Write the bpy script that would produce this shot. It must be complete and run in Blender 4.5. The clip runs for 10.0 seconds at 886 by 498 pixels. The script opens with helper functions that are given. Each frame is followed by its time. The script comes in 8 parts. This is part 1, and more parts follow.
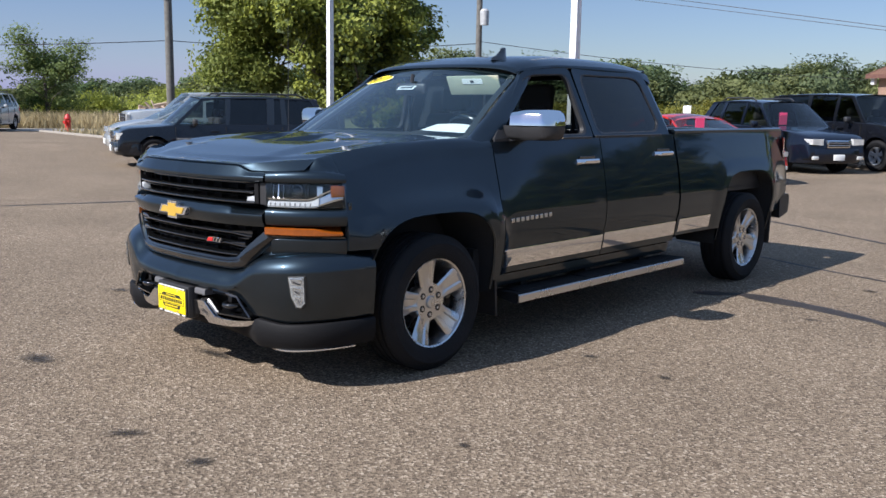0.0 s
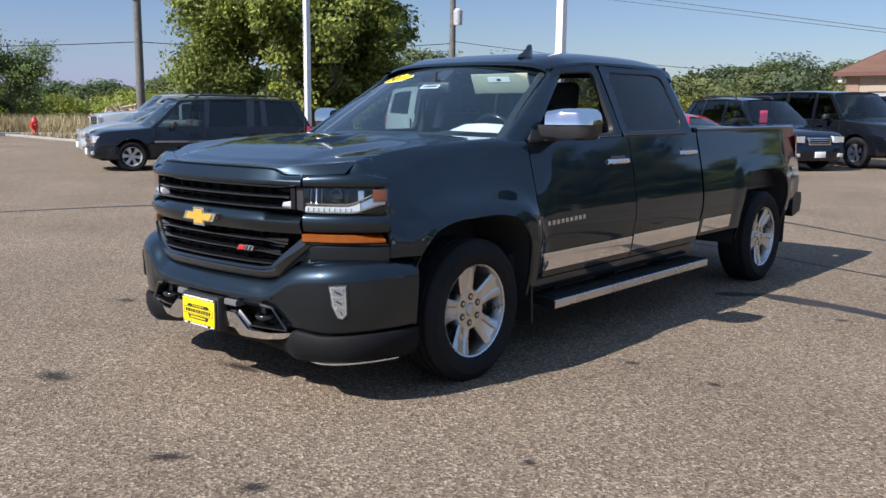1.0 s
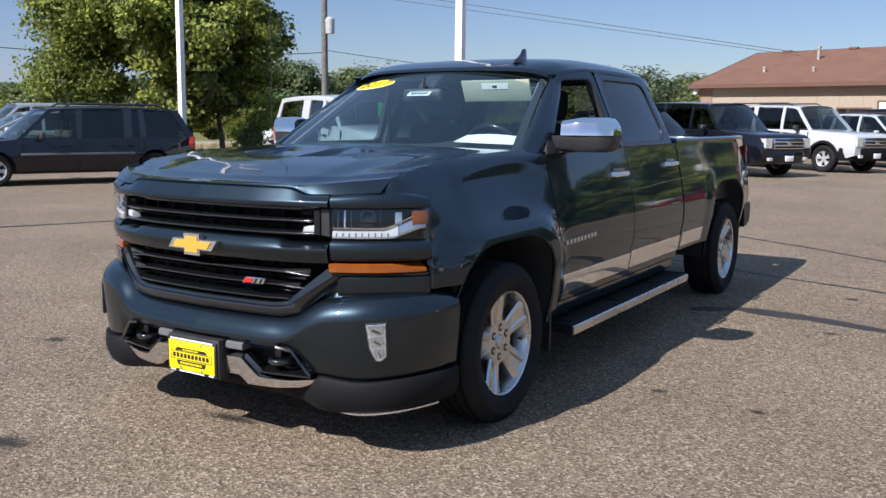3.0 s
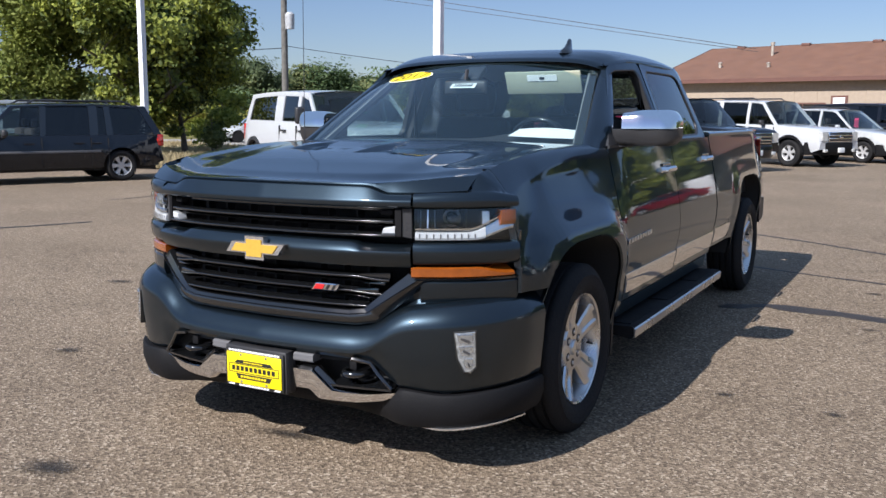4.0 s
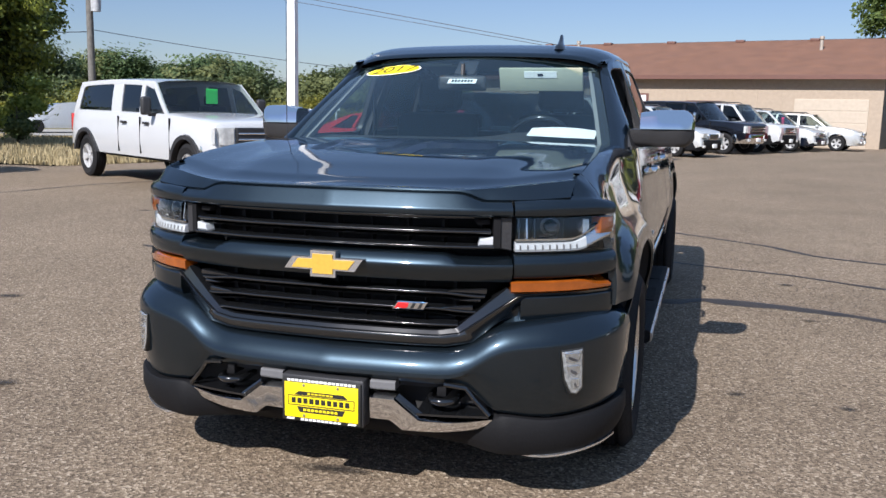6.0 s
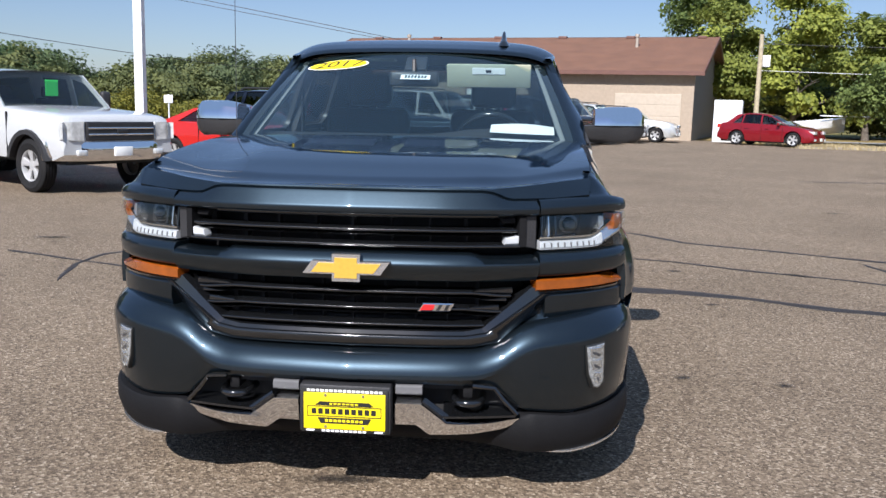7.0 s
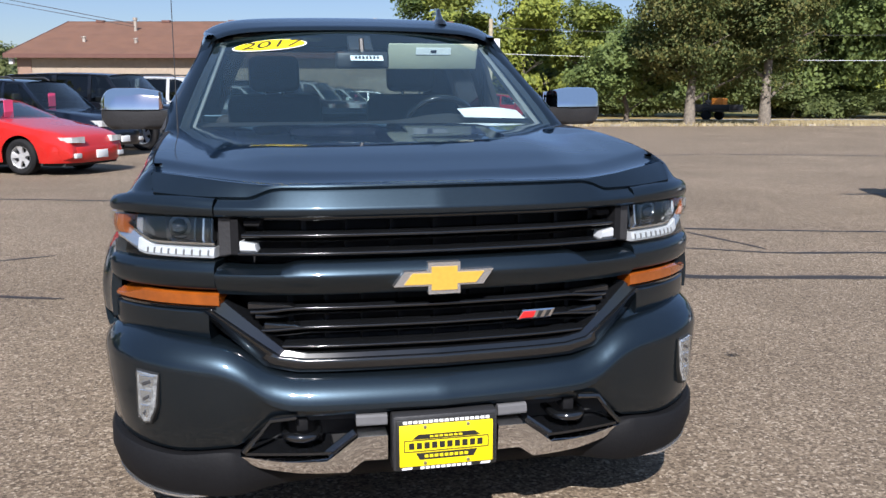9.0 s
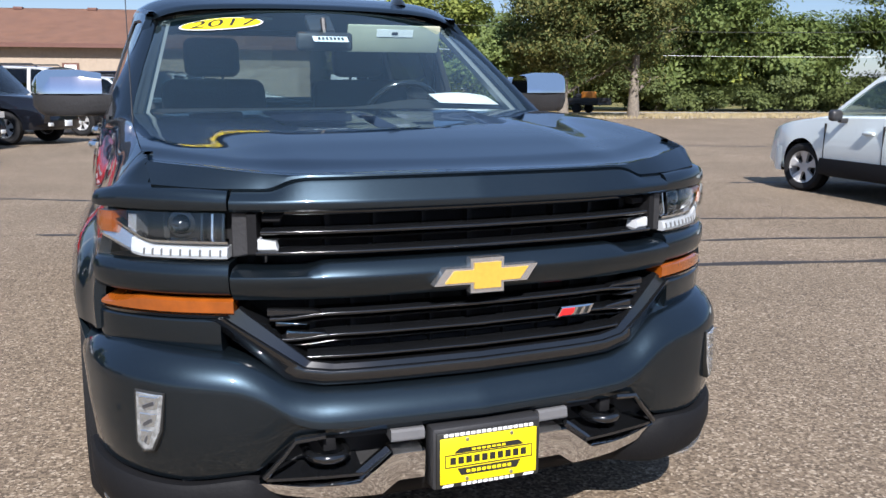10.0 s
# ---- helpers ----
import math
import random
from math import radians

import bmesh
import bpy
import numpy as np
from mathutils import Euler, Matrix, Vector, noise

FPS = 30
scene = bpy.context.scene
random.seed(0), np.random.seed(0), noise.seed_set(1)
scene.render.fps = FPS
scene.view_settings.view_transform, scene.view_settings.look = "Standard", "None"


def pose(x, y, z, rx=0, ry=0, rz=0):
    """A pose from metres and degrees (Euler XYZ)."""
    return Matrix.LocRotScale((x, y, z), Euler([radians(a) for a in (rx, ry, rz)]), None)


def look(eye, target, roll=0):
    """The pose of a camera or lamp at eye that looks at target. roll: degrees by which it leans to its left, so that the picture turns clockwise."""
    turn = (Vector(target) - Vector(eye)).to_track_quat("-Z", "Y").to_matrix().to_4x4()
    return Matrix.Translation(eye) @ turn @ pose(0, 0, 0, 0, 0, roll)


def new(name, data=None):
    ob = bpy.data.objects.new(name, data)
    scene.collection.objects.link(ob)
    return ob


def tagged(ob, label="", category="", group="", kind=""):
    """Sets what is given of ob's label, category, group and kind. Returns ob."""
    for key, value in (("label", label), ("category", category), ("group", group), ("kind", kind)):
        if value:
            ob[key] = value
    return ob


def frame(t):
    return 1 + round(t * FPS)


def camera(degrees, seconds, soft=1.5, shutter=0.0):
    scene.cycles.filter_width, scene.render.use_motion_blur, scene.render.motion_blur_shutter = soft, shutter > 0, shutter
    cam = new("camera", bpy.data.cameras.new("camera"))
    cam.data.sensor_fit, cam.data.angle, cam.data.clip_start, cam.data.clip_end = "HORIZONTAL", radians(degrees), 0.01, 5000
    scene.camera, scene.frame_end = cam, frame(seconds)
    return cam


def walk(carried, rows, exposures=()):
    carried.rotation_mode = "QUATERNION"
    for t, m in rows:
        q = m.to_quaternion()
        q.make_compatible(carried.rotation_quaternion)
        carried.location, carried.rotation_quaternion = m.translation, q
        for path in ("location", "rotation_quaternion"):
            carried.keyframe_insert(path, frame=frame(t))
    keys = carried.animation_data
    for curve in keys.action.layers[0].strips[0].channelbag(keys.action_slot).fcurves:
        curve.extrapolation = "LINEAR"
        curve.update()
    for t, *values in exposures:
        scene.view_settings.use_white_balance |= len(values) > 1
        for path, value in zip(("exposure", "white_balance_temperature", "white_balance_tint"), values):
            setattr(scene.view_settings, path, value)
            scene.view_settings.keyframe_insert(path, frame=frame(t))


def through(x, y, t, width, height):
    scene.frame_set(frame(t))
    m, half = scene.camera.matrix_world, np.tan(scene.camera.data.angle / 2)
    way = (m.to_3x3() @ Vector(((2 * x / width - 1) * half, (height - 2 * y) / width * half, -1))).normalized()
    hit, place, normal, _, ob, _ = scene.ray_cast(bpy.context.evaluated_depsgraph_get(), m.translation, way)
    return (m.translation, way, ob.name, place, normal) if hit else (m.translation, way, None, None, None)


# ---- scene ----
cam = camera(52.9, 10.0)
PATH = [
    (0, (4.397, -3.515, 1.48), (3.041, -2.08, 1.159), 1.0),
    (0.5, (4.183, -3.572, 1.464), (2.853, -2.113, 1.14), 0.7),
    (1, (3.965, -3.62, 1.467), (2.662, -2.136, 1.148), 0.6),
    (1.5, (3.734, -3.688, 1.454), (2.48, -2.161, 1.144), 0.6),
    (2, (3.473, -3.769, 1.464), (2.365, -2.132, 1.159), 0.9),
    (2.2, (3.406, -3.768, 1.472), (2.305, -2.125, 1.171), 0.4),
    (3.3, (2.78, -3.675, 1.442), (1.754, -1.984, 1.149), 0.7),
    (3.5, (2.654, -3.705, 1.44), (1.648, -2.002, 1.145), 0.5),
    (4, (2.383, -3.744, 1.426), (1.422, -2.016, 1.127), 0.5),
    (4.5, (2.118, -3.716, 1.406), (1.205, -1.962, 1.106), 0.6),
    (5, (1.861, -3.739, 1.417), (1.0, -1.96, 1.111), 0.7),
    (5.5, (1.557, -3.836, 1.43), (0.786, -2.017, 1.122), 0.8),
    (6, (1.276, -3.871, 1.436), (0.72, -1.974, 1.126), 1.3),
    (6.2, (1.143, -3.868, 1.431), (0.686, -1.945, 1.122), 1.2),
    (7.3, (0.404, -3.974, 1.441), (0.322, -2.001, 1.123), 1.8),
    (7.5, (0.293, -3.966, 1.435), (0.273, -1.992, 1.117), 1.9),
    (8, (-0.026, -3.84, 1.412), (0.074, -1.869, 1.088), 0.9),
    (8.5, (-0.298, -3.697, 1.407), (-0.052, -1.74, 1.076), 0.8),
    (9, (-0.547, -3.514, 1.414), (-0.128, -1.588, 1.074), 0.3),
    (9.5, (-0.729, -3.311, 1.384), (-0.17, -1.423, 1.034), 0.4),
    (10, (-0.931, -3.152, 1.372), (-0.236, -1.31, 1.02), 0.5),
]
walk(cam, [(t, look(eye, target, roll)) for t, eye, target, roll in PATH], exposures=[(0, 0.9, 6150, 13), (6, 0.9, 6150, 13), (8, 0.93, 6150, 13), (9.5, 1.0, 6150, 13), (10, 1.08, 6150, 13)])

# ---- world and sun ----
SUN_TO = Vector((-0.29, -1.14, 1.0)).normalized()
world = bpy.data.worlds.new("sky")
scene.world = world
world.use_nodes = True
wn, wl = world.node_tree.nodes, world.node_tree.links
wn.clear()
sky = wn.new("ShaderNodeTexSky")
sky.sky_type = "NISHITA"
sky.sun_disc = False
sky.sun_elevation = math.asin(SUN_TO.z)
sky.sun_rotation = math.atan2(SUN_TO.x, SUN_TO.y)
sky.altitude = 300
sky.air_density, sky.dust_density, sky.ozone_density = 1.0, 0.6, 1.3
bg = wn.new("ShaderNodeBackground")
bg.inputs["Strength"].default_value = 0.046
wo = wn.new("ShaderNodeOutputWorld")
haze = wn.new("ShaderNodeMix")
haze.data_type, haze.blend_type = "RGBA", "MULTIPLY"
haze.inputs[0].default_value = 1.0
haze.inputs[7].default_value = (0.90, 0.96, 1.14, 1)
wl.new(sky.outputs[0], haze.inputs[6])
pale = wn.new("ShaderNodeMix")
pale.data_type, pale.blend_type = "RGBA", "LIGHTEN"
pale.inputs[0].default_value = 1.0
pale.inputs[7].default_value = (2.7, 4.2, 6.9, 1)
wl.new(haze.outputs[2], pale.inputs[6])
wl.new(pale.outputs[2], bg.inputs[0])
wl.new(bg.outputs[0], wo.inputs[0])
lamp = bpy.data.lights.new("sun", "SUN")
lamp.energy, lamp.angle, lamp.color = 4.05, radians(0.55), (1.0, 0.955, 0.89)
sun = new("sun", lamp)
sun.matrix_world = look(SUN_TO * 50, (0, 0, 0))


# ---- materials ----
def nodes_of(name):
    m = bpy.data.materials.new(name)
    m.use_nodes = True
    n, l = m.node_tree.nodes, m.node_tree.links
    return m, n, l, n["Principled BSDF"]


def ramp_of(n, stops):
    r = n.new("ShaderNodeValToRGB")
    el = r.color_ramp.elements
    while len(el) < len(stops):
        el.new(0.5)
    for e, (p, c) in zip(el, stops):
        e.position = p
        e.color = (*c, 1) if len(c) == 3 else c
    return r


def noise_of(n, l, co, scale, detail=4, rough=0.55):
    t = n.new("ShaderNodeTexNoise")
    t.inputs["Scale"].default_value = scale
    t.inputs["Detail"].default_value = detail
    t.inputs["Roughness"].default_value = rough
    l.new(co, t.inputs["Vector"])
    return t


def mixcol(n, l, fac, a, b, mode="MIX"):
    x = n.new("ShaderNodeMix")
    x.data_type, x.blend_type = "RGBA", mode
    for sock, v in ((0, fac), (6, a), (7, b)):
        if isinstance(v, bpy.types.NodeSocket):
            l.new(v, x.inputs[sock])
        elif sock == 0:
            x.inputs[0].default_value = v
        else:
            x.inputs[sock].default_value = (*v, 1)
    return x.outputs[2]


def pbr(name, color, rough=0.5, metal=0.0, coat=0.0, var=0.25, scale=6.0, fine=90.0, bump=0.0, emit=None, spec=0.5, dirt=0.0):
    """A painted, plastic, metal or stone surface with stains at two scales."""
    m, n, l, b = nodes_of(name)
    co = n.new("ShaderNodeTexCoord").outputs["Object"]
    big, small = noise_of(n, l, co, scale), noise_of(n, l, co, fine, 2)
    dark = tuple(c * (1 - var) for c in color)
    light = tuple(min(1, c * (1 + var)) for c in color)
    r = ramp_of(n, [(0.3, dark), (0.7, light)])
    l.new(big.outputs[0], r.inputs[0])
    col = mixcol(n, l, 0.12, r.outputs[0], small.outputs[0], "OVERLAY")
    if dirt:
        dr = ramp_of(n, [(0.5, (0, 0, 0)), (0.75, (dirt, dirt, dirt))])
        l.new(noise_of(n, l, co, 2.2, 6, 0.65).outputs[0], dr.inputs[0])
        col = mixcol(n, l, dr.outputs[0], col, (0.25, 0.21, 0.17))
    l.new(col, b.inputs["Base Color"])
    rr = n.new("ShaderNodeMapRange")
    rr.inputs["To Min"].default_value, rr.inputs["To Max"].default_value = max(0.02, rough * 0.8), min(1, rough * 1.2)
    l.new(big.outputs[0], rr.inputs[0])
    l.new(rr.outputs[0], b.inputs["Roughness"])
    b.inputs["Metallic"].default_value = metal
    b.inputs["Specular IOR Level"].default_value = spec
    b.inputs["Coat Weight"].default_value = coat
    b.inputs["Coat Roughness"].default_value = 0.025
    if bump:
        bp = n.new("ShaderNodeBump")
        bp.inputs["Strength"].default_value, bp.inputs["Distance"].default_value = bump, 0.01
        l.new(small.outputs[0], bp.inputs["Height"])
        l.new(bp.outputs[0], b.inputs["Normal"])
    if emit:
        b.inputs["Emission Color"].default_value = (*color, 1)
        b.inputs["Emission Strength"].default_value = emit
    return m


def car_paint(name, color, metal=0.55, rough=0.32):
    """Metallic paint with flakes under a clear coat and a film of dust."""
    m, n, l, b = nodes_of(name)
    co = n.new("ShaderNodeTexCoord").outputs["Object"]
    flake = n.new("ShaderNodeTexVoronoi")
    flake.inputs["Scale"].default_value = 900
    l.new(co, flake.inputs["Vector"])
    r = ramp_of(n, [(0.0, tuple(c * 1.5 for c in color)), (0.5, color), (1.0, tuple(c * 0.8 for c in color))])
    l.new(flake.outputs["Distance"], r.inputs[0])
    dust = ramp_of(n, [(0.5, (0, 0, 0)), (0.9, (0.012, 0.012, 0.012))])
    l.new(noise_of(n, l, co, 3.0, 6, 0.6).outputs[0], dust.inputs[0])
    l.new(mixcol(n, l, dust.outputs[0], r.outputs[0], (0.4, 0.36, 0.31)), b.inputs["Base Color"])
    b.inputs["Metallic"].default_value = metal
    b.inputs["Roughness"].default_value = rough
    b.inputs["Specular IOR Level"].default_value = 0.1
    b.inputs["Coat Weight"].default_value = 1.0
    b.inputs["Specular Tint"].default_value = (0.34, 0.47, 0.60, 1)
    b.inputs["Coat IOR"].default_value = 1.5
    cr = n.new("ShaderNodeMapRange")
    cr.inputs["To Min"].default_value, cr.inputs["To Max"].default_value = 0.015, 0.06
    l.new(noise_of(n, l, co, 8.0, 5).outputs[0], cr.inputs[0])
    l.new(cr.outputs[0], b.inputs["Coat Roughness"])
    return m


def glass_of(name, tint, f0=0.05, gloss=1.0, rough=0.0, film=0.0):
    """A thin pane: light passes tinted, and the angle drives the gloss."""
    m, n, l, b = nodes_of(name)
    n.remove(b)
    tr, gl, mx, lw = n.new("ShaderNodeBsdfTransparent"), n.new("ShaderNodeBsdfGlossy"), n.new("ShaderNodeMixShader"), n.new("ShaderNodeLayerWeight")
    tr.inputs[0].default_value = (*tint, 1)
    gl.inputs[0].default_value = (gloss, gloss, gloss, 1)
    gl.inputs["Roughness"].default_value = rough
    lw.inputs[0].default_value = 0.5
    pw, ma = n.new("ShaderNodeMath"), n.new("ShaderNodeMath")
    pw.operation, ma.operation = "POWER", "MULTIPLY_ADD"
    pw.inputs[1].default_value = 4.5
    ma.inputs[1].default_value, ma.inputs[2].default_value = 1 - f0, f0
    l.new(lw.outputs["Facing"], pw.inputs[0])
    l.new(pw.outputs[0], ma.inputs[0])
    l.new(ma.outputs[0], mx.inputs[0])
    if film:
        # a thin dust film, its blue colour standing in for the sky's sheen
        df, fm = n.new("ShaderNodeBsdfDiffuse"), n.new("ShaderNodeMixShader")
        df.inputs[0].default_value = (0.16, 0.44, 0.62, 1)
        dr = ramp_of(n, [(0.3, (film * 0.75,) * 3), (0.7, (film * 1.25,) * 3)])
        l.new(noise_of(n, l, n.new("ShaderNodeTexCoord").outputs["Object"], 4.0, 6, 0.6).outputs[0], dr.inputs[0])
        l.new(dr.outputs[0], fm.inputs[0])
        l.new(tr.outputs[0], fm.inputs[1])
        l.new(df.outputs[0], fm.inputs[2])
        l.new(fm.outputs[0], mx.inputs[1])
    else:
        l.new(tr.outputs[0], mx.inputs[1])
    l.new(gl.outputs[0], mx.inputs[2])
    l.new(mx.outputs[0], n["Material Output"].inputs[0])
    return m


def leaf_of(name, dark, light, through=0.35):
    m, n, l, b = nodes_of(name)
    geo = n.new("ShaderNodeNewGeometry")
    r = ramp_of(n, [(0.0, dark), (0.6, light), (1.0, tuple(min(1, c * 1.25) for c in light))])
    co = n.new("ShaderNodeTexCoord").outputs["Object"]
    ns = noise_of(n, l, co, 0.9, 3)
    mt = n.new("ShaderNodeMath")
    mt.operation = "MULTIPLY_ADD"
    mt.inputs[1].default_value = 0.5
    l.new(geo.outputs["Random Per Island"], mt.inputs[0])
    sb = n.new("ShaderNodeMath")
    sb.operation = "MULTIPLY_ADD"
    sb.inputs[1].default_value, sb.inputs[2].default_value = 1.5, -0.5
    l.new(ns.outputs[0], sb.inputs[0])
    l.new(sb.outputs[0], mt.inputs[2])
    l.new(mt.outputs[0], r.inputs[0])
    l.new(r.outputs[0], b.inputs["Base Color"])
    b.inputs["Roughness"].default_value = 0.6
    b.inputs["Specular IOR Level"].default_value = 0.25
    tl = n.new("ShaderNodeBsdfTranslucent")
    l.new(r.outputs[0], tl.inputs[0])
    mx = n.new("ShaderNodeMixShader")
    mx.inputs[0].default_value = through
    l.new(b.outputs[0], mx.inputs[1])
    l.new(tl.outputs[0], mx.inputs[2])
    l.new(mx.outputs[0], n["Material Output"].inputs[0])
    return m


def pavement_mat():
    m, n, l, b = nodes_of("weathered_asphalt")
    co = n.new("ShaderNodeTexCoord").outputs["Object"]
    stones = n.new("ShaderNodeTexVoronoi")
    stones.inputs["Scale"].default_value = 92
    l.new(co, stones.inputs["Vector"])
    hue = n.new("ShaderNodeSeparateColor")
    l.new(stones.outputs["Color"], hue.inputs[0])
    pick = ramp_of(n, [(0.0, (0.045, 0.033, 0.022)), (0.3, (0.145, 0.107, 0.073)), (0.65, (0.238, 0.181, 0.125)), (0.88, (0.36, 0.285, 0.20)), (1.0, (0.56, 0.47, 0.36))])
    l.new(hue.outputs[0], pick.inputs[0])
    fine = ramp_of(n, [(0.3, (0.115, 0.088, 0.064)), (0.7, (0.260, 0.196, 0.137))])
    l.new(noise_of(n, l, co, 220, 3).outputs[0], fine.inputs[0])
    c1 = mixcol(n, l, 0.30, pick.outputs[0], fine.outputs[0])
    patch = ramp_of(n, [(0.3, (0.80, 0.79, 0.78)), (0.7, (1.12, 1.12, 1.12))])
    l.new(noise_of(n, l, co, 0.45, 6, 0.62).outputs[0], patch.inputs[0])
    c2 = mixcol(n, l, 1.0, c1, patch.outputs[0], "MULTIPLY")
    blot = ramp_of(n, [(0.60, (1, 1, 1)), (0.72, (0.78, 0.77, 0.76))])
    l.new(noise_of(n, l, co, 1.7, 7, 0.7).outputs[0], blot.inputs[0])
    c3 = mixcol(n, l, 1.0, c2, blot.outputs[0], "MULTIPLY")
    l.new(c3, b.inputs["Base Color"])
    b.inputs["Roughness"].default_value = 0.9
    b.inputs["Specular IOR Level"].default_value = 0.25
    add = n.new("ShaderNodeMath")
    add.operation = "ADD"
    l.new(stones.outputs["Distance"], add.inputs[0])
    l.new(noise_of(n, l, co, 240, 3).outputs[0], add.inputs[1])
    bp = n.new("ShaderNodeBump")
    bp.inputs["Strength"].default_value, bp.inputs["Distance"].default_value = 0.8, 0.005
    l.new(add.outputs[0], bp.inputs["Height"])
    l.new(bp.outputs[0], b.inputs["Normal"])
    return m


def ground_mat(name, stops, s1=0.35, s2=14):
    m, n, l, b = nodes_of(name)
    co = n.new("ShaderNodeTexCoord").outputs["Object"]
    r = ramp_of(n, stops)
    f = n.new("ShaderNodeMath")
    f.operation = "MULTIPLY_ADD"
    f.inputs[1].default_value = 0.5
    l.new(noise_of(n, l, co, s2, 5, 0.7).outputs[0], f.inputs[0])
    h = n.new("ShaderNodeMath")
    h.operation = "MULTIPLY"
    h.inputs[1].default_value = 0.5
    l.new(noise_of(n, l, co, s1, 5).outputs[0], h.inputs[0])
    l.new(h.outputs[0], f.inputs[2])
    l.new(f.outputs[0], r.inputs[0])
    l.new(r.outputs[0], b.inputs["Base Color"])
    b.inputs["Roughness"].default_value = 0.95
    b.inputs["Specular IOR Level"].default_value = 0.1
    bp = n.new("ShaderNodeBump")
    bp.inputs["Strength"].default_value, bp.inputs["Distance"].default_value = 0.6, 0.05
    l.new(f.outputs[0], bp.inputs["Height"])
    l.new(bp.outputs[0], b.inputs["Normal"])
    return m


def stain_mat():
    """Oil that thins out to nothing in a ragged edge."""
    m, n, l, b = nodes_of("oil_stain")
    co = n.new("ShaderNodeTexCoord").outputs["Object"]
    b.inputs["Base Color"].default_value = (0.022, 0.019, 0.017, 1)
    b.inputs["Roughness"].default_value = 0.7
    ln = n.new("ShaderNodeVectorMath")
    ln.operation = "LENGTH"
    l.new(co, ln.inputs[0])
    mt = n.new("ShaderNodeMath")
    mt.operation = "MULTIPLY_ADD"
    mt.inputs[1].default_value = 1.1
    l.new(noise_of(n, l, co, 4.5, 7, 0.75).outputs[0], mt.inputs[0])
    sb = n.new("ShaderNodeMath")
    sb.operation = "SUBTRACT"
    sb.inputs[0].default_value = 0.15
    l.new(ln.outputs["Value"], sb.inputs[1])
    l.new(sb.outputs[0], mt.inputs[2])
    r = ramp_of(n, [(0.1, (0, 0, 0)), (0.6, (0.75, 0.75, 0.75))])
    l.new(mt.outputs[0], r.inputs[0])
    l.new(r.outputs[0], b.inputs["Alpha"])
    return m


PAINT = car_paint("graphite_blue_paint", (0.0180, 0.0275, 0.0365), 0.85, 0.36)
BLACK = pbr("black_plastic", (0.026, 0.026, 0.028), 0.45, var=0.15, bump=0.15)
GLOSSBLACK = pbr("gloss_black", (0.0065, 0.007, 0.008), 0.16, coat=1.0, var=0.1)
LOWER = pbr("grey_plastic", (0.0085, 0.0085, 0.0095), 0.65, var=0.12, bump=0.1, spec=0.15)
MIDGREY = pbr("mid_grey_plastic", (0.12, 0.12, 0.125), 0.4, var=0.1)
RUBBER = pbr("rubber", (0.014, 0.014, 0.015), 0.8, var=0.2, bump=0.3, dirt=0.03, spec=0.2)
CHROME = pbr("chrome", (0.80, 0.80, 0.81), 0.05, 1.0, var=0.03)
SILVER = pbr("machined_aluminium", (0.62, 0.62, 0.62), 0.28, 1.0, var=0.06, fine=200)
LAMPSILVER = pbr("lamp_reflector", (0.75, 0.76, 0.78), 0.18, 0.9, var=0.12, fine=60)
WHITELED = pbr("white_lamp_strip", (0.46, 0.48, 0.50), 0.25, var=0.12, fine=40)
AMBER = pbr("amber_lens", (0.24, 0.058, 0.005), 0.12, coat=1.0, var=0.25, scale=12, fine=70)
REDLENS = pbr("red_lens", (0.45, 0.02, 0.015), 0.15, coat=1.0, var=0.2)
BRIGHTRIM = pbr("bright_rim", (0.70, 0.70, 0.71), 0.22, 0.9, var=0.05)
FOGSILVER = pbr("lamp_cell", (0.60, 0.61, 0.62), 0.2, 0.7, var=0.5, scale=70, fine=300)
FOGDARK = pbr("lamp_housing", (0.05, 0.05, 0.055), 0.3, var=0.3)
LAMPBLACK = pbr("lamp_black", (0.012, 0.012, 0.013), 0.6, var=0.2, spec=0.2)
GOLD = pbr("gold_emblem", (0.72, 0.45, 0.07), 0.35, 0.35, coat=0.4, var=0.06)
YELLOW = pbr("yellow_card", (0.90, 0.70, 0.0), 0.45, var=0.03)
YSTICK = pbr("yellow_sticker", (0.95, 0.72, 0.0), 0.4, var=0.03)
WHITECARD = pbr("white_card", (0.85, 0.86, 0.84), 0.6, var=0.03)
PAPER = pbr("paper", (0.86, 0.86, 0.83), 0.7, var=0.04)
INK = pbr("dark_print", (0.015, 0.015, 0.014), 0.5, var=0.05)
REDPRINT = pbr("red_print", (0.6, 0.02, 0.02), 0.35, var=0.08)
SEATCLOTH = pbr("seat_cloth", (0.02, 0.02, 0.022), 0.85, var=0.2, bump=0.3)
DASHTOP = pbr("dash_plastic", (0.025, 0.025, 0.027), 0.6, var=0.15, bump=0.2)
VISORCLOTH = pbr("visor_cloth", (0.38, 0.39, 0.29), 0.9, var=0.08)
HEADLINER = pbr("headliner", (0.30, 0.29, 0.27), 0.9, var=0.08)
PILLARGREY = pbr("grey_pillar_trim", (0.17, 0.175, 0.17), 0.7, var=0.08)
WINDSHIELD = glass_of("windshield_glass", (0.60, 0.76, 0.80), 0.08, film=0.014)
CLEAR = glass_of("clear_lens", (0.93, 0.95, 0.96))
LENS = glass_of("lamp_lens", (0.90, 0.93, 0.94), 0.05, film=0.006)
TINT = glass_of("privacy_glass", (0.05, 0.055, 0.06))
SIDEGLASS = glass_of("side_glass", (0.55, 0.62, 0.60))
REARGLASS = glass_of("rear_glass", (0.24, 0.27, 0.27))
CARGLASS = glass_of("car_glass", (0.16, 0.19, 0.20))
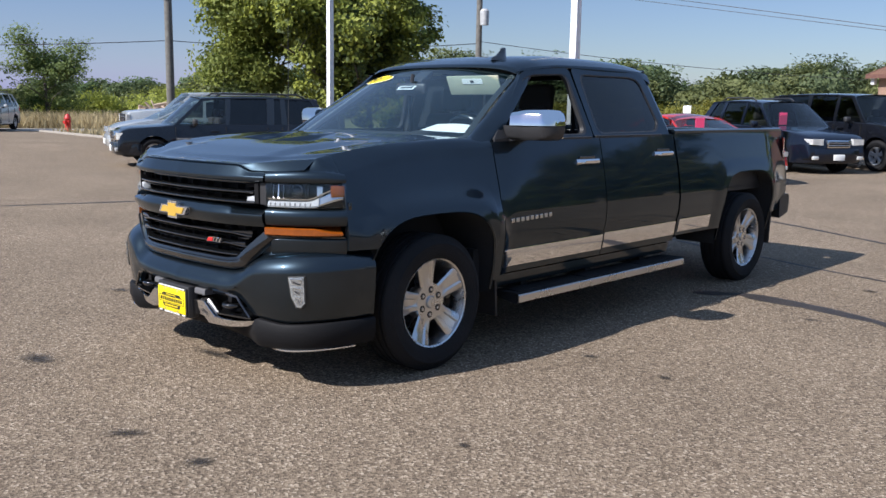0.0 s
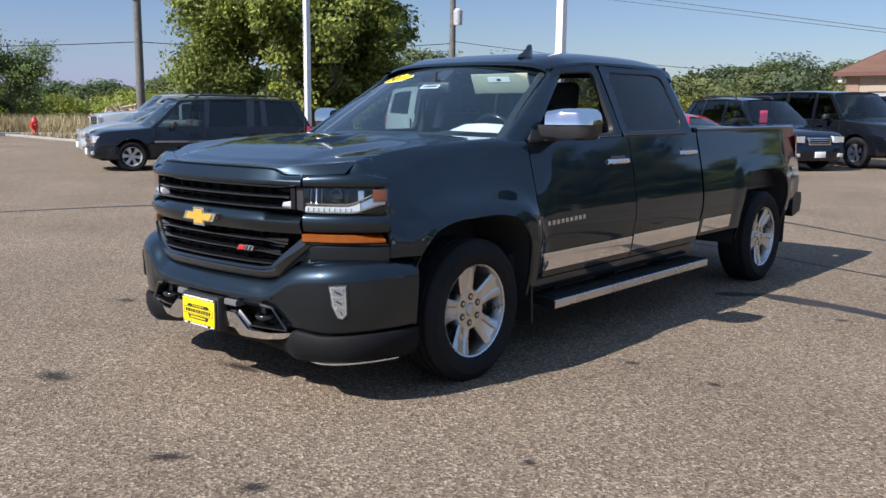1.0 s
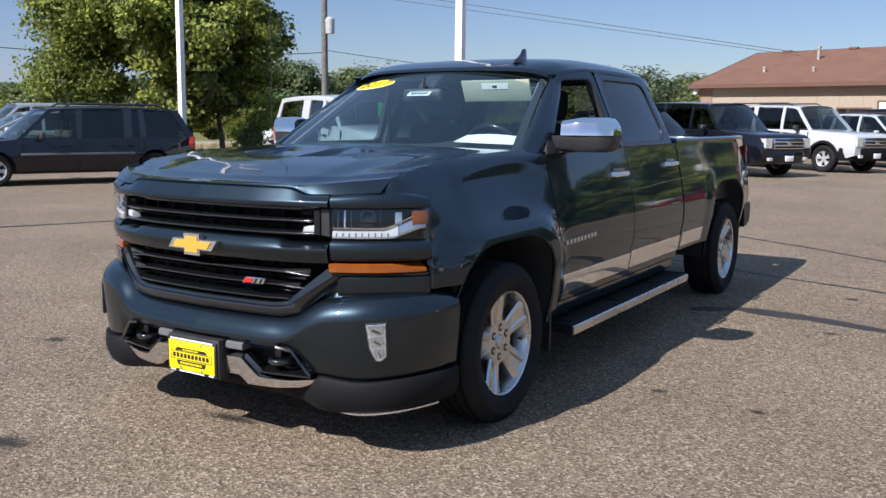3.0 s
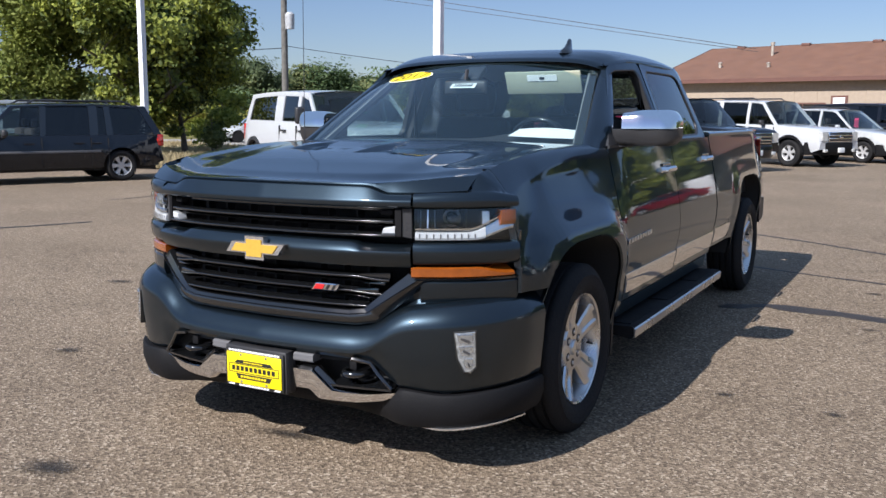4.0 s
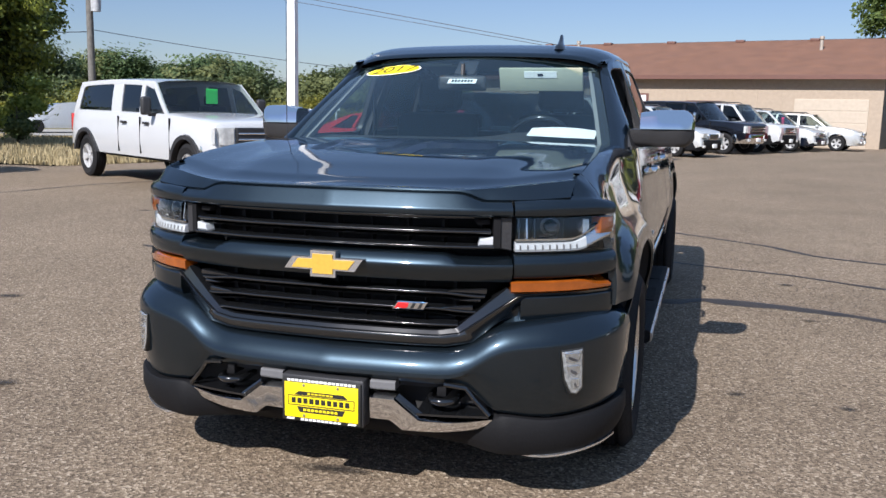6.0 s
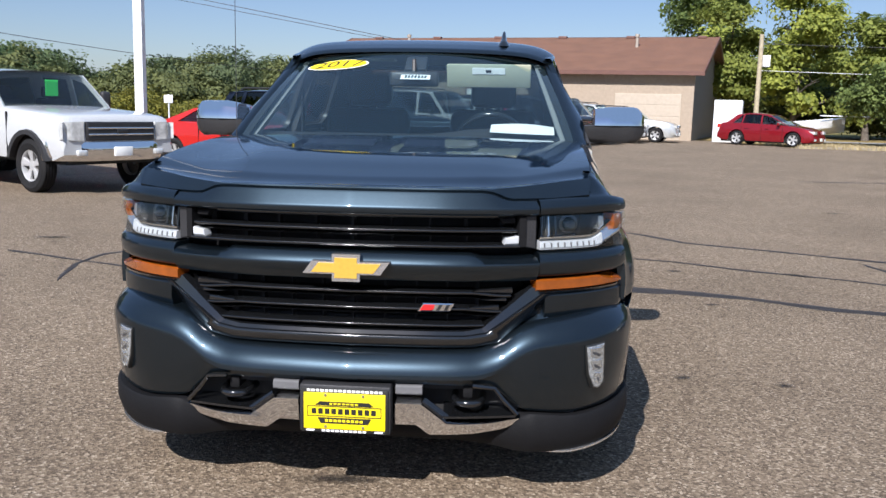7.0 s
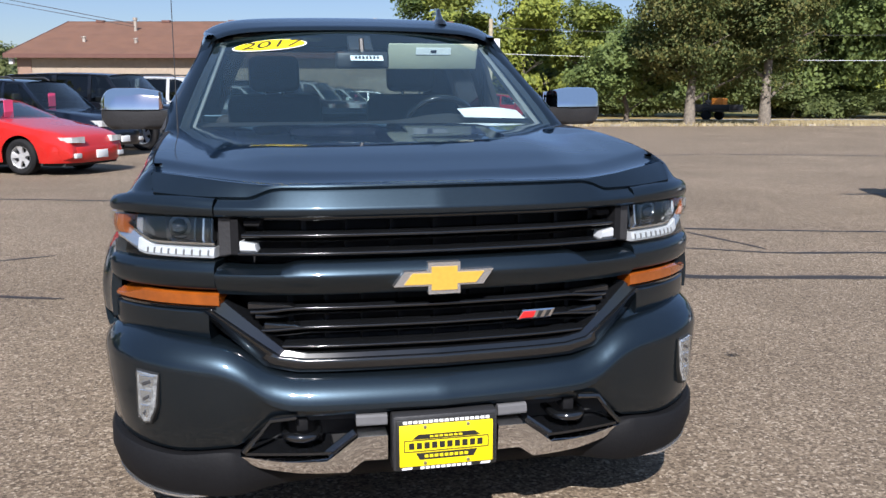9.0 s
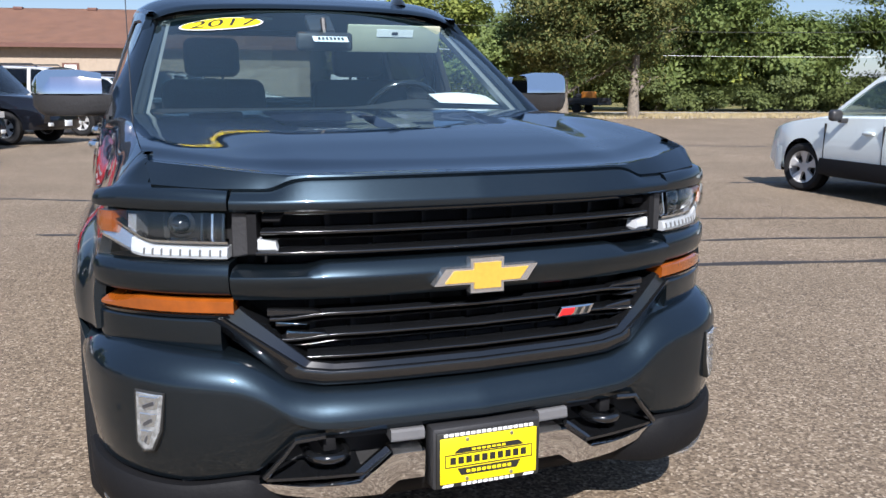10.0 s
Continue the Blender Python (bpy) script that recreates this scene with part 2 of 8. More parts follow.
PAVE = pavement_mat()
STAIN = stain_mat()
TAR = pbr("crack_sealer", (0.030, 0.023, 0.018), 0.6, var=0.3, bump=0.4)
DRYGRASS = ground_mat("dry_grass_ground", [(0.3, (0.10, 0.085, 0.03)), (0.5, (0.26, 0.19, 0.08)), (0.7, (0.38, 0.29, 0.14))])
GREENGROUND = ground_mat("meadow_ground", [(0.3, (0.06, 0.07, 0.02)), (0.5, (0.16, 0.14, 0.05)), (0.7, (0.28, 0.23, 0.10))])
ROADMAT = ground_mat("pale_road", [(0.3, (0.26, 0.245, 0.225)), (0.7, (0.38, 0.36, 0.33))], 0.2, 30)
CONCRETE = pbr("concrete", (0.30, 0.27, 0.23), 0.9, var=0.2, bump=0.4, dirt=0.3)
BARK = pbr("bark", (0.12, 0.10, 0.08), 0.95, var=0.4, scale=8, bump=0.8)
PALEBARK = pbr("pale_bark", (0.20, 0.17, 0.135), 0.95, var=0.35, scale=8, bump=0.8)
WHITEPOLE = pbr("white_painted_steel", (0.74, 0.75, 0.76), 0.45, var=0.08, dirt=0.12)
GREYWOOD = pbr("weathered_wood", (0.145, 0.138, 0.125), 0.9, var=0.25, bump=0.6)
TANWOOD = pbr("tan_pole_wood", (0.42, 0.36, 0.25), 0.9, var=0.2, bump=0.5)
WIRE = pbr("cable", (0.03, 0.03, 0.032), 0.6)
LEAF_YG = leaf_of("yellow_green_leaves", (0.07, 0.11, 0.025), (0.24, 0.27, 0.06))
LEAF_G = leaf_of("green_leaves", (0.045, 0.080, 0.028), (0.175, 0.225, 0.068))
LEAF_D = leaf_of("dark_leaves", (0.036, 0.056, 0.021), (0.135, 0.165, 0.055))
LEAF_B = leaf_of("bronzed_leaves", (0.05, 0.06, 0.02), (0.20, 0.19, 0.06))
LEAF_M = leaf_of("mixed_leaves", (0.075, 0.115, 0.025), (0.33, 0.36, 0.07))
# far leaf tones are lightened to carry the haze of the distance
LEAF_FAR = leaf_of("far_leaves", (0.046, 0.072, 0.036), (0.130, 0.165, 0.076))
LEAF_FARG = leaf_of("far_green_leaves", (0.040, 0.074, 0.032), (0.112, 0.162, 0.066))
LEAF_FARM = leaf_of("far_mixed_leaves", (0.062, 0.084, 0.036), (0.178, 0.198, 0.078))
PINK = pbr("pink_card", (0.80, 0.08, 0.20), 0.7, var=0.05)
GREENCARD = pbr("green_card", (0.04, 0.55, 0.10), 0.7, var=0.05)
LEAF_Y = leaf_of("goldenrod_leaves", (0.08, 0.105, 0.022), (0.27, 0.25, 0.05))
STRAW = leaf_of("straw_blades", (0.24, 0.185, 0.09), (0.50, 0.41, 0.24), 0.25)


# ---- building helpers ----
def mesh_of(name, verts, faces, mats, smooth=0.0, index=None):
    me = bpy.data.meshes.new(name)
    me.from_pydata([tuple(v) for v in verts], [], faces)
    for m in mats if isinstance(mats, (list, tuple)) else [mats]:
        me.materials.append(m)
    if index:
        me.polygons.foreach_set("material_index", index)
    if smooth:
        me.polygons.foreach_set("use_smooth", [True] * len(me.polygons))
        me.set_sharp_from_angle(angle=radians(smooth))
    me.update()
    return me


GLASSES = (WINDSHIELD, LENS, REARGLASS, CLEAR, TINT, SIDEGLASS, CARGLASS)


def part(name, bm, material, parent=None, label="", smooth=35.0):
    """Links a bmesh, or (verts, faces), as one mesh object under a thing or a part."""
    if isinstance(bm, bmesh.types.BMesh):
        bmesh.ops.recalc_face_normals(bm, faces=bm.faces)
        me = bpy.data.meshes.new(name)
        bm.to_mesh(me)
        bm.free()
        me.materials.append(material)
        if smooth:
            me.polygons.foreach_set("use_smooth", [True] * len(me.polygons))
            me.set_sharp_from_angle(angle=radians(smooth))
    else:
        me = mesh_of(name, bm[0], bm[1], material, smooth)
    ob = new(name, me)
    if parent is not None:
        ob.parent = parent
    if material in GLASSES:
        ob.visible_shadow = False
    return tagged(ob, label)


def again(name, me, parent, m=None, label=""):
    """One more object on a mesh that exists already."""
    ob = new(name, me)
    ob.parent = parent
    if m is not None:
        ob.matrix_basis = m
    return tagged(ob, label)


def thing(name, label, category, m=None, group="", kind=""):
    ob = new(name)
    ob.empty_display_size = 0.1
    if m is not None:
        ob.matrix_basis = m
    return tagged(ob, label, category, group, kind)


def flip(vf):
    return [(-v[0], v[1], v[2]) for v in vf[0]], [tuple(reversed(f)) for f in vf[1]]


def join(*lots):
    vs, fs = [], []
    for v, f in lots:
        o = len(vs)
        vs += list(v)
        fs += [tuple(i + o for i in q) for q in f]
    return vs, fs


def loft(sections, closed=False, caps=False):
    """Quads between sections of equally many points; closed joins each section's ends."""
    k = len(sections[0])
    vs = [p for s in sections for p in s]
    fs = []
    for i in range(len(sections) - 1):
        for j in range(k if closed else k - 1):
            a, b = i * k + j, i * k + (j + 1) % k
            fs.append((a, b, b + k, a + k))
    if caps:
        fs.append(tuple(reversed(range(k))))
        fs.append(tuple(range((len(sections) - 1) * k, len(sections) * k)))
    return vs, fs


def boxbm(x0, x1, y0, y1, z0, z1, bevel=0.0, seg=2):
    bm = bmesh.new()
    bmesh.ops.create_cube(bm, size=1, matrix=Matrix.Translation(((x0 + x1) / 2, (y0 + y1) / 2, (z0 + z1) / 2)) @ Matrix.Diagonal((x1 - x0, y1 - y0, z1 - z0, 1)))
    if bevel:
        bmesh.ops.bevel(bm, geom=bm.edges[:], offset=bevel, segments=seg, profile=0.5, affect="EDGES")
    return bm


def tube(points, radius, sides=8, caps=True):
    """A round bar along points; radius may be a list."""
    rs = radius if isinstance(radius, (list, tuple)) else [radius] * len(points)
    pts = [Vector(p) for p in points]
    secs, up = [], None
    for i, p in enumerate(pts):
        d = (pts[min(i + 1, len(pts) - 1)] - pts[max(i - 1, 0)]).normalized()
        if up is None:
            up = d.orthogonal().normalized()
        up = (up - d * up.dot(d)).normalized()
        sd = d.cross(up)
        secs.append([p + (up * math.cos(a) + sd * math.sin(a)) * rs[i] for a in (2 * math.pi * k / sides for k in range(sides))])
    return loft(secs, True, caps)


def lathe(profile, sides=48, axis="x"):
    """Turns (radius, along) points round the x or z axis."""
    secs = []
    for k in range(sides + 1):
        a = 2 * math.pi * k / sides
        c, s = math.cos(a), math.sin(a)
        secs.append([(h, r * c, r * s) if axis == "x" else (r * c, r * s, h) for r, h in profile])
    vs, fs = loft(secs)
    n = len(profile)
    fs = [tuple(i % (sides * n) for i in f) for f in fs]
    return vs[: sides * n], fs


def prism(poly, place, depth):
    """A plate from a 2D outline; place(u, v, d) gives the point at depth d."""
    n = len(poly)
    vs = [place(u, v, 0) for u, v in poly] + [place(u, v, depth) for u, v in poly]
    fs = [tuple(range(n)), tuple(reversed(range(n, 2 * n)))]
    fs += [(i, i + n, (i + 1) % n + n, (i + 1) % n) for i in range(n)]
    return vs, fs


def smoothstep(a, b, x):
    t = min(1.0, max(0.0, (x - a) / (b - a)))
    return t * t * (3 - 2 * t)


def curve_at(xs, ys, x):
    """A smooth curve through points (monotone cubic)."""
    if x <= xs[0]:
        return ys[0]
    if x >= xs[-1]:
        return ys[-1]
    i = max(k for k in range(len(xs) - 1) if xs[k] <= x)

    def slope(k):
        if k == 0:
            return (ys[1] - ys[0]) / (xs[1] - xs[0])
        if k == len(xs) - 1:
            return (ys[-1] - ys[-2]) / (xs[-1] - xs[-2])
        a, b = (ys[k] - ys[k - 1]) / (xs[k] - xs[k - 1]), (ys[k + 1] - ys[k]) / (xs[k + 1] - xs[k])
        return 0.0 if a * b <= 0 else 2 * a * b / (a + b)
    h = xs[i + 1] - xs[i]
    t = (x - xs[i]) / h
    return ys[i] * (1 + 2 * t) * (1 - t) ** 2 + slope(i) * h * t * (1 - t) ** 2 + ys[i + 1] * t * t * (3 - 2 * t) + slope(i + 1) * h * t * t * (t - 1)


def quads_cloud(name, centres, normals, sizes, mat, parent=None, label="", aspect=0.62, fold=0.25):
    """Many small folded leaves (two triangles each side of a midrib) as one mesh."""
    n = len(centres)
    c, nn = np.asarray(centres, float), np.asarray(normals, float)
    nn /= np.linalg.norm(nn, axis=1, keepdims=True) + 1e-9
    r = np.random.normal(size=(n, 3))
    u = np.cross(nn, r)
    u /= np.linalg.norm(u, axis=1, keepdims=True) + 1e-9
    v = np.cross(nn, u)
    s = np.asarray(sizes, float)[:, None]
    p0, p2 = c - u * s * 0.5, c + u * s * 0.5
    p1, p3 = c + v * s * aspect * 0.5 + nn * s * fold * 0.5, c - v * s * aspect * 0.5 + nn * s * fold * 0.5
    vs = np.stack([p0, p1, p2, p3], 1).reshape(-1, 3)
    me = bpy.data.meshes.new(name)
    me.vertices.add(4 * n)
    me.vertices.foreach_set("co", vs.ravel())
    me.loops.add(6 * n)
    base = np.arange(n)[:, None] * 4
    me.loops.foreach_set("vertex_index", (base + np.array([0, 1, 2, 0, 2, 3])).ravel().astype(np.int32))
    me.polygons.add(2 * n)
    me.polygons.foreach_set("loop_start", (np.arange(2 * n) * 3).astype(np.int32))
    me.materials.append(mat)
    me.update(calc_edges=True)
    me.validate()
    ob = new(name, me)
    if parent is not None:
        ob.parent = parent
    return tagged(ob, label)

# ---- the ground ----
def sheet(name, poly, z, mat, label, category, step=0.0):
    bm = bmesh.new()
    f = bm.faces.new([bm.verts.new((x, y, z)) for x, y in poly])
    if f.normal.z < 0:
        f.normal_flip()
    bmesh.ops.triangulate(bm, faces=bm.faces[:])
    ob = part(name, bm, mat, smooth=0)
    return tagged(ob, label, category, kind="structure")


sheet("ground", [(-900, -900), (900, -900), (900, 900), (-900, 900)], -0.06, GREENGROUND, "dry late-summer meadow ground round the lot", "ground")
LOT = [(-60, -60), (60, -60), (60, 36.5), (12.5, 36.8), (10.5, 44), (-14, 49), (-8.5, 40), (-6, 31), (-9.5, 22.5), (-11.2, 16), (-12.6, 12.6), (-20, 11.6), (-35, 12.6), (-60, -8)]
sheet("pavement", LOT, 0.0, PAVE, "worn tan-grey asphalt of a parking lot", "pavement")
RD = Vector((0.6, 0.8)).normalized()
RN = Vector((-0.8, 0.6)).normalized()
R0 = Vector((-26.5, 26.0))
road = [R0 - RD * 120, R0 + RD * 150, R0 + RD * 150 + RN * 9, R0 - RD * 120 + RN * 9]
sheet("road", [tuple(p) for p in road], -0.02, ROADMAT, "pale grey two-lane road beyond the grass verge", "road")
verge = [(-12.75, 12.7), (-11.35, 16.1), (-9.6, 22.6), (-6.1, 31), (-8.6, 40), (-14.1, 49), (-20, 60), (-26.5, 26), (-34.5, 15.2), (-35.2, 12.75), (-20, 11.75)]
sheet("verge", verge, -0.03, DRYGRASS, "strip of dry straw-coloured grass beside the lot", "grass")
sheet("lawn", [(12.6, 36.9), (90, 36.7), (90, 58), (8, 58), (10.6, 44.2)], -0.02, DRYGRASS, "sunburnt lawn strip under the trees", "grass")
track = [(13, 46.5), (90, 46.5), (90, 49.5), (13, 49.5)]
sheet("back_road", track, 0.0, ROADMAT, "pale gravel road behind the lawn", "road")


def kerb(points, label):
    secs = []
    for i, p in enumerate(points):
        a, b = Vector(points[max(0, i - 1)]), Vector(points[min(len(points) - 1, i + 1)])
        d = (b - a).normalized()
        nrm = Vector((-d.y, d.x))
        q = Vector(p)
        secs.append([(*(q + nrm * o), z) for o, z in ((-0.08, -0.05), (-0.08, 0.06), (-0.05, 0.085), (0.06, 0.085), (0.08, 0.06), (0.08, -0.05))])
    tagged(part("kerb", loft(secs, True, True), CONCRETE, smooth=30), label, "kerb", kind="structure")


kerb([(12.6, 36.75), (20, 36.7), (32, 36.6), (59, 36.5)], "low concrete kerb along the lawn")
kerb([(-35.0, 12.7), (-28, 12.2), (-20.5, 11.7)], "low concrete kerb by the road entrance")


def tar_line(points, width, seed):
    """A wandering strip of crack sealer, 4 mm proud of the asphalt."""
    rnd = random.Random(seed)
    fine = []
    for i in range(len(points) - 1):
        a, b = Vector(points[i]), Vector(points[i + 1])
        n = max(2, int((b - a).length / 0.12))
        fine += [a.lerp(b, k / n) for k in range(n)]
    fine.append(Vector(points[-1]))
    secs = []
    for i, p in enumerate(fine):
        d = (fine[min(i + 1, len(fine) - 1)] - fine[max(i - 1, 0)]).normalized()
        nr = Vector((-d.y, d.x))
        w = 2.5 * width * (0.75 + 0.6 * noise.noise((p.x * 0.9, p.y * 0.9, seed + 9))) * rnd.uniform(0.6, 1.15) * (0.25 if i in (0, len(fine) - 1) else 1)
        o = 0.05 * noise.noise((p.x * 1.3, p.y * 1.3, seed))
        secs.append([(*(p + nr * (o - w / 2)), 0.001), (*(p + nr * (o - w * 0.3)), 0.005), (*(p + nr * (o + w * 0.3)), 0.005), (*(p + nr * (o + w / 2)), 0.001)])
    tagged(part("tar_line", loft(secs), TAR, smooth=40), "black sealed crack wandering across the asphalt", "crack", "sealed cracks", "structure")


for i, (pts, w) in enumerate([
        ([(-4.6, 9.7), (-2.0, 8.9), (0.34, 7.69), (1.18, 7.2), (1.92, 6.64), (2.41, 6.1), (3.4, 5.6), (4.72, 5.05), (7.5, 4.3), (11, 3.9)], 0.05),
        ([(-1.6, 5.9), (1.0, 5.06), (2.1, 4.72), (3.0, 4.3), (4.12, 3.78), (6.5, 3.2)], 0.045),
        ([(1.0, 3.05), (1.3, 3.3), (1.85, 3.27), (2.4, 3.12), (2.95, 2.85), (3.6, 2.68), (5.6, 2.3)], 0.085),
        ([(3.99, 5.07), (4.1, 4.5), (4.19, 3.92)], 0.03),
        ([(-2.25, 4.79), (-2.94, 4.39), (-3.26, 3.9), (-3.27, 3.37), (-3.03, 2.64)], 0.032),
        ([(-1.84, 2.96), (-2.82, 3.33), (-4.2, 3.9)], 0.03),
        ([(-8.3, 1.09), (-7.79, 2.73), (-7.2, 4.1)], 0.06),
        ([(6.6, 16.2), (10.5, 16.9), (13.5, 16.2), (16.5, 14.9), (22, 13.5)], 0.09),
        ([(8.0, 8.1), (9.1, 7.9), (11, 7.2)], 0.09),
        ([(-7, 13.2), (-9, 9.4), (-9.4, 6.2)], 0.035)]):
    tar_line(pts, w, i)


def stain(x, y, rx, ry, turn, k):
    bm = bmesh.new()
    bmesh.ops.create_circle(bm, cap_ends=True, segments=28, radius=1.0)
    ob = part("oil_stain", bm, STAIN, smooth=0)
    ob.matrix_basis = Matrix.Translation((x, y, 0.004 + 0.0004 * k)) @ Matrix.Rotation(turn, 4, "Z") @ Matrix.Diagonal((rx, ry, 1, 1))
    tagged(ob, "dark oil stain soaked into the asphalt", "stain", "oil stains", "structure")


for k, (x, y, rx, ry, tr) in enumerate([
        (-0.66, -1.52, 0.20, 0.13, 0.3), (1.28, -1.66, 0.10, 0.08, 0.9), (0.77, -1.72, 0.16, 0.07, 0.8), (2.05, 2.81, 0.10, 0.05, 0.2), (2.03, 0.80, 0.07, 0.06, 0.0), (1.92, -0.74, 0.05, 0.05, 0),
        (-0.07, -0.74, 0.26, 0.07, 0.1), (1.50, 0.85, 0.09, 0.06, 0.5), (-3.6, 1.4, 0.18, 0.1, 0.4), (3.1, 4.25, 0.2, 0.07, 2.7), (2.0, 4.2, 0.1, 0.08, 0), (-5.9, 6.4, 0.2, 0.12, 0.4), (-4.2, 4.7, 0.3, 0.1, 0.2), (5.2, 9.7, 0.25, 0.1, 0), (6.2, 9.6, 0.22, 0.1, 0), (-2.1, -0.3, 0.12, 0.08, 0.5)]):
    stain(x, y, rx * 1.3, ry * 1.3, tr, k)

# ---- the building ----
BE = Vector((0.96, -0.28, 0)).normalized()
BN = Vector((0.28, 0.96, 0)).normalized()
B_AT = Matrix(((BE.x, BN.x, 0, -12.6), (BE.y, BN.y, 0, 49.4), (0, 0, 1, 0), (0, 0, 0, 1)))
B_LEN, B_DEEP, B_H, B_RIDGE = 22.6, 14.0, 3.65, 5.75
SIDING = pbr("cream_siding", (0.36, 0.29, 0.22), 0.8, var=0.08, fine=30, bump=0.3, dirt=0.1)
# the end wall's shade is put into this darker grey
GABLESHADE = pbr("shaded_gable_siding", (0.17, 0.165, 0.16), 0.85, var=0.12)
BRICK = pbr("brown_brick", (0.28, 0.18, 0.13), 0.9, var=0.25, scale=30, bump=0.5)
SHINGLE = pbr("brown_shingle", (0.165, 0.084, 0.054), 0.95, var=0.14, scale=1.3, fine=25, bump=0.7)
FASCIA = pbr("brown_fascia", (0.13, 0.06, 0.045), 0.6, var=0.1)
bld = thing("building", "long low cream building with a brown shingled gable roof", "building", B_AT)


def build_building():
    t = 0.25
    part("wall", boxbm(0.0, B_LEN, 0, t, 0, B_H), SIDING, bld, "cream panelled front wall", 0)
    part("wall", boxbm(0.0, B_LEN, B_DEEP - t, B_DEEP, 0, B_H), SIDING, bld, "", 0)
    for x0, m in ((0, BRICK), (B_LEN - t, GABLESHADE)):
        pts = [(t, 0), (B_DEEP - t, 0), (B_DEEP - t, B_H - 0.01), (B_DEEP / 2, B_RIDGE - 0.16), (t, B_H - 0.01)]
        part("gable_wall", prism(pts, lambda u, v, d, x=x0: (x + d, u, v), t), m, bld, "gable end wall in shade" if x0 else "brick gable end wall", 0)
    part("brick_pier", boxbm(-0.03, 0.75, -0.05, 0, 0, B_H - 0.05), BRICK, bld, "", 0)
    over, th = 0.55, 0.16
    slope = (B_RIDGE - B_H) / (B_DEEP / 2)
    for s, name in ((0, "roof"), (1, "roof")):
        y0, y1 = (-over, B_DEEP / 2) if s == 0 else (B_DEEP + over, B_DEEP / 2)
        z0 = B_H - over * slope
        secs = []
        courses = 34
        for i in range(courses + 1):
            f = i / courses
            y, z = y0 + (y1 - y0) * f, z0 + (B_RIDGE - z0) * f
            for dz in ((0.0, 0.018) if 0 < i else (0.0,)):
                secs.append([(-0.5, y, z + dz), (B_LEN + 0.5, y, z + dz)])
        secs = secs[:1] + [p for i in range(1, len(secs)) for p in [secs[i]]]
        top = loft(secs)
        vs = top[0] + [(x, y, z - th) for x, y, z in (secs[0][0], secs[0][1], secs[-1][0], secs[-1][1])]
        o = len(top[0])
        fs = top[1] + [(o, o + 1, o + 3, o + 2), (0, 1, o + 1, o), (o - 2, o - 1, o + 3, o + 2)]
        part(name, (vs, fs), SHINGLE, bld, "brown asphalt-shingle roof slope", 0)
        ye = y0 + (-0.02 if s == 0 else 0.02)
        part("fascia", boxbm(-0.5, B_LEN + 0.5, min(ye, ye + (-0.03 if s == 0 else 0.03)), max(ye, ye + (-0.03 if s == 0 else 0.03)), z0 - 0.2, z0 + 0.02), FASCIA, bld, "", 0)
    for x in (-0.5, B_LEN + 0.5):
        for a, b in ((-over, B_DEEP / 2), (B_DEEP + over, B_DEEP / 2)):
            za = B_H - over * slope
            secs = [[(x + dx, y, z + dz) for dx, dz in ((-0.03, -0.22), (0.03, -0.22), (0.03, 0.03), (-0.03, 0.03))] for y, z in ((a, za), (b, B_RIDGE))]
            part("bargeboard", loft(secs, True, True), FASCIA, bld, "", 0)
    part("soffit", boxbm(-0.4, B_LEN + 0.4, -over + 0.05, -0.01, B_H - 0.22, B_H - 0.2), FASCIA, bld, "", 0)
    # the eave's shadow on the wall, put in as a darker tan strip
    part("frieze", boxbm(0.76, B_LEN - 0.01, -0.025, -0.004, B_H - 0.75, B_H - 0.26), pbr("tan_eave_shade", (0.34, 0.27, 0.2), 0.8, var=0.1), bld, "darker tan band painted as the eave's shadow", 0)
    x = 0.9
    while x < B_LEN - 1.2:
        part("panel_joint", boxbm(x, x + 0.03, -0.018, -0.003, 0.02, B_H - 0.77), SIDING, bld, "", 0)
        x += 1.22
    # a wide garage door with panels
    dx = 18.6
    gd = part("garage_door", boxbm(dx, dx + 3.4, -0.05, -0.004, 0.0, 2.35, 0.01), pbr("garage_door_paint", (0.45, 0.38, 0.30), 0.6, var=0.06), bld, "closed cream sectional garage door", 0)
    for k in range(4):
        part("door_panel", boxbm(dx + 0.06, dx + 3.34, -0.062, -0.05, 0.06 + k * 0.58, 0.58 + k * 0.58, 0.006), gd.data.materials[0], gd, "", 0)
    for wx in (8.2, 13.2):
        w = part("window", boxbm(wx - 0.08, wx + 1.75, -0.05, -0.004, 1.5, 2.2, 0.01), FASCIA, bld, "dark framed window band", 0)
        for k in range(3):
            part("pane", boxbm(wx + 0.02 + k * 0.56, wx + 0.53 + k * 0.56, -0.06, -0.05, 1.57, 2.12), CARGLASS, w, "", 0)
    sg = part("door_frame", boxbm(10.2, 11.05, -0.06, -0.004, 0, 2.55, 0.01), FASCIA, bld, "brown door frame", 0)
    part("sign_panel", boxbm(10.32, 10.92, -0.075, -0.06, 1.75, 2.45, 0.01), WHITECARD, sg, "plain white panel", 0)
    part("wall_lamp", boxbm(-0.35, -0.1, -0.35, -0.1, 2.95, 3.35, 0.05), WHITEPOLE, bld, "white corner floodlight", 40)
    VENT = pbr("galvanised_vent", (0.42, 0.37, 0.31), 0.5, 0.3, var=0.2)
    for rx, ry, h in ((4.7, 4.6, 0.75), (2.8, 2.0, 0.3), (5.85, 1.8, 0.25), (18.8, 4.6, 0.7)):
        z = B_H + ry * slope
        p = part("roof_vent", lathe([(0.09, z - 0.1), (0.09, z + h * 0.8), (0.13, z + h * 0.8), (0.13, z + h), (0.0, z + h + 0.03)], 14, "z"), VENT, bld, "pale roof vent pipe")
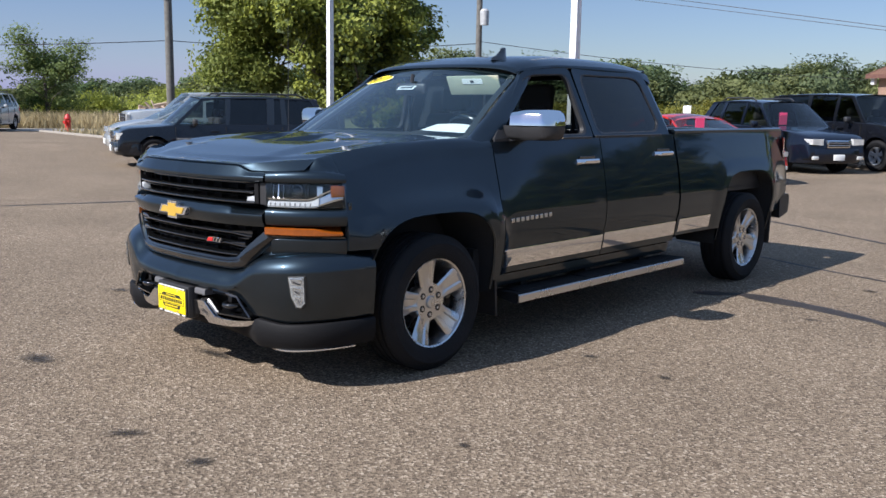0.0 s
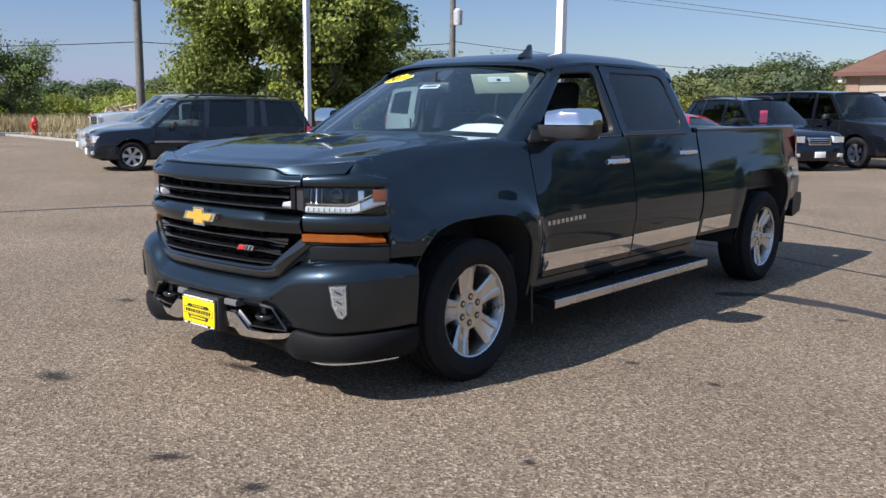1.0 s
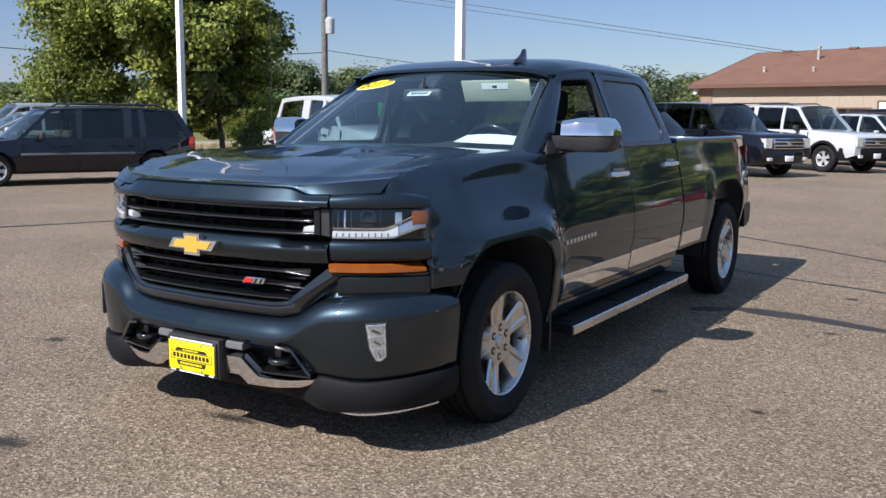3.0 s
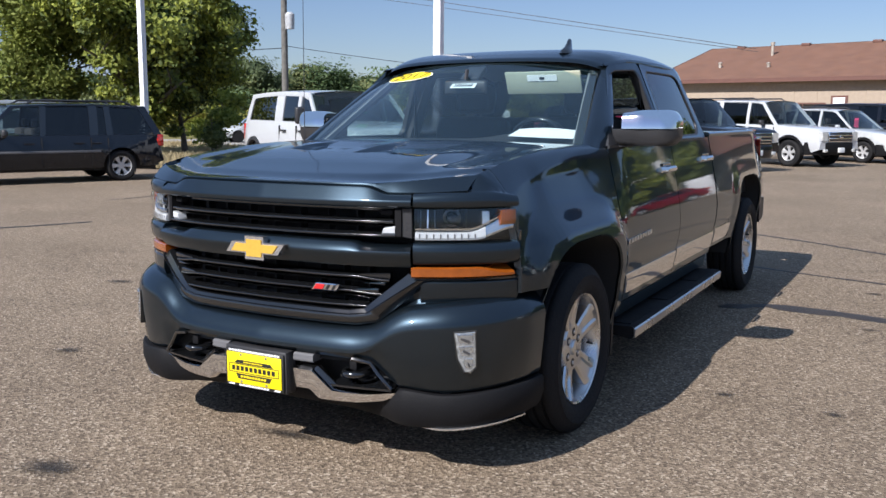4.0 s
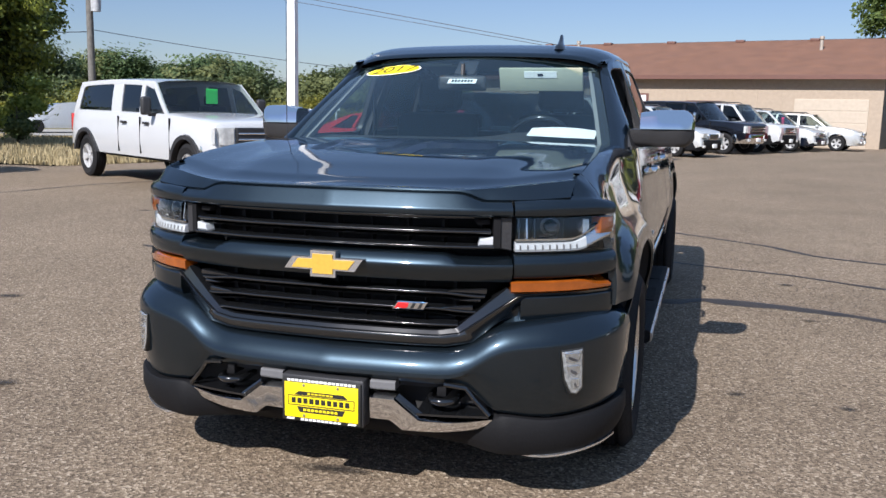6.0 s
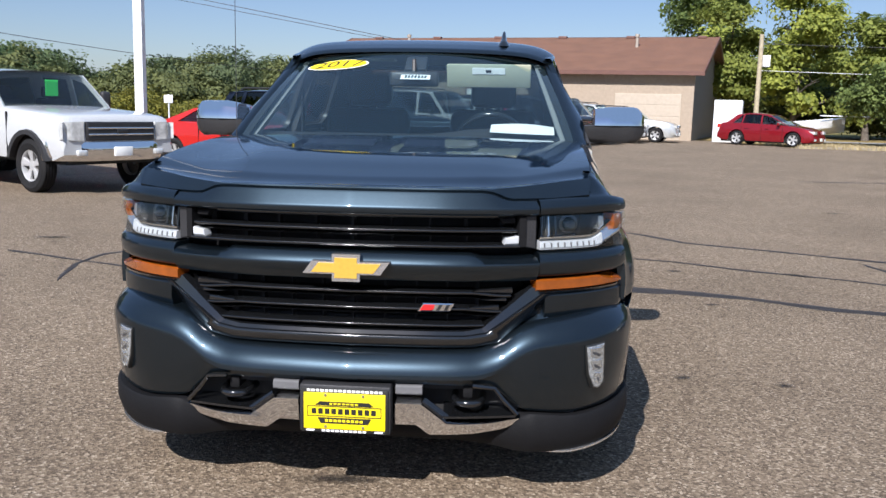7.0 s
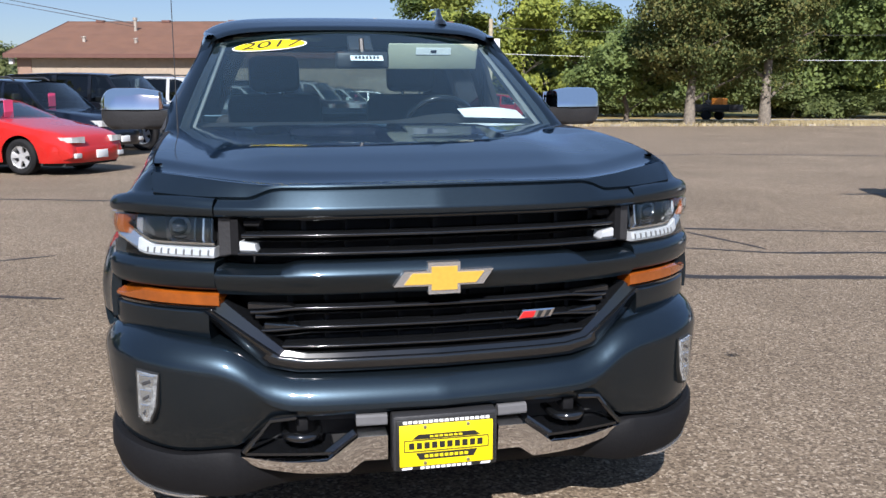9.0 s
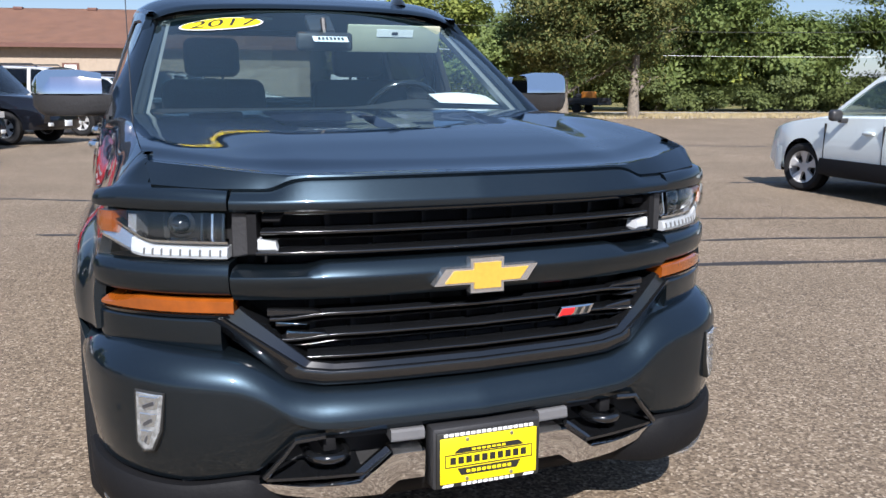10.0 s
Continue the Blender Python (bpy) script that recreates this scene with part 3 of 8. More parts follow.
        for v in p.data.vertices:
            v.co.x += rx
            v.co.y += ry
    for k in range(6):
        xx = 1.4 + k * 4.1
        part("ridge_vent", boxbm(xx, xx + 0.5, B_DEEP / 2 - 0.42, B_DEEP / 2 - 0.08, B_RIDGE - 0.10, B_RIDGE + 0.06, 0.02), FASCIA, bld, "", 30)


build_building()


# ---- trees ----
def branch_tree(base, height, spread, trunk_r, rnd, lean=0.0, limbs=9, low=0.25):
    """Tapered trunk and limbs, returned as one mesh with the limb tips."""
    lots, tips = [], []
    pts = [(0.12 * height * lean * k / 6 + rnd.uniform(-0.02, 0.02) * height, rnd.uniform(-0.02, 0.02) * height, height * 0.8 * k / 6) for k in range(7)]
    pts[0] = (0, 0, -0.1)
    lots.append(tube(pts, [trunk_r * (1.25 if k == 0 else 1 - 0.13 * k) for k in range(7)], 9))
    for i in range(limbs):
        f = low + (0.92 - low) * i / limbs
        k = min(5, int(f * 6))
        a0 = Vector(pts[k]).lerp(Vector(pts[k + 1]), f * 6 - k)
        az = i * 2.4 + rnd.uniform(-0.4, 0.4)
        ln = spread * (1.05 - 0.6 * f) * rnd.uniform(0.75, 1.1)
        bend = [a0 + Vector((math.cos(az) * ln * s, math.sin(az) * ln * s, ln * (0.75 * s - 0.25 * s * s))) for s in (0, 0.35, 0.7, 1.0)]
        r = trunk_r * 0.42 * (1 - 0.5 * f)
        lots.append(tube(bend, [r, r * 0.7, r * 0.45, r * 0.15], 6))
        tips += bend[1:]
        for s2 in range(2):
            st = bend[1 + s2]
            az2 = az + rnd.choice((-1, 1)) * rnd.uniform(0.5, 1.1)
            e = st + Vector((math.cos(az2), math.sin(az2), 0.55)) * ln * 0.42
            lots.append(tube([st, st.lerp(e, 0.5) + Vector((0, 0, 0.05)), e], [r * 0.4, r * 0.25, r * 0.08], 5))
            tips.append(e)
    return join(*lots), tips


def crown_points(rnd, n_clumps, per, centre, radii, clump_r, bumps=0.25, floor_z=None, lobes=0, ragged=0.38):
    """Leaf places: lobes of foliage on an uneven ellipsoid, each of many clumps, with gaps between and loose sprays outside."""
    cs, ns = [], []
    rs = np.random.RandomState(rnd.randint(0, 10 ** 6))
    C, R = np.array(centre), np.array(radii)
    lobes = lobes or max(8, n_clumps // 7)
    mean = (R[0] + R[2]) / 2
    for b in range(lobes):
        d = rs.normal(size=3)
        d /= np.linalg.norm(d)
        lr = mean * rs.uniform(0.22, 0.42)
        inner = b % 4 == 0
        f = rs.uniform(0.1, 0.5) if inner else rs.uniform(0.62, 0.95)
        lc = C + d * (R - lr * 0.5) * f * (1 + bumps * noise.noise(Vector(d) * 2.2 + Vector(centre)))
        for k in range(max(3, int(n_clumps / lobes))):
            e = rs.normal(size=3) + d * 0.5 + np.array([0, 0, 0.35])
            e /= np.linalg.norm(e)
            far = rs.rand() < (0.16 if floor_z is None else 0.04)
            c = lc + e * lr * (rs.uniform(1.05, 1.35) if far else rs.rand() ** 0.5) * np.array([1, 1, 0.8])
            m = int(per * rs.uniform(0.5, 1.4) * (0.4 if far else 1.0))
            sp = clump_r * rs.uniform(0.45, 1.0) * (0.6 if far else 1.0)
            lim = 1.8 if floor_z is None else 1.55
            q = np.clip(rs.normal(size=(m, 3)), -lim, lim) * np.array([sp, sp, sp * 0.55])
            p = c + q
            if floor_z is not None:
                p = p[p[:, 2] > floor_z]
            cs.append(p)
            ns.append(rs.normal(size=(len(p), 3)) * ragged + e * 0.9 + np.array([0, 0, 0.35]))
    return np.concatenate(cs), np.concatenate(ns)


def tree(name, x, y, height, radius, label, leaf, bark=BARK, trunk_r=0.18, clumps=120, per=120, size=0.2, crown_low=0.25, seed=1, clump_r=0.6, group="", limbs=9, extra=None, lobes=0):
    rnd = random.Random(seed)
    th = thing(name, label, "tree", Matrix.Translation((x, y, -0.03)), group)
    wood, tips = branch_tree((0, 0, 0), height, radius * 0.9, trunk_r, rnd, rnd.uniform(-0.4, 0.4), limbs, max(0.15, crown_low))
    part("trunk", wood, bark, th, "", 50)
    zc = height * (crown_low + 1) / 2
    c, n = crown_points(rnd, clumps, per, (0, 0, zc), (radius, radius, height * (1 - crown_low) / 2), clump_r, lobes=lobes)
    rs = np.random.RandomState(seed)
    s = size * rs.uniform(0.6, 1.5, len(c))
    if extra:
        mask = rs.rand(len(c)) < np.clip(0.5 + 0.5 * np.array([noise.noise((p[0] * 0.5, p[1] * 0.5, p[2] * 0.5 + seed)) for p in c]) + extra[1], 0, 1)
        quads_cloud("crown", c[~mask], n[~mask], s[~mask], leaf, th)
        quads_cloud("crown", c[mask], n[mask], s[mask], extra[0], th)
    else:
        quads_cloud("crown", c, n, s, leaf, th)
    return th


def woods(name, spots, label, leaf, per_clump, clumps, size, seed, category="woods", low=0.05, clump_r=0.9):
    """A far belt of trees as one mesh of uneven clumps of leaves."""
    rnd = random.Random(seed)
    cs, ns, ss = [], [], []
    for x, y, h, r in spots:
        c, n = crown_points(rnd, clumps, per_clump, (x, y, h * (1 + low) / 2), (r, r, h * (1 - low) / 2), clump_r * r / 3.0, floor_z=0.0, ragged=0.2)
        cs.append(c)
        ns.append(n)
    c, n = np.concatenate(cs), np.concatenate(ns)
    s = size * np.random.RandomState(seed).uniform(0.6, 1.5, len(c))
    return tagged(quads_cloud(name, c, n, s, leaf), label, category, kind="stuff")


# the big tree beyond the verge, and its neighbours
tree("tree", -20.1, 16.8, 8.8, 3.2, "large broad tree with yellow-green sunlit leaves", LEAF_M, trunk_r=0.3, clumps=400, per=330, size=0.15, crown_low=0.08, seed=3, clump_r=0.42, extra=(LEAF_D, -0.2), limbs=12, lobes=34)
tree("tree", -19.5, 18.0, 5.0, 1.2, "shaded dark green tree close beside the large tree", LEAF_D, trunk_r=0.1, clumps=100, per=230, size=0.118, crown_low=0.27, seed=31, clump_r=0.38, extra=(LEAF_M, -0.2))
tree("tree", -22.7, 15.3, 7.0, 1.7, "leafy yellow-green tree at the verge", LEAF_YG, trunk_r=0.22, clumps=140, per=300, size=0.125, crown_low=0.08, seed=5, clump_r=0.5)
tree("tree", -44.3, 17.0, 5.6, 2.3, "slim pale-green tree in tall dry grass", LEAF_G, trunk_r=0.12, clumps=90, per=170, size=0.13, crown_low=0.08, seed=7, clump_r=0.6)
tree("shrub", -18.4, 18.1, 1.6, 0.5, "small dark shrub on the dry verge", LEAF_D, trunk_r=0.04, clumps=26, per=60, size=0.11, crown_low=0.1, seed=9, clump_r=0.2)
tree("shrub", -22.0, 22.4, 2.6, 1.4, "olive-green bush below the big tree", LEAF_M, trunk_r=0.05, clumps=40, per=80, size=0.16, crown_low=0.02, seed=10, clump_r=0.35)
tree("tree", 20.9, 37.6, 9.8, 3.0, "shade tree with dark narrow leaves beside the lot", LEAF_D, PALEBARK, 0.26, 320, 210, 0.15, 0.13, 11, 0.6, "lawn trees", limbs=6, extra=(LEAF_B, -0.1))
tree("tree", 24.6, 36.9, 10.4, 2.9, "shade tree with a pale trunk beside the lot", LEAF_D, PALEBARK, 0.28, 320, 210, 0.15, 0.12, 12, 0.6, "lawn trees", limbs=6, extra=(LEAF_B, -0.15))
tree("tree", 37.0, 53.0, 10.5, 3.2, "shade tree on the sunburnt lawn", LEAF_D, PALEBARK, 0.25, 150, 130, 0.26, 0.2, 13, 0.6, "lawn trees", extra=(LEAF_G, -0.1))
tree("tree", 18.9, 40.8, 5.6, 2.7, "young round tree at the edge of the lot", LEAF_G, BARK, 0.14, 140, 150, 0.2, 0.04, 14, 0.5)
tree("tree", 13.2, 55.5, 9.0, 2.6, "yellowing tree behind the building", LEAF_YG, BARK, 0.2, 90, 110, 0.27, 0.1, 15, 0.6)
tree("tree", 17.4, 54.5, 10.2, 3.2, "bright green tree behind the lawn", LEAF_M, BARK, 0.22, 120, 120, 0.27, 0.08, 16, 0.6)
tree("tree", 21.5, 53.5, 8.0, 2.8, "yellow-green tree behind the lawn", LEAF_YG, BARK, 0.2, 90, 110, 0.27, 0.08, 17, 0.6)


def belt(x0, y0, x1, y1, n, h0, h1, r0, r1, depth, seed):
    rnd = random.Random(seed)
    out = []
    d = Vector((x1 - x0, y1 - y0))
    nr = Vector((-d.y, d.x)).normalized()
    for i in range(n):
        f = (i + rnd.uniform(-0.4, 0.4)) / max(1, n - 1)
        p = Vector((x0, y0)) + d * f + nr * rnd.uniform(-depth, depth)
        low = (0.55 + 0.45 * smoothstep(-92, -76, p.x)) * (0.88 + 0.16 * math.sin(0.21 * p.x + seed) + 0.12 * math.sin(0.47 * p.x + 2.3 * seed))
        out.append((p.x, p.y, rnd.uniform(h0, h1) * low, rnd.uniform(r0, r1) * (0.4 + 0.6 * low)))
    return out


woods("far_woods", belt(-128, 20, -10, 116, 60, 4.2, 7.2, 3.6, 6.0, 7, 21), "far belt of mixed green woods across the road", LEAF_FAR, 130, 44, 0.39, 21)
woods("far_woods", belt(-118, 12, -6, 108, 34, 2.8, 5.2, 2.6, 4.6, 5, 22), "nearer mixed trees of the far woods", LEAF_FARM, 125, 34, 0.35, 22)
woods("far_woods", belt(-72, 66, -15, 112, 29, 5.4, 7.4, 3.2, 4.6, 3, 33), "taller stand of green trees in the far woods", LEAF_FARM, 125, 36, 0.37, 33)
woods("far_woods", belt(-98, 40, -14, 122, 20, 5.0, 7.4, 3.2, 5.0, 4, 44), "tall rounded green trees standing out of the far woods", LEAF_FARG, 130, 40, 0.39, 44)
woods("far_scrub", belt(-62, 42, -8, 84, 34, 1.0, 2.4, 1.8, 3.4, 5, 23), "yellow goldenrod and scrub before the far woods", LEAF_Y, 95, 22, 0.22, 23, "scrub")
woods("far_scrub", belt(-96, 26, -58, 52, 18, 1.0, 2.6, 1.8, 3.6, 4, 24), "olive scrub before the far woods", LEAF_M, 95, 22, 0.24, 24, "scrub")
woods("woods", belt(14, 64, 46, 57, 12, 7.5, 11.5, 3.0, 4.6, 3, 25), "tall dense green woods behind the lawn", LEAF_G, 190, 70, 0.3, 25)
woods("woods", belt(14, 61, 52, 52, 9, 6.0, 9.0, 2.6, 3.8, 2, 36), "sunlit mixed trees at the front of the woods", LEAF_M, 170, 60, 0.28, 36)
woods("woods", belt(30, 58, 62, 44, 14, 9.0, 13.0, 3.4, 5.0, 3, 26), "tall dense green woods behind the lawn", LEAF_G, 190, 70, 0.3, 26)
woods("underbrush", belt(12, 60, 60, 45.5, 26, 2.2, 4.2, 1.8, 2.8, 1.2, 27), "shaded leafy undergrowth at the foot of the woods", LEAF_D, 110, 32, 0.24, 27, "undergrowth")
# three belts out of view, added as a horizon for the paint to mirror
woods("woods", belt(66, 40, 110, -60, 30, 2, 3.6, 4, 6, 5, 28), "unseen green woods beside the lot, added for reflections", LEAF_FAR, 20, 30, 1.3, 28)
woods("woods", belt(110, -80, -100, -84, 44, 2.4, 4.2, 4.5, 7, 5, 29), "unseen green woods behind the camera, added for reflections", LEAF_FAR, 20, 28, 1.4, 29)
woods("woods", belt(-100, -82, -118, 12, 20, 2.4, 4.2, 4, 6.5, 5, 30), "unseen green woods beyond the road, added for reflections", LEAF_FAR, 20, 28, 1.4, 30)


def blades(name, poly_fn, n, h, label, seed, mat=STRAW):
    rs = np.random.RandomState(seed)
    pts = poly_fn(rs, n)
    up = np.stack([rs.normal(size=n) * 0.25, rs.normal(size=n) * 0.25, np.ones(n)], 1)
    hh = h * rs.uniform(0.4, 1.3, n)
    side = np.stack([rs.normal(size=n), rs.normal(size=n), np.zeros(n)], 1)
    side /= np.linalg.norm(side, axis=1, keepdims=True)
    w = (0.018 + 0.02 * rs.rand(n))[:, None]
    a, b, c = pts - side * w, pts + side * w, pts + up * hh[:, None]
    me = bpy.data.meshes.new(name)
    me.vertices.add(3 * n)
    me.vertices.foreach_set("co", np.stack([a, b, c], 1).ravel())
    me.loops.add(3 * n)
    me.loops.foreach_set("vertex_index", np.arange(3 * n, dtype=np.int32))
    me.polygons.add(n)
    me.polygons.foreach_set("loop_start", (np.arange(n) * 3).astype(np.int32))
    me.materials.append(mat)
    me.update(calc_edges=True)
    tagged(new(name, me), label, "grass", kind="stuff")


def quad_area(corners, z):
    c = np.array(corners, float)

    def fn(rs, n):
        u, v = rs.rand(n), rs.rand(n)
        p = (c[0] * ((1 - u) * (1 - v))[:, None] + c[1] * (u * (1 - v))[:, None] + c[2] * (u * v)[:, None] + c[3] * ((1 - u) * v)[:, None])
        return np.concatenate([p, np.full((n, 1), z)], 1)
    return fn


blades("dry_grass", quad_area([(-22, 11.9), (-12.4, 12.8), (-9.2, 23), (-24, 24)], -0.03), 26000, 0.22, "dry straw-coloured grass on the verge", 31)
blades("dry_grass", quad_area([(-35, 13.2), (-22, 11.9), (-24, 24), (-27, 25)], -0.03), 12000, 0.25, "dry straw-coloured grass on the verge", 32)
blades("tall_dry_grass", quad_area([(-45, 14), (-41, 12), (-33, 27), (-42, 33)], -0.03), 14000, 0.75, "tall dry golden grass across the road", 33)
blades("lawn_grass", quad_area([(12.7, 37.0), (60, 36.8), (60, 45), (12, 45)], -0.02), 26000, 0.13, "sunburnt lawn grass", 34)
blades("kerb_weeds", quad_area([(12.6, 36.4), (40, 36.3), (40, 36.9), (12.6, 37.0)], 0.0), 3000, 0.2, "dry weeds along the kerb", 35)

# ---- poles, wires and small street things ----
def pole(name, x, y, h, r0, r1, mat, label, square=False):
    th = thing(name, label, "pole", Matrix.Translation((x, y, 0)))
    n = 4 if square else 14
    k = math.sqrt(2) if square else 1
    secs = [[(r * k * math.cos(a + math.pi / n), r * k * math.sin(a + math.pi / n), z) for a in (2 * math.pi * j / n for j in range(n))] for z, r in ((-0.1, r0), (h * 0.5, (r0 + r1) / 2), (h, r1))]
    part("shaft", loft(secs, True, True), mat, th, "", 30)
    return th


def lamp_pole(x, y, h, turn, label, r=0.075):
    th = pole("lamp_pole", x, y, h, r, r * 0.85, WHITEPOLE, label, True)
    part("base_cover", boxbm(-0.2, 0.2, -0.2, 0.2, 0, 0.12, 0.03), WHITEPOLE, th)
    c, s = math.cos(turn), math.sin(turn)
    part("arm", tube([(0, 0, h - 0.2), (0.5 * c, 0.5 * s, h - 0.1)], 0.035), WHITEPOLE, th)
    head = boxbm(0.3, 1.0, -0.2, 0.2, h - 0.18, h - 0.02, 0.04)
    bmesh.ops.rotate(head, verts=head.verts[:], cent=(0, 0, 0), matrix=Matrix.Rotation(turn, 3, "Z"))
    part("lamp_head", head, WHITEPOLE, th)
    return th


lamp_pole(-16.85, 13.9, 8.5, 0.6, "slim white steel lamp pole on the dry verge", 0.08)
lamp_pole(-6.12, 11.3, 8.5, -0.4, "white square steel lamp pole in the lot", 0.078)
tall = pole("utility_pole", -30.8, 16.55, 8.4, 0.18, 0.15, GREYWOOD, "thick grey weathered wooden pole by the road")
part("lamp_bracket", tube([(0, 0, 6.3), (-0.1, -0.3, 6.5), (-0.1, -0.9, 6.6)], 0.04), WHITEPOLE, tall)
part("pole_box", boxbm(-0.25, 0.1, -0.3, 0.0, 5.7, 6.2, 0.04), WHITEPOLE, tall, "pale metal box")
util = pole("utility_pole", -23.7, 28.4, 9.5, 0.16, 0.12, GREYWOOD, "slim wooden utility pole with a transformer")
part("transformer", lathe([(0.0, 5.1), (0.2, 5.12), (0.21, 5.75), (0.12, 5.85), (0.0, 5.86)], 16, "z"), pbr("transformer_grey", (0.42, 0.43, 0.44), 0.5), util, "grey pole transformer")
for v in util.children[-1].data.vertices:
    v.co.x += 0.32
part("crossarm", boxbm(-0.9, 0.9, -0.06, 0.06, 7.6, 7.72, 0.01), GREYWOOD, util)
upe = pole("utility_pole", 13.74, 49.1, 5.9, 0.15, 0.12, TANWOOD, "tan wooden utility pole behind the building")
part("meter_box", boxbm(0.1, 0.5, -0.3, 0.0, 4.1, 4.75, 0.03), WHITEPOLE, upe, "white transformer box")


def wire(a, b, sag, label, r=0.018, mat=WIRE):
    A, B = Vector(a), Vector(b)
    pts = [A.lerp(B, k / 24) - Vector((0, 0, sag * 4 * (k / 24) * (1 - k / 24))) for k in range(25)]
    tagged(part("power_line", tube(pts, r, 5), mat), label, "cable", "power lines")


wire((-23.7, 28.4, 4.3), (-30.8, 16.55, 3.95), 0.25, "black power line between two poles")
wire((-30.8, 16.55, 3.95), (-48, -12, 4.15), 0.7, "black power line along the road")
wire((-23.7, 28.4, 4.4), (-12.5, 49.2, 3.2), 0.25, "black power line from the pole to the building", 0.014)
wire((-40, 40, 10.65), (-5.5, 40, 4.55), 0.0, "thin overhead cable across the lot", 0.016)
wire((-40, 40.6, 10.2), (-5.5, 40.6, 4.45), 0.0, "thin overhead cable across the lot", 0.014)
wire((13.74, 49.1, 3.9), (48, 44, 3.8), 0.2, "pale cable in front of the woods", 0.014, WHITEPOLE)
wire((13.74, 49.1, 5.4), (48, 43, 5.4), 0.3, "thin cable in front of the woods", 0.016)

hyd = thing("fire_hydrant", "red fire hydrant beside the road entrance", "hydrant", Matrix.Translation((-35.7, 14.2, 0)))
HYDRED = pbr("hydrant_red", (0.5, 0.03, 0.025), 0.45, var=0.15)
part("barrel", lathe([(0.19, -0.02), (0.19, 0.06), (0.13, 0.08), (0.12, 0.5), (0.16, 0.52), (0.16, 0.57), (0.13, 0.6), (0.1, 0.7), (0.04, 0.76), (0.0, 0.77)], 20, "z"), HYDRED, hyd)
part("side_cap", tube([(-0.22, 0, 0.42), (0.22, 0, 0.42)], 0.065, 10), HYDRED, hyd)
part("front_cap", tube([(0, 0, 0.4), (0.1, -0.22, 0.4)], 0.075, 10), HYDRED, hyd)


def rubble(x, y, n, spread, seed):
    rnd = random.Random(seed)
    lots = []
    for k in range(n):
        px, py = rnd.gauss(0, spread), rnd.gauss(0, spread * 0.5)
        pz = max(0.05, 1.4 * math.exp(-(px / spread) ** 2 * 0.6) * rnd.random())
        d = Vector((rnd.uniform(-1, 1), rnd.uniform(-1, 1), rnd.uniform(-0.4, 0.4))).normalized() * rnd.uniform(0.3, 1.0)
        lots.append(tube([Vector((px, py, pz)) - d, Vector((px, py, pz)) + d], rnd.uniform(0.05, 0.12), 5))
    ob = part("brush_pile", join(*lots), pbr("sawn_timber", (0.42, 0.32, 0.25), 0.9, var=0.5, scale=1.5), None, "", 0)
    ob.matrix_basis = Matrix.Translation((x, y, 0)) @ Matrix.Rotation(0.9, 4, "Z")
    tagged(ob, "heap of broken timber and brush across the road", "rubble", kind="stuff")


rubble(-47, 26.5, 170, 2.6, 41)
sgn = thing("sign_post", "small white sign on a thin post beyond the lot", "sign", Matrix.Translation((-11.8, 26.5, 0)))
part("post", tube([(0, 0, -0.1), (0, 0, 1.6)], 0.03), WHITEPOLE, sgn)
part("board", boxbm(-0.16, 0.16, -0.05, -0.03, 1.3, 1.58, 0.01), WHITEPOLE, sgn)
far_b = thing("far_building", "grey commercial building at the end of the road", "building", Matrix.Translation((-46.5, 9.6, 0)))
part("wall", boxbm(-4, 3, -5, 4, -0.1, 3.4, 0.02), pbr("grey_cladding", (0.3, 0.3, 0.31), 0.7), far_b, "", 0)
part("roof", boxbm(-4.2, 3.2, -5.2, 4.2, 3.4, 3.9, 0.03), pbr("pale_fascia", (0.45, 0.47, 0.5), 0.6), far_b, "", 0)

# ---- wheels ----
def tyre_mesh(r, rim_r, width, blocks=0):
    """A tyre round the x axis, outer face at +x, with a shoulder and tread grooves."""
    h = width / 2
    sw = r - rim_r
    prof = [(rim_r - 0.012, h * 0.72), (rim_r + 0.006, h * 0.86), (rim_r + sw * 0.3, h * 0.99), (rim_r + sw * 0.55, h * 1.0), (rim_r + sw * 0.56, h * 1.012), (rim_r + sw * 0.64, h * 1.012), (rim_r + sw * 0.66, h * 0.985), (r - 0.03, h * 0.92), (r - 0.008, h * 0.8)]
    tread = []
    for g in (0.55, 0.18, -0.18, -0.55):
        tread += [(r, h * (g + 0.07)), (r - 0.012, h * (g + 0.05)), (r - 0.012, h * (g - 0.05)), (r, h * (g - 0.07))]
    back = [(a, -b) for a, b in reversed(prof)]
    lot = lathe(prof + [(r, h * 0.72)] + tread + [(r, -h * 0.72)] + back, 60)
    if blocks:
        lots = [lot]
        for k in range(blocks):
            a = 2 * math.pi * k / blocks
            c, s = math.cos(a), math.sin(a)
            da = 0.55 * math.pi / blocks
            for sx in (1, -1):
                vs = []
                for rr, hh in ((r + 0.002, 0.70), (r + 0.002, 0.80), (r - 0.012, 0.91), (r - 0.034, 0.945)):
                    for aa in (a - da, a + da):
                        vs.append((sx * h * hh, rr * math.cos(aa), rr * math.sin(aa)))
                fs = [(0, 1, 3, 2), (2, 3, 5, 4), (4, 5, 7, 6)]
                lots.append((vs, fs if sx > 0 else [tuple(reversed(f)) for f in fs]))
        lot = join(*lots)
    return lot


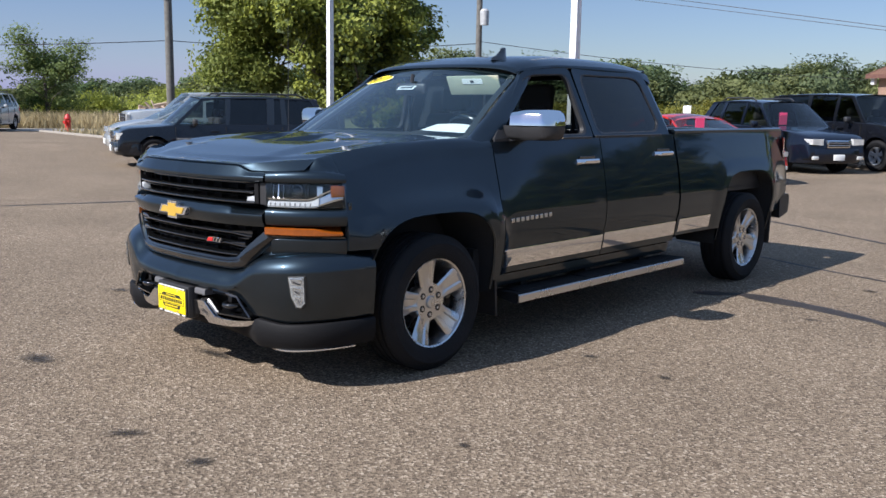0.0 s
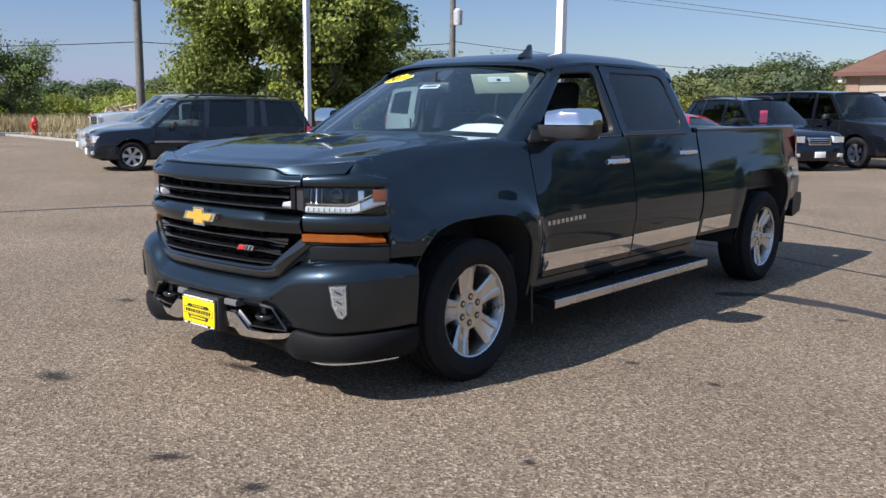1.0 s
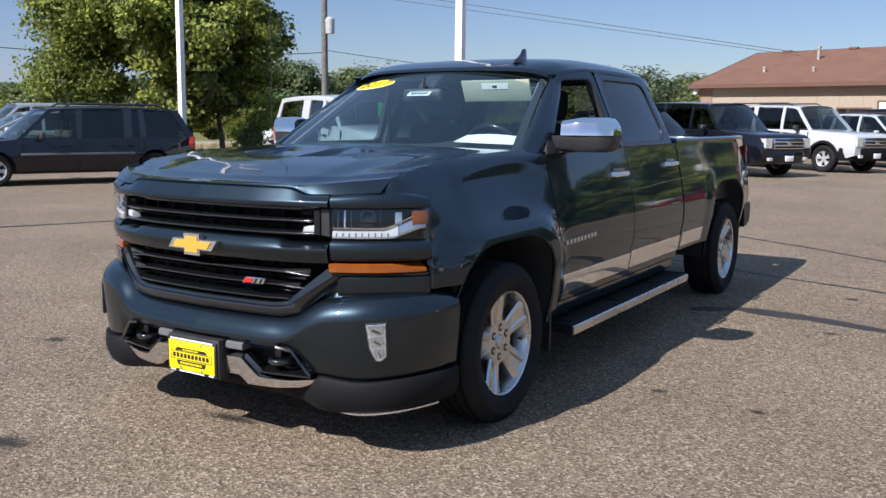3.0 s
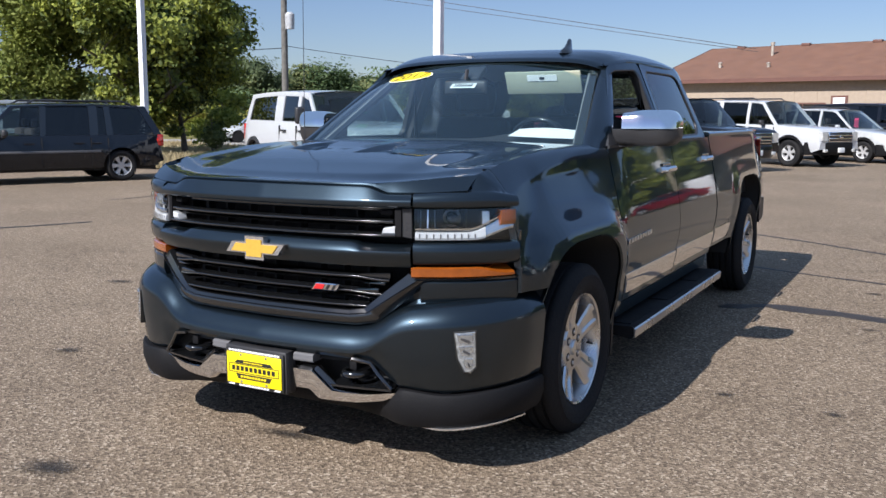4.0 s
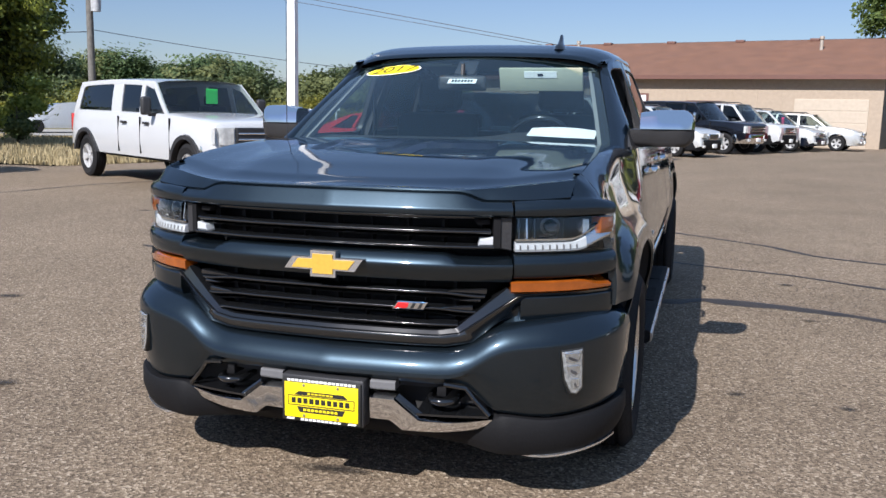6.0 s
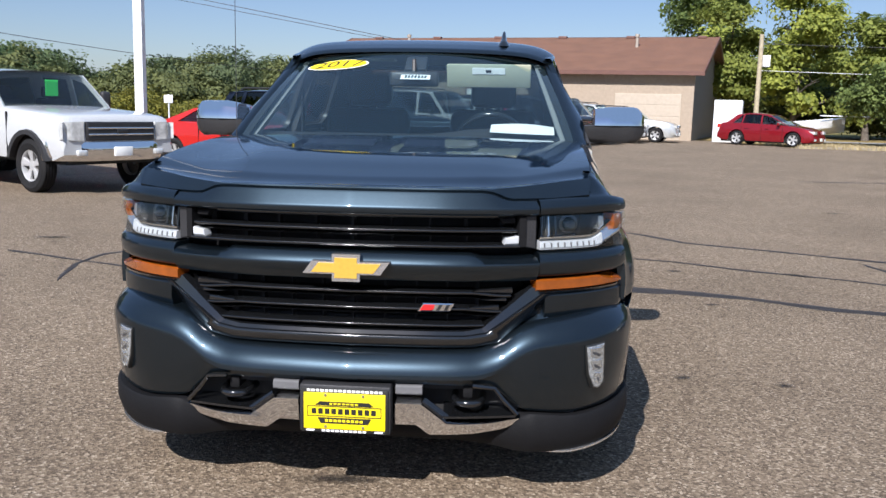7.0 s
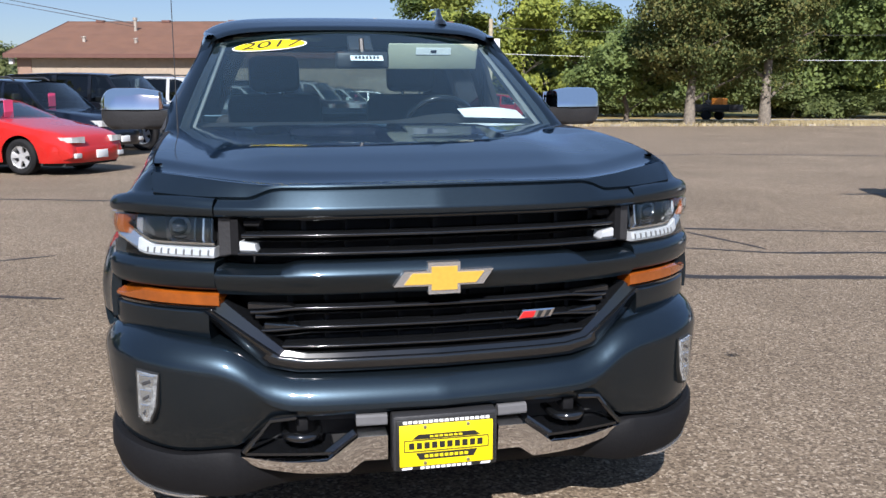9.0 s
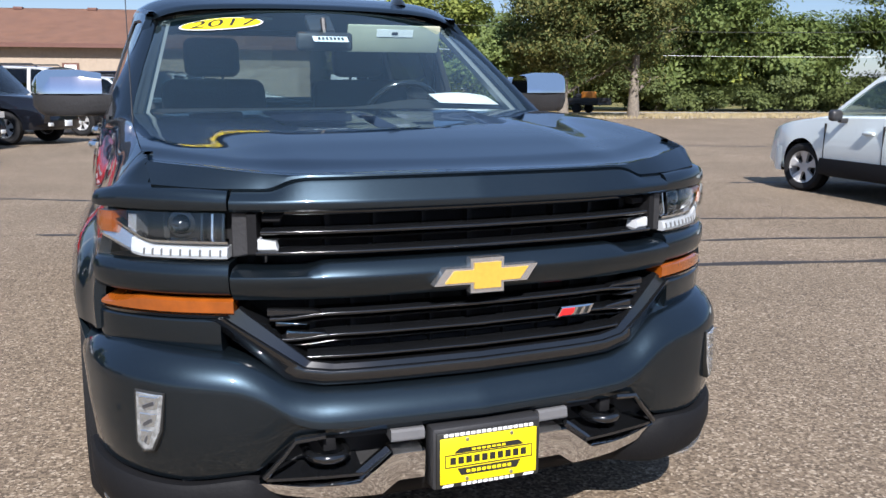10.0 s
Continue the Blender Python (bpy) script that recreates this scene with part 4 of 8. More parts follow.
def spoke(r0, r1, w0, w1, x0, x1, depth, groove=0.0):
    """One raised spoke along +y, dished from x0 at the hub to x1 at the rim, with a groove down its middle."""
    secs = []
    for i in range(7):
        f = i / 6
        y = r0 + (r1 - r0) * f
        w = w0 + (w1 - w0) * f ** 1.4
        x = x0 + (x1 - x0) * f ** 1.6
        g = groove * min(1, f * 3)
        secs.append([(x - depth, y, -w), (x - 0.008, y, -w), (x, y, -w * 0.82), (x, y, -w * 0.42), (x - g, y, -w * 0.3), (x - g, y, w * 0.3), (x, y, w * 0.42), (x, y, w * 0.82), (x - 0.008, y, w), (x - depth, y, w)])
    return loft(secs, True, True)


def turn_x(lot, a):
    c, s = math.cos(a), math.sin(a)
    return [(x, y * c - z * s, y * s + z * c) for x, y, z in lot[0]], lot[1]


def rim_mesh(r, width, n, x_face, w0, w1, hub_r=0.085, depth=0.045, groove=0.0):
    h = width / 2
    lots = [lathe([(r * 0.93, -h * 0.9), (r * 0.90, -h * 0.2), (r * 0.90, h * 0.55), (r * 0.955, h * 0.74), (r * 0.965, h * 0.82), (r * 1.0, h * 0.86), (r * 1.0, h * 0.72), (r * 0.98, h * 0.6)], 60)]
    lots.append(lathe([(0.0, x_face + 0.004), (hub_r * 0.3, x_face + 0.004), (hub_r * 0.34, x_face), (hub_r, x_face), (hub_r * 1.1, x_face - 0.02), (hub_r * 1.1, x_face - 0.07)], 40))
    for k in range(n):
        lots.append(turn_x(spoke(hub_r * 0.9, r * 0.965, w0, w1, x_face, h * 0.78, depth, groove), 2 * math.pi * k / n + math.pi / 2))
    return join(*lots)


def plain_wheel(parent, x, y, r, rim_r, width, side, meshes, steer=0.0):
    w = new("wheel")
    w.parent = parent
    w.matrix_basis = Matrix.Translation((x, y, r)) @ Matrix.Rotation(steer, 4, "Z") @ Matrix.Rotation(0 if side > 0 else math.pi, 4, "Z") @ Matrix.Rotation(random.Random(x * 7 + y).uniform(0, 6), 4, "X")
    for nm, me in meshes:
        again(nm, me, w)
    return w


# ---- other parked vehicles ----
ARCHDARK = pbr("arch_liner", (0.020, 0.020, 0.021), 0.9, var=0.1)
GRILLEBACK = pbr("grille_recess_black", (0.014, 0.014, 0.0155), 0.7, spec=0.25)
GRILLEDARK = pbr("grille_dark", (0.022, 0.022, 0.024), 0.4)
SEAM = pbr("panel_gap", (0.006, 0.006, 0.007), 0.8)
HEADLAMP = pbr("headlamp_lens", (0.66, 0.67, 0.66), 0.14, 0.25, coat=1.0, var=0.25, scale=14, fine=40)


def car(name, label, m, s):
    """A parked car, front at -y, origin on the ground below the front axle."""
    th = thing(name, label, s.get("cat", "car"), m, "parked cars")
    wb, fo, ro, W, R = s["wb"], s["fo"], s["ro"], s["w"], s["r"]
    y0, y1 = -fo, wb + ro
    paint, low = s["paint"], s.get("lower", s["paint"])
    tx, tz = zip(*s["top"])
    arch = R * 1.2
    sill = s.get("sill", 0.3)
    ys = sorted(set([round(y0 + (y1 - y0) * k / 44, 4) for k in range(45)] + [round(c + arch * math.cos(a * math.pi / 14), 4) for c in (0, wb) for a in range(15)] + [round(y0 + d, 4) for d in (0.02, 0.06, 0.12)] + [round(y1 - d, 4) for d in (0.02, 0.06, 0.12)]))

    def width(y):
        f = max(0.0, (y0 + 0.75 - y) / 0.75)
        b = max(0.0, (y - (y1 - 0.6)) / 0.6)
        return W * (1 - s.get("nose", 0.13) * f ** 2.2 - 0.08 * b ** 2.4)

    def low_z(y):
        z = sill + 0.10 * max(0, (y0 + 0.3 - y) / 0.3) + 0.12 * max(0, (y - (y1 - 0.35)) / 0.35)
        for c in (0, wb):
            d = abs(y - c)
            if d < arch:
                z = max(z, R + math.sqrt(max(0, arch * arch - d * d)))
        return z
    secs = []
    for y in ys:
        w, zl, zt = width(y), low_z(y), curve_at(tx, tz, y)
        zl = min(zl, zt - 0.03)
        h = zt - zl

        def xs(z):
            g = (z - sill) / max(0.05, zt - sill)
            return w * (0.955 + 0.045 * math.sin(min(1, max(0, g) / 0.45) * math.pi / 2) - 0.062 * max(0, (g - 0.42) / 0.58) ** 1.7)
        half = [(xs(zl + h * k), zl + h * k) for k in (0, 0.12, 0.3, 0.5, 0.68, 0.82, 0.92, 0.975)] + [(w * 0.90, zt + 0.006), (w * 0.78, zt + 0.018), (w * 0.5, zt + 0.03), (w * 0.2, zt + 0.036)]
        secs.append([(x, y, z) for x, z in half] + [(-x, y, z) for x, z in reversed(half)])
    lot = loft(secs)
    k = len(secs[0])
    lot[1].append(tuple(range(k)))
    lot[1].append(tuple(reversed(range(len(lot[0]) - k, len(lot[0])))))
    body = part("body", lot, paint, th, "", 40)
    part("underbody", boxbm(-W * 0.8, W * 0.8, y0 + 0.15, y1 - 0.15, sill - 0.06, sill + 0.34), ARCHDARK, th, "", 0)
    if s.get("cladding"):
        c = s["cladding"]
        for sx in (1, -1):
            part("side_cladding", boxbm(min(sx * (W - 0.012), sx * (W + 0.012)), max(sx * (W - 0.012), sx * (W + 0.012)), arch + 0.02, wb - arch - 0.02, sill - 0.02, c, 0.01), LOWER, th, "", 30)
    if s.get("flares"):
        for c in (0, wb):
            for sx in (1, -1):
                sc = []
                for a in range(13):
                    t = math.pi * a / 12
                    sc.append([(sx * (W + o), c + (arch + d) * math.cos(t), max(sill, R + (arch + d) * math.sin(t))) for o, d in ((-0.06, -0.015), (0.03, -0.01), (0.03, 0.06), (-0.05, 0.075))])
                part("arch_flare", loft(sc, True, True), s["flares"], th, "black arch flare", 40)
    # cabin
    b0, zr = s["belt"], s["roof"]
    wb0, wr = W * 0.93, W * s.get("tumble", 0.74)
    pil = s["pillars"]

    def side(y, z, o=0.0):
        f = max(0.0, (z - b0) / (zr - b0))
        return wb0 + (wr - wb0) * f ** 1.25 + o

    def zroof(y):
        f = (y - pil[0][2]) / (pil[-1][3] - pil[0][2])
        return zr - 0.05 * (1 - math.sin(min(1, max(0, f)) * math.pi * 0.9 + 0.12)) * s.get("rooffall", 1.0)
    for sx in (1, -1):
        for i, (a0, a1, c0, c1) in enumerate(pil):
            sc = []
            for q in range(6):
                f = q / 5
                sc.append([(sx * side(0, b0 - 0.04 + (zz - b0 + 0.04) * f, o), a + (c - a) * f, b0 - 0.04 + (zz - b0 + 0.04) * f) for a, c, zz, o in ((a0, c0, zroof(c0), -0.04), (a0, c0, zroof(c0), 0.003), (a1, c1, zroof(c1), 0.003), (a1, c1, zroof(c1), -0.04))])
            part("pillar", loft(sc, True, True), GLOSSBLACK if s.get("blackpillars") and 0 < i < len(pil) - 1 else paint, th, "", 50)
            if i + 1 < len(pil):
                n0, _, d0, _ = pil[i + 1]
                sc = []
                for q in range(6):
                    f = q / 5
                    sc.append([(sx * side(0, b0 - 0.03 + (zroof((c1 + d0) / 2) - b0 + 0.03) * f, -0.012), ya + (yc - ya) * f, b0 - 0.03 + (zroof((c1 + d0) / 2) - b0 + 0.03) * f) for ya, yc in ((a1, c1), ((a1 + n0) / 2, (c1 + d0) / 2), (n0, d0))])
                part("side_window", loft(sc), s.get("glass", CARGLASS) if i else s.get("frontglass", CARGLASS), th, "", 0)
        rail = s.get("rail", 0.035)
        sc = []
        for q in range(13):
            y = pil[0][2] + (pil[-1][3] - pil[0][2]) * q / 12
            zt = zroof(y) + 0.004
            drop = rail + 0.05 * (max(0.0, abs(2 * q / 12 - 1) - 0.8) / 0.2) ** 2
            sc.append([(sx * side(0, z, o), y, z) for z, o in ((zt - drop, -0.03), (zt - drop, 0.002), (zt - drop + 0.01, 0.006), (zt, 0.006), (zt, -0.03))])
        part("cant_rail", loft(sc, True, True), paint, th, "", 40)
    for nm, (a, c, bow) in (("windshield", (pil[0][0], pil[0][2], -0.16)), ("rear_window", (pil[-1][1], pil[-1][3], 0.06))):
        sc = []
        for q in range(6):
            f = q / 5
            z = b0 - 0.03 + (zroof(c) - b0 + 0.03) * f
            sc.append([(u * (side(0, z) - 0.015), a + (c - a) * f + bow * (1 - u * u) * (1 - 0.35 * f), z + 0.03 * (1 - u * u) * f) for u in (k / 5 - 1 for k in range(11))])
        part(nm, loft(sc), s.get("wsglass", SIDEGLASS) if nm == "windshield" else CARGLASS, th, "", 60)
    sc = []
    ya, yb = pil[0][2] - 0.01, pil[-1][3] + 0.03
    for q in range(17):
        y = ya + (yb - ya) * q / 16
        z = zroof(y)
        e = 0.11 if q == 0 else (-0.05 if q == 16 else 0)
        sc.append([(u * (wr + 0.015 + 0.02 * (1 - abs(u)) * 0), y - (e * (1 - u * u) if q in (0, 16) else 0), z - 0.05 * max(0, abs(u) - 0.85) / 0.15 + 0.045 * (1 - u * u)) for u in (k / 8 - 1 for k in range(17))])
    part("roof", loft(sc), paint, th, "", 60)
    if s.get("rack"):
        for sx in (1, -1):
            xr = sx * wr * 0.86
            part("roof_rail", tube([(xr, ya + 0.35, zr + 0.0), (xr, ya + 0.5, zr + 0.08), (xr, yb - 0.5, zr + 0.08), (xr, yb - 0.3, zr + 0.0)], 0.022, 6), BLACK, th)
    # seats and dashboard seen through the glass
    part("interior", boxbm(-W * 0.8, W * 0.8, pil[0][0] + 0.1, pil[0][0] + 0.6, b0 - 0.2, b0 + 0.02, 0.03), SEATCLOTH, th, "dark dashboard", 40)
    ysr = pil[1][0] if len(pil) > 2 else pil[0][0] + 1.2
    for sx in (1, -1):
        part("seat_back", boxbm(sx * W * 0.4 - 0.25, sx * W * 0.4 + 0.25, ysr - 0.12, ysr + 0.1, b0 - 0.5, b0 + 0.16, 0.06), SEATCLOTH, th, "", 40)
        part("headrest", boxbm(sx * W * 0.4 - 0.13, sx * W * 0.4 + 0.13, ysr, ysr + 0.1, b0 + 0.17, b0 + 0.35, 0.04), SEATCLOTH, th, "", 40)
    if s.get("card"):
        cm, cx = s["card"]
        cz = s.get("card_up", 0.0)
        yy = pil[0][0] + (pil[0][2] - pil[0][0]) * 0.35
        part("price_card", boxbm(cx - 0.11, cx + 0.11, yy + 0.02 + cz, yy + 0.03 + cz, b0 + 0.06 + cz, b0 + 0.36 + cz * 0.7, 0.002), cm, th, "bright card behind the windshield", 0)
    # nose: grille, lamps, bumper
    g = s["grille"]
    gw, gz0, gz1 = g["w"], g["z0"], g["z1"]
    yf = y0 - 0.012
    gr = part("grille", boxbm(-gw, gw, yf - 0.03, yf + 0.1, gz0, gz1, 0.015), g.get("frame", CHROME), th, "", 40)
    part("grille_mesh", boxbm(-gw + 0.03, gw - 0.03, yf - 0.034, yf, gz0 + 0.025, gz1 - 0.025), GRILLEDARK, gr, "", 0)
    for k in range(1, g.get("bars", 2) + 1):
        z = gz0 + (gz1 - gz0) * k / (g.get("bars", 2) + 1)
        part("bar", boxbm(-gw + 0.02, gw - 0.02, yf - 0.048, yf - 0.02, z - g.get("bw", 0.015), z + g.get("bw", 0.015), 0.005), g.get("bar", CHROME), gr, "", 30)
    if g.get("badge"):
        part("emblem", boxbm(-0.09, 0.09, yf - 0.058, yf - 0.03, (gz0 + gz1) / 2 - 0.04, (gz0 + gz1) / 2 + 0.04, 0.015), g["badge"], gr, "", 30)
    hx0, hx1, hz0, hz1, hd = s["lamp"]
    for sx in (1, -1):
        sc = []
        for q in range(7):
            f = q / 6
            x = hx0 + (hx1 - hx0) * f
            yy = max(yf - 0.012, next((v for v in np.arange(y0, y0 + 0.8, 0.01) if width(v) * s.get("lampfit", 0.955) >= x), yf) - 0.02)
            sc.append([(sx * x, yy + 0.1, hz0 + 0.02 * f), (sx * x, yy, hz0 + 0.02 * f), (sx * x, yy, hz1 - 0.01 * f), (sx * x, yy + 0.1, hz1 - 0.01 * f)])
        part("headlight", loft(sc, True, True), HEADLAMP, th, "", 40)
        part("side_mirror", boxbm(min(sx * (W + 0.02), sx * (W + 0.20)), max(sx * (W + 0.02), sx * (W + 0.20)), pil[0][0] + 0.42, pil[0][0] + 0.54, b0 - 0.01, b0 + s.get("mirror", 0.14), 0.05, 4), s.get("mirrormat", paint), th, "", 50)
        part("mirror_arm", boxbm(min(sx * (W - 0.1), sx * (W + 0.06)), max(sx * (W - 0.1), sx * (W + 0.06)), pil[0][0] + 0.46, pil[0][0] + 0.53, b0 - 0.03, b0 + 0.03, 0.01), BLACK, th)
        tz0, tz1 = s["tail"]
        part("tail_light", boxbm(min(sx * width(y1) * 0.84, sx * (width(y1) + 0.012)), max(sx * width(y1) * 0.84, sx * (width(y1) + 0.012)), y1 - 0.14, y1 + 0.012, tz0, tz1, 0.02), REDLENS, th, "", 40)
        for i in range(len(pil) - 1):
            hy = pil[i + 1][0] - 0.14
            if s.get("doors", 2) > i:
                part("door_handle", boxbm(min(sx * (W - 0.02), sx * (W + 0.03)), max(sx * (W - 0.02), sx * (W + 0.03)), hy - 0.2, hy, b0 - 0.17, b0 - 0.13, 0.012), s.get("handle", paint), th, "", 40)
                part("door_gap", boxbm(min(sx * (W - 0.03), sx * (W + 0.001)), max(sx * (W - 0.03), sx * (W + 0.001)), pil[i + 1][0] + 0.01, pil[i + 1][0] + 0.02, sill + 0.06, b0 - 0.05), SEAM, th, "", 0)
        part("door_gap", boxbm(min(sx * (W - 0.03), sx * (W + 0.001)), max(sx * (W - 0.03), sx * (W + 0.001)), arch + 0.08, arch + 0.09, sill + 0.06, b0 - 0.05), SEAM, th, "", 0)
        if s.get("strip"):
            z, mt = s["strip"]
            part("side_moulding", boxbm(min(sx * (W - 0.01), sx * (W + 0.018)), max(sx * (W - 0.01), sx * (W + 0.018)), arch + 0.1, wb - arch - 0.05, z - 0.025, z + 0.025, 0.008), mt, th, "", 40)
    # bumpers follow the nose
    bz0, bz1, bm_ = s["bumper"]
    for ye, sg, dz in ((y0, -1, 0.0), (y1, 1, 0.03)):
        sc = []
        for q in range(21):
            u = q / 10 - 1
            x = u * (W * 0.985)
            yy = ye + sg * (0.07 - 0.42 * abs(u) ** 4.5)
            sc.append([(x, yy - sg * 0.16, bz1 + dz), (x, yy - sg * 0.02, bz1 + dz), (x, yy, bz1 + dz - 0.04), (x, yy, bz0 + dz + 0.05), (x, yy - sg * 0.04, bz0 + dz), (x, yy - sg * 0.16, bz0 + dz)])
        part("bumper", loft(sc, True, True), bm_, th, "", 45)
    part("plate", boxbm(-0.15, 0.15, y0 - 0.092, y0 - 0.07, bz0 + 0.07, bz0 + 0.21, 0.004), WHITECARD, th, "plain white number plate")
    for sx in (1, -1):
        part("fog_lamp", boxbm(sx * W * 0.66 - 0.08, sx * W * 0.66 + 0.08, y0 - 0.055, y0 + 0.02, bz0 + 0.08, bz0 + 0.17, 0.02), s.get("fog", HEADLAMP), th)
    # wheels
    key = (R, s["rim"], s.get("spokes", 5))
    if key not in WHEELS:
        rr, n = s["rim"], s.get("spokes", 5)
        tw = 0.24
        WHEELS[key] = [("tyre", mesh_of("tyre", *tyre_mesh(R, rr, tw), RUBBER, 40)), ("rim", mesh_of("rim", *rim_mesh(rr, tw, n, tw * 0.3, rr * 0.13, rr * (0.34 if n < 6 else 0.26), 0.07), s.get("rimmat", ALLOY), 35)), ("brake_disc", mesh_of("brake_disc", *lathe([(rr * 0.88, -0.03), (rr * 0.88, -0.02), (0.05, -0.02)], 30), GRILLEDARK, 30))]
    for yy in (0, wb):
        for sx in (1, -1):
            plain_wheel(th, sx * (W - 0.135), yy, R, s["rim"], 0.24, sx, WHEELS[key], s.get("steer", 0.0) if yy == 0 else 0.0)
    return th


ALLOY = pbr("painted_alloy", (0.50, 0.50, 0.50), 0.4, 0.35, var=0.1)
WHEELS = {}


def heading(x, y, hx, hy, wheel_side=0, w=0.0):
    """Pose of a car whose front axle lies at x, y (or whose wheel of that side stands there) and which faces (hx, hy)."""
    a = math.atan2(hy, hx) + math.pi / 2
    m = Matrix.Translation((x, y, 0)) @ Matrix.Rotation(a, 4, "Z")
    return m @ Matrix.Translation((-wheel_side * w, 0, 0))


P_WHITE = car_paint("white_paint", (0.47, 0.48, 0.49), 0.0, 0.4)
P_BLACK = car_paint("black_blue_paint", (0.008, 0.009, 0.013), 0.3)
P_DARK = car_paint("charcoal_paint", (0.008, 0.010, 0.015), 0.2)
P_NAVY = car_paint("navy_paint", (0.007, 0.010, 0.020), 0.3)
P_RED = car_paint("bright_red_paint", (0.44, 0.018, 0.014), 0.0, 0.4)
P_MAROON = car_paint("ruby_paint", (0.22, 0.010, 0.016), 0.3)
P_SILVER = car_paint("silver_paint", (0.52, 0.53, 0.52), 0.5)
P_CHAMP = car_paint("pale_silver_paint", (0.60, 0.61, 0.60), 0.4)
P_PEARL = car_paint("pearl_white_paint", (0.66, 0.71, 0.70), 0.0)
SUV_LONG = dict(cat="suv", wb=3.27, fo=0.78, ro=0.96, w=0.92, r=0.33, rim=0.212, spokes=6, belt=0.98, roof=1.63, top=[(-0.78, 0.54), (-0.73, 0.76), (-0.6, 0.87), (0.2, 0.94), (0.6, 0.98), (3.8, 1.0), (4.12, 0.96), (4.23, 0.54)], pillars=[(0.42, 0.52, 1.12, 1.24), (1.62, 1.72, 1.68, 1.80), (2.62, 2.80, 2.66, 2.84), (2.98, 3.12, 2.98, 3.10), (4.05, 4.22, 3.72, 3.90)], paint=P_DARK, blackpillars=True, glass=TINT, frontglass=SIDEGLASS, grille=dict(w=0.42, z0=0.60, z1=0.81, bars=1), lamp=(0.5, 0.84, 0.62, 0.79, 0.24), tail=(0.74, 1.0), bumper=(0.28, 0.54, P_DARK), strip=(0.65, MIDGREY), rack=True, mirrormat=BLACK, doors=3)
car("parked_suv", "charcoal long-bodied SUV with a silver side strip", heading(-13.64, 6.33, -0.357, -0.934, 1, 0.81) @ Matrix.Scale(0.955, 4), SUV_LONG)
PICK = dict(cat="pickup", rail=0.085, card_up=0.14, wb=4.08, fo=0.86, ro=0.87, w=1.0, r=0.40, rim=0.235, spokes=5, belt=1.24, roof=1.84, sill=0.50, top=[(-0.86, 0.8), (-0.83, 1.08), (-0.72, 1.15), (0.38, 1.24), (0.78, 1.26), (4.85, 1.28), (4.95, 0.7)], pillars=[(0.68, 0.78, 1.36, 1.48), (1.66, 1.80, 1.70, 1.84), (2.56, 2.98, 2.60, 3.02), (4.54, 4.78, 4.36, 4.54)], tumble=0.82, paint=P_WHITE, glass=TINT, frontglass=CARGLASS, grille=dict(w=0.58, z0=0.80, z1=1.08, bars=2, bw=0.014, frame=GRILLEDARK, badge=GRILLEDARK), lamp=(0.62, 0.96, 0.80, 1.08, 0.2), tail=(0.85, 1.2), bumper=(0.50, 0.78, CHROME), flares=BLACK, mirrormat=BLACK, mirror=0.3, handle=BLACK, nose=0.06, card=(GREENCARD, 0.08))
car("parked_pickup", "white crew-cab pickup with a cap and black arch flares", heading(-6.70, 8.86, 0.862, -0.507, -1, 0.86), PICK)
COUPE = dict(wb=2.72, fo=0.95, ro=1.05, w=0.89, r=0.315, rim=0.195, spokes=5, belt=0.93, roof=1.32, sill=0.22, top=[(-0.95, 0.42), (-0.9, 0.6), (-0.7, 0.72), (0.0, 0.86), (0.55, 0.95), (2.6, 0.98), (3.2, 0.98), (3.62, 0.92), (3.74, 0.55)], pillars=[(0.36, 0.42, 1.16, 1.26), (1.90, 1.97, 1.82, 1.89), (2.80, 3.35, 2.06, 2.36)], tumble=0.68, rooffall=2.0, mirrormat=BLACK, mirror=0.11, paint=P_RED, grille=dict(w=0.3, z0=0.4, z1=0.48, bars=0, frame=GRILLEDARK), lamp=(0.38, 0.84, 0.56, 0.67, 0.42), tail=(0.7, 0.9), bumper=(0.22, 0.5, P_RED), doors=1, nose=0.2, frontglass=SIDEGLASS, card=(PINK, -0.3))
car("parked_coupe", "bright red two-door coupe with silver wheels", heading(-4.39, 13.3, 0.88, -0.47, -1, 0.76), COUPE)
CROSS = dict(cat="suv", wb=2.70, fo=0.95, ro=1.02, w=0.94, r=0.345, rim=0.21, spokes=5, belt=1.06, roof=1.70, sill=0.3, top=[(-0.95, 0.5), (-0.9, 0.76), (-0.7, 0.90), (0.1, 1.02), (0.5, 1.06), (3.2, 1.1), (3.6, 1.06), (3.7, 0.6)], pillars=[(0.36, 0.44, 1.15, 1.26), (1.6, 1.68, 1.66, 1.74), (2.6, 2.72, 2.56, 2.68), (3.35, 3.6, 3.0, 3.25)], tumble=0.70, paint=P_NAVY, glass=CARGLASS, frontglass=SIDEGLASS, grille=dict(w=0.32, z0=0.62, z1=0.80, bars=2, bw=0.008), lamp=(0.42, 0.86, 0.68, 0.83, 0.36), tail=(0.85, 1.1), bumper=(0.26, 0.6, P_NAVY), rack=True, nose=0.17)
car("parked_suv", "dark navy crossover SUV with a pink windshield card", heading(-4.6, 17.95, 0.86, -0.5, -1, 0.81), dict(CROSS, card=(PINK, -0.35)))
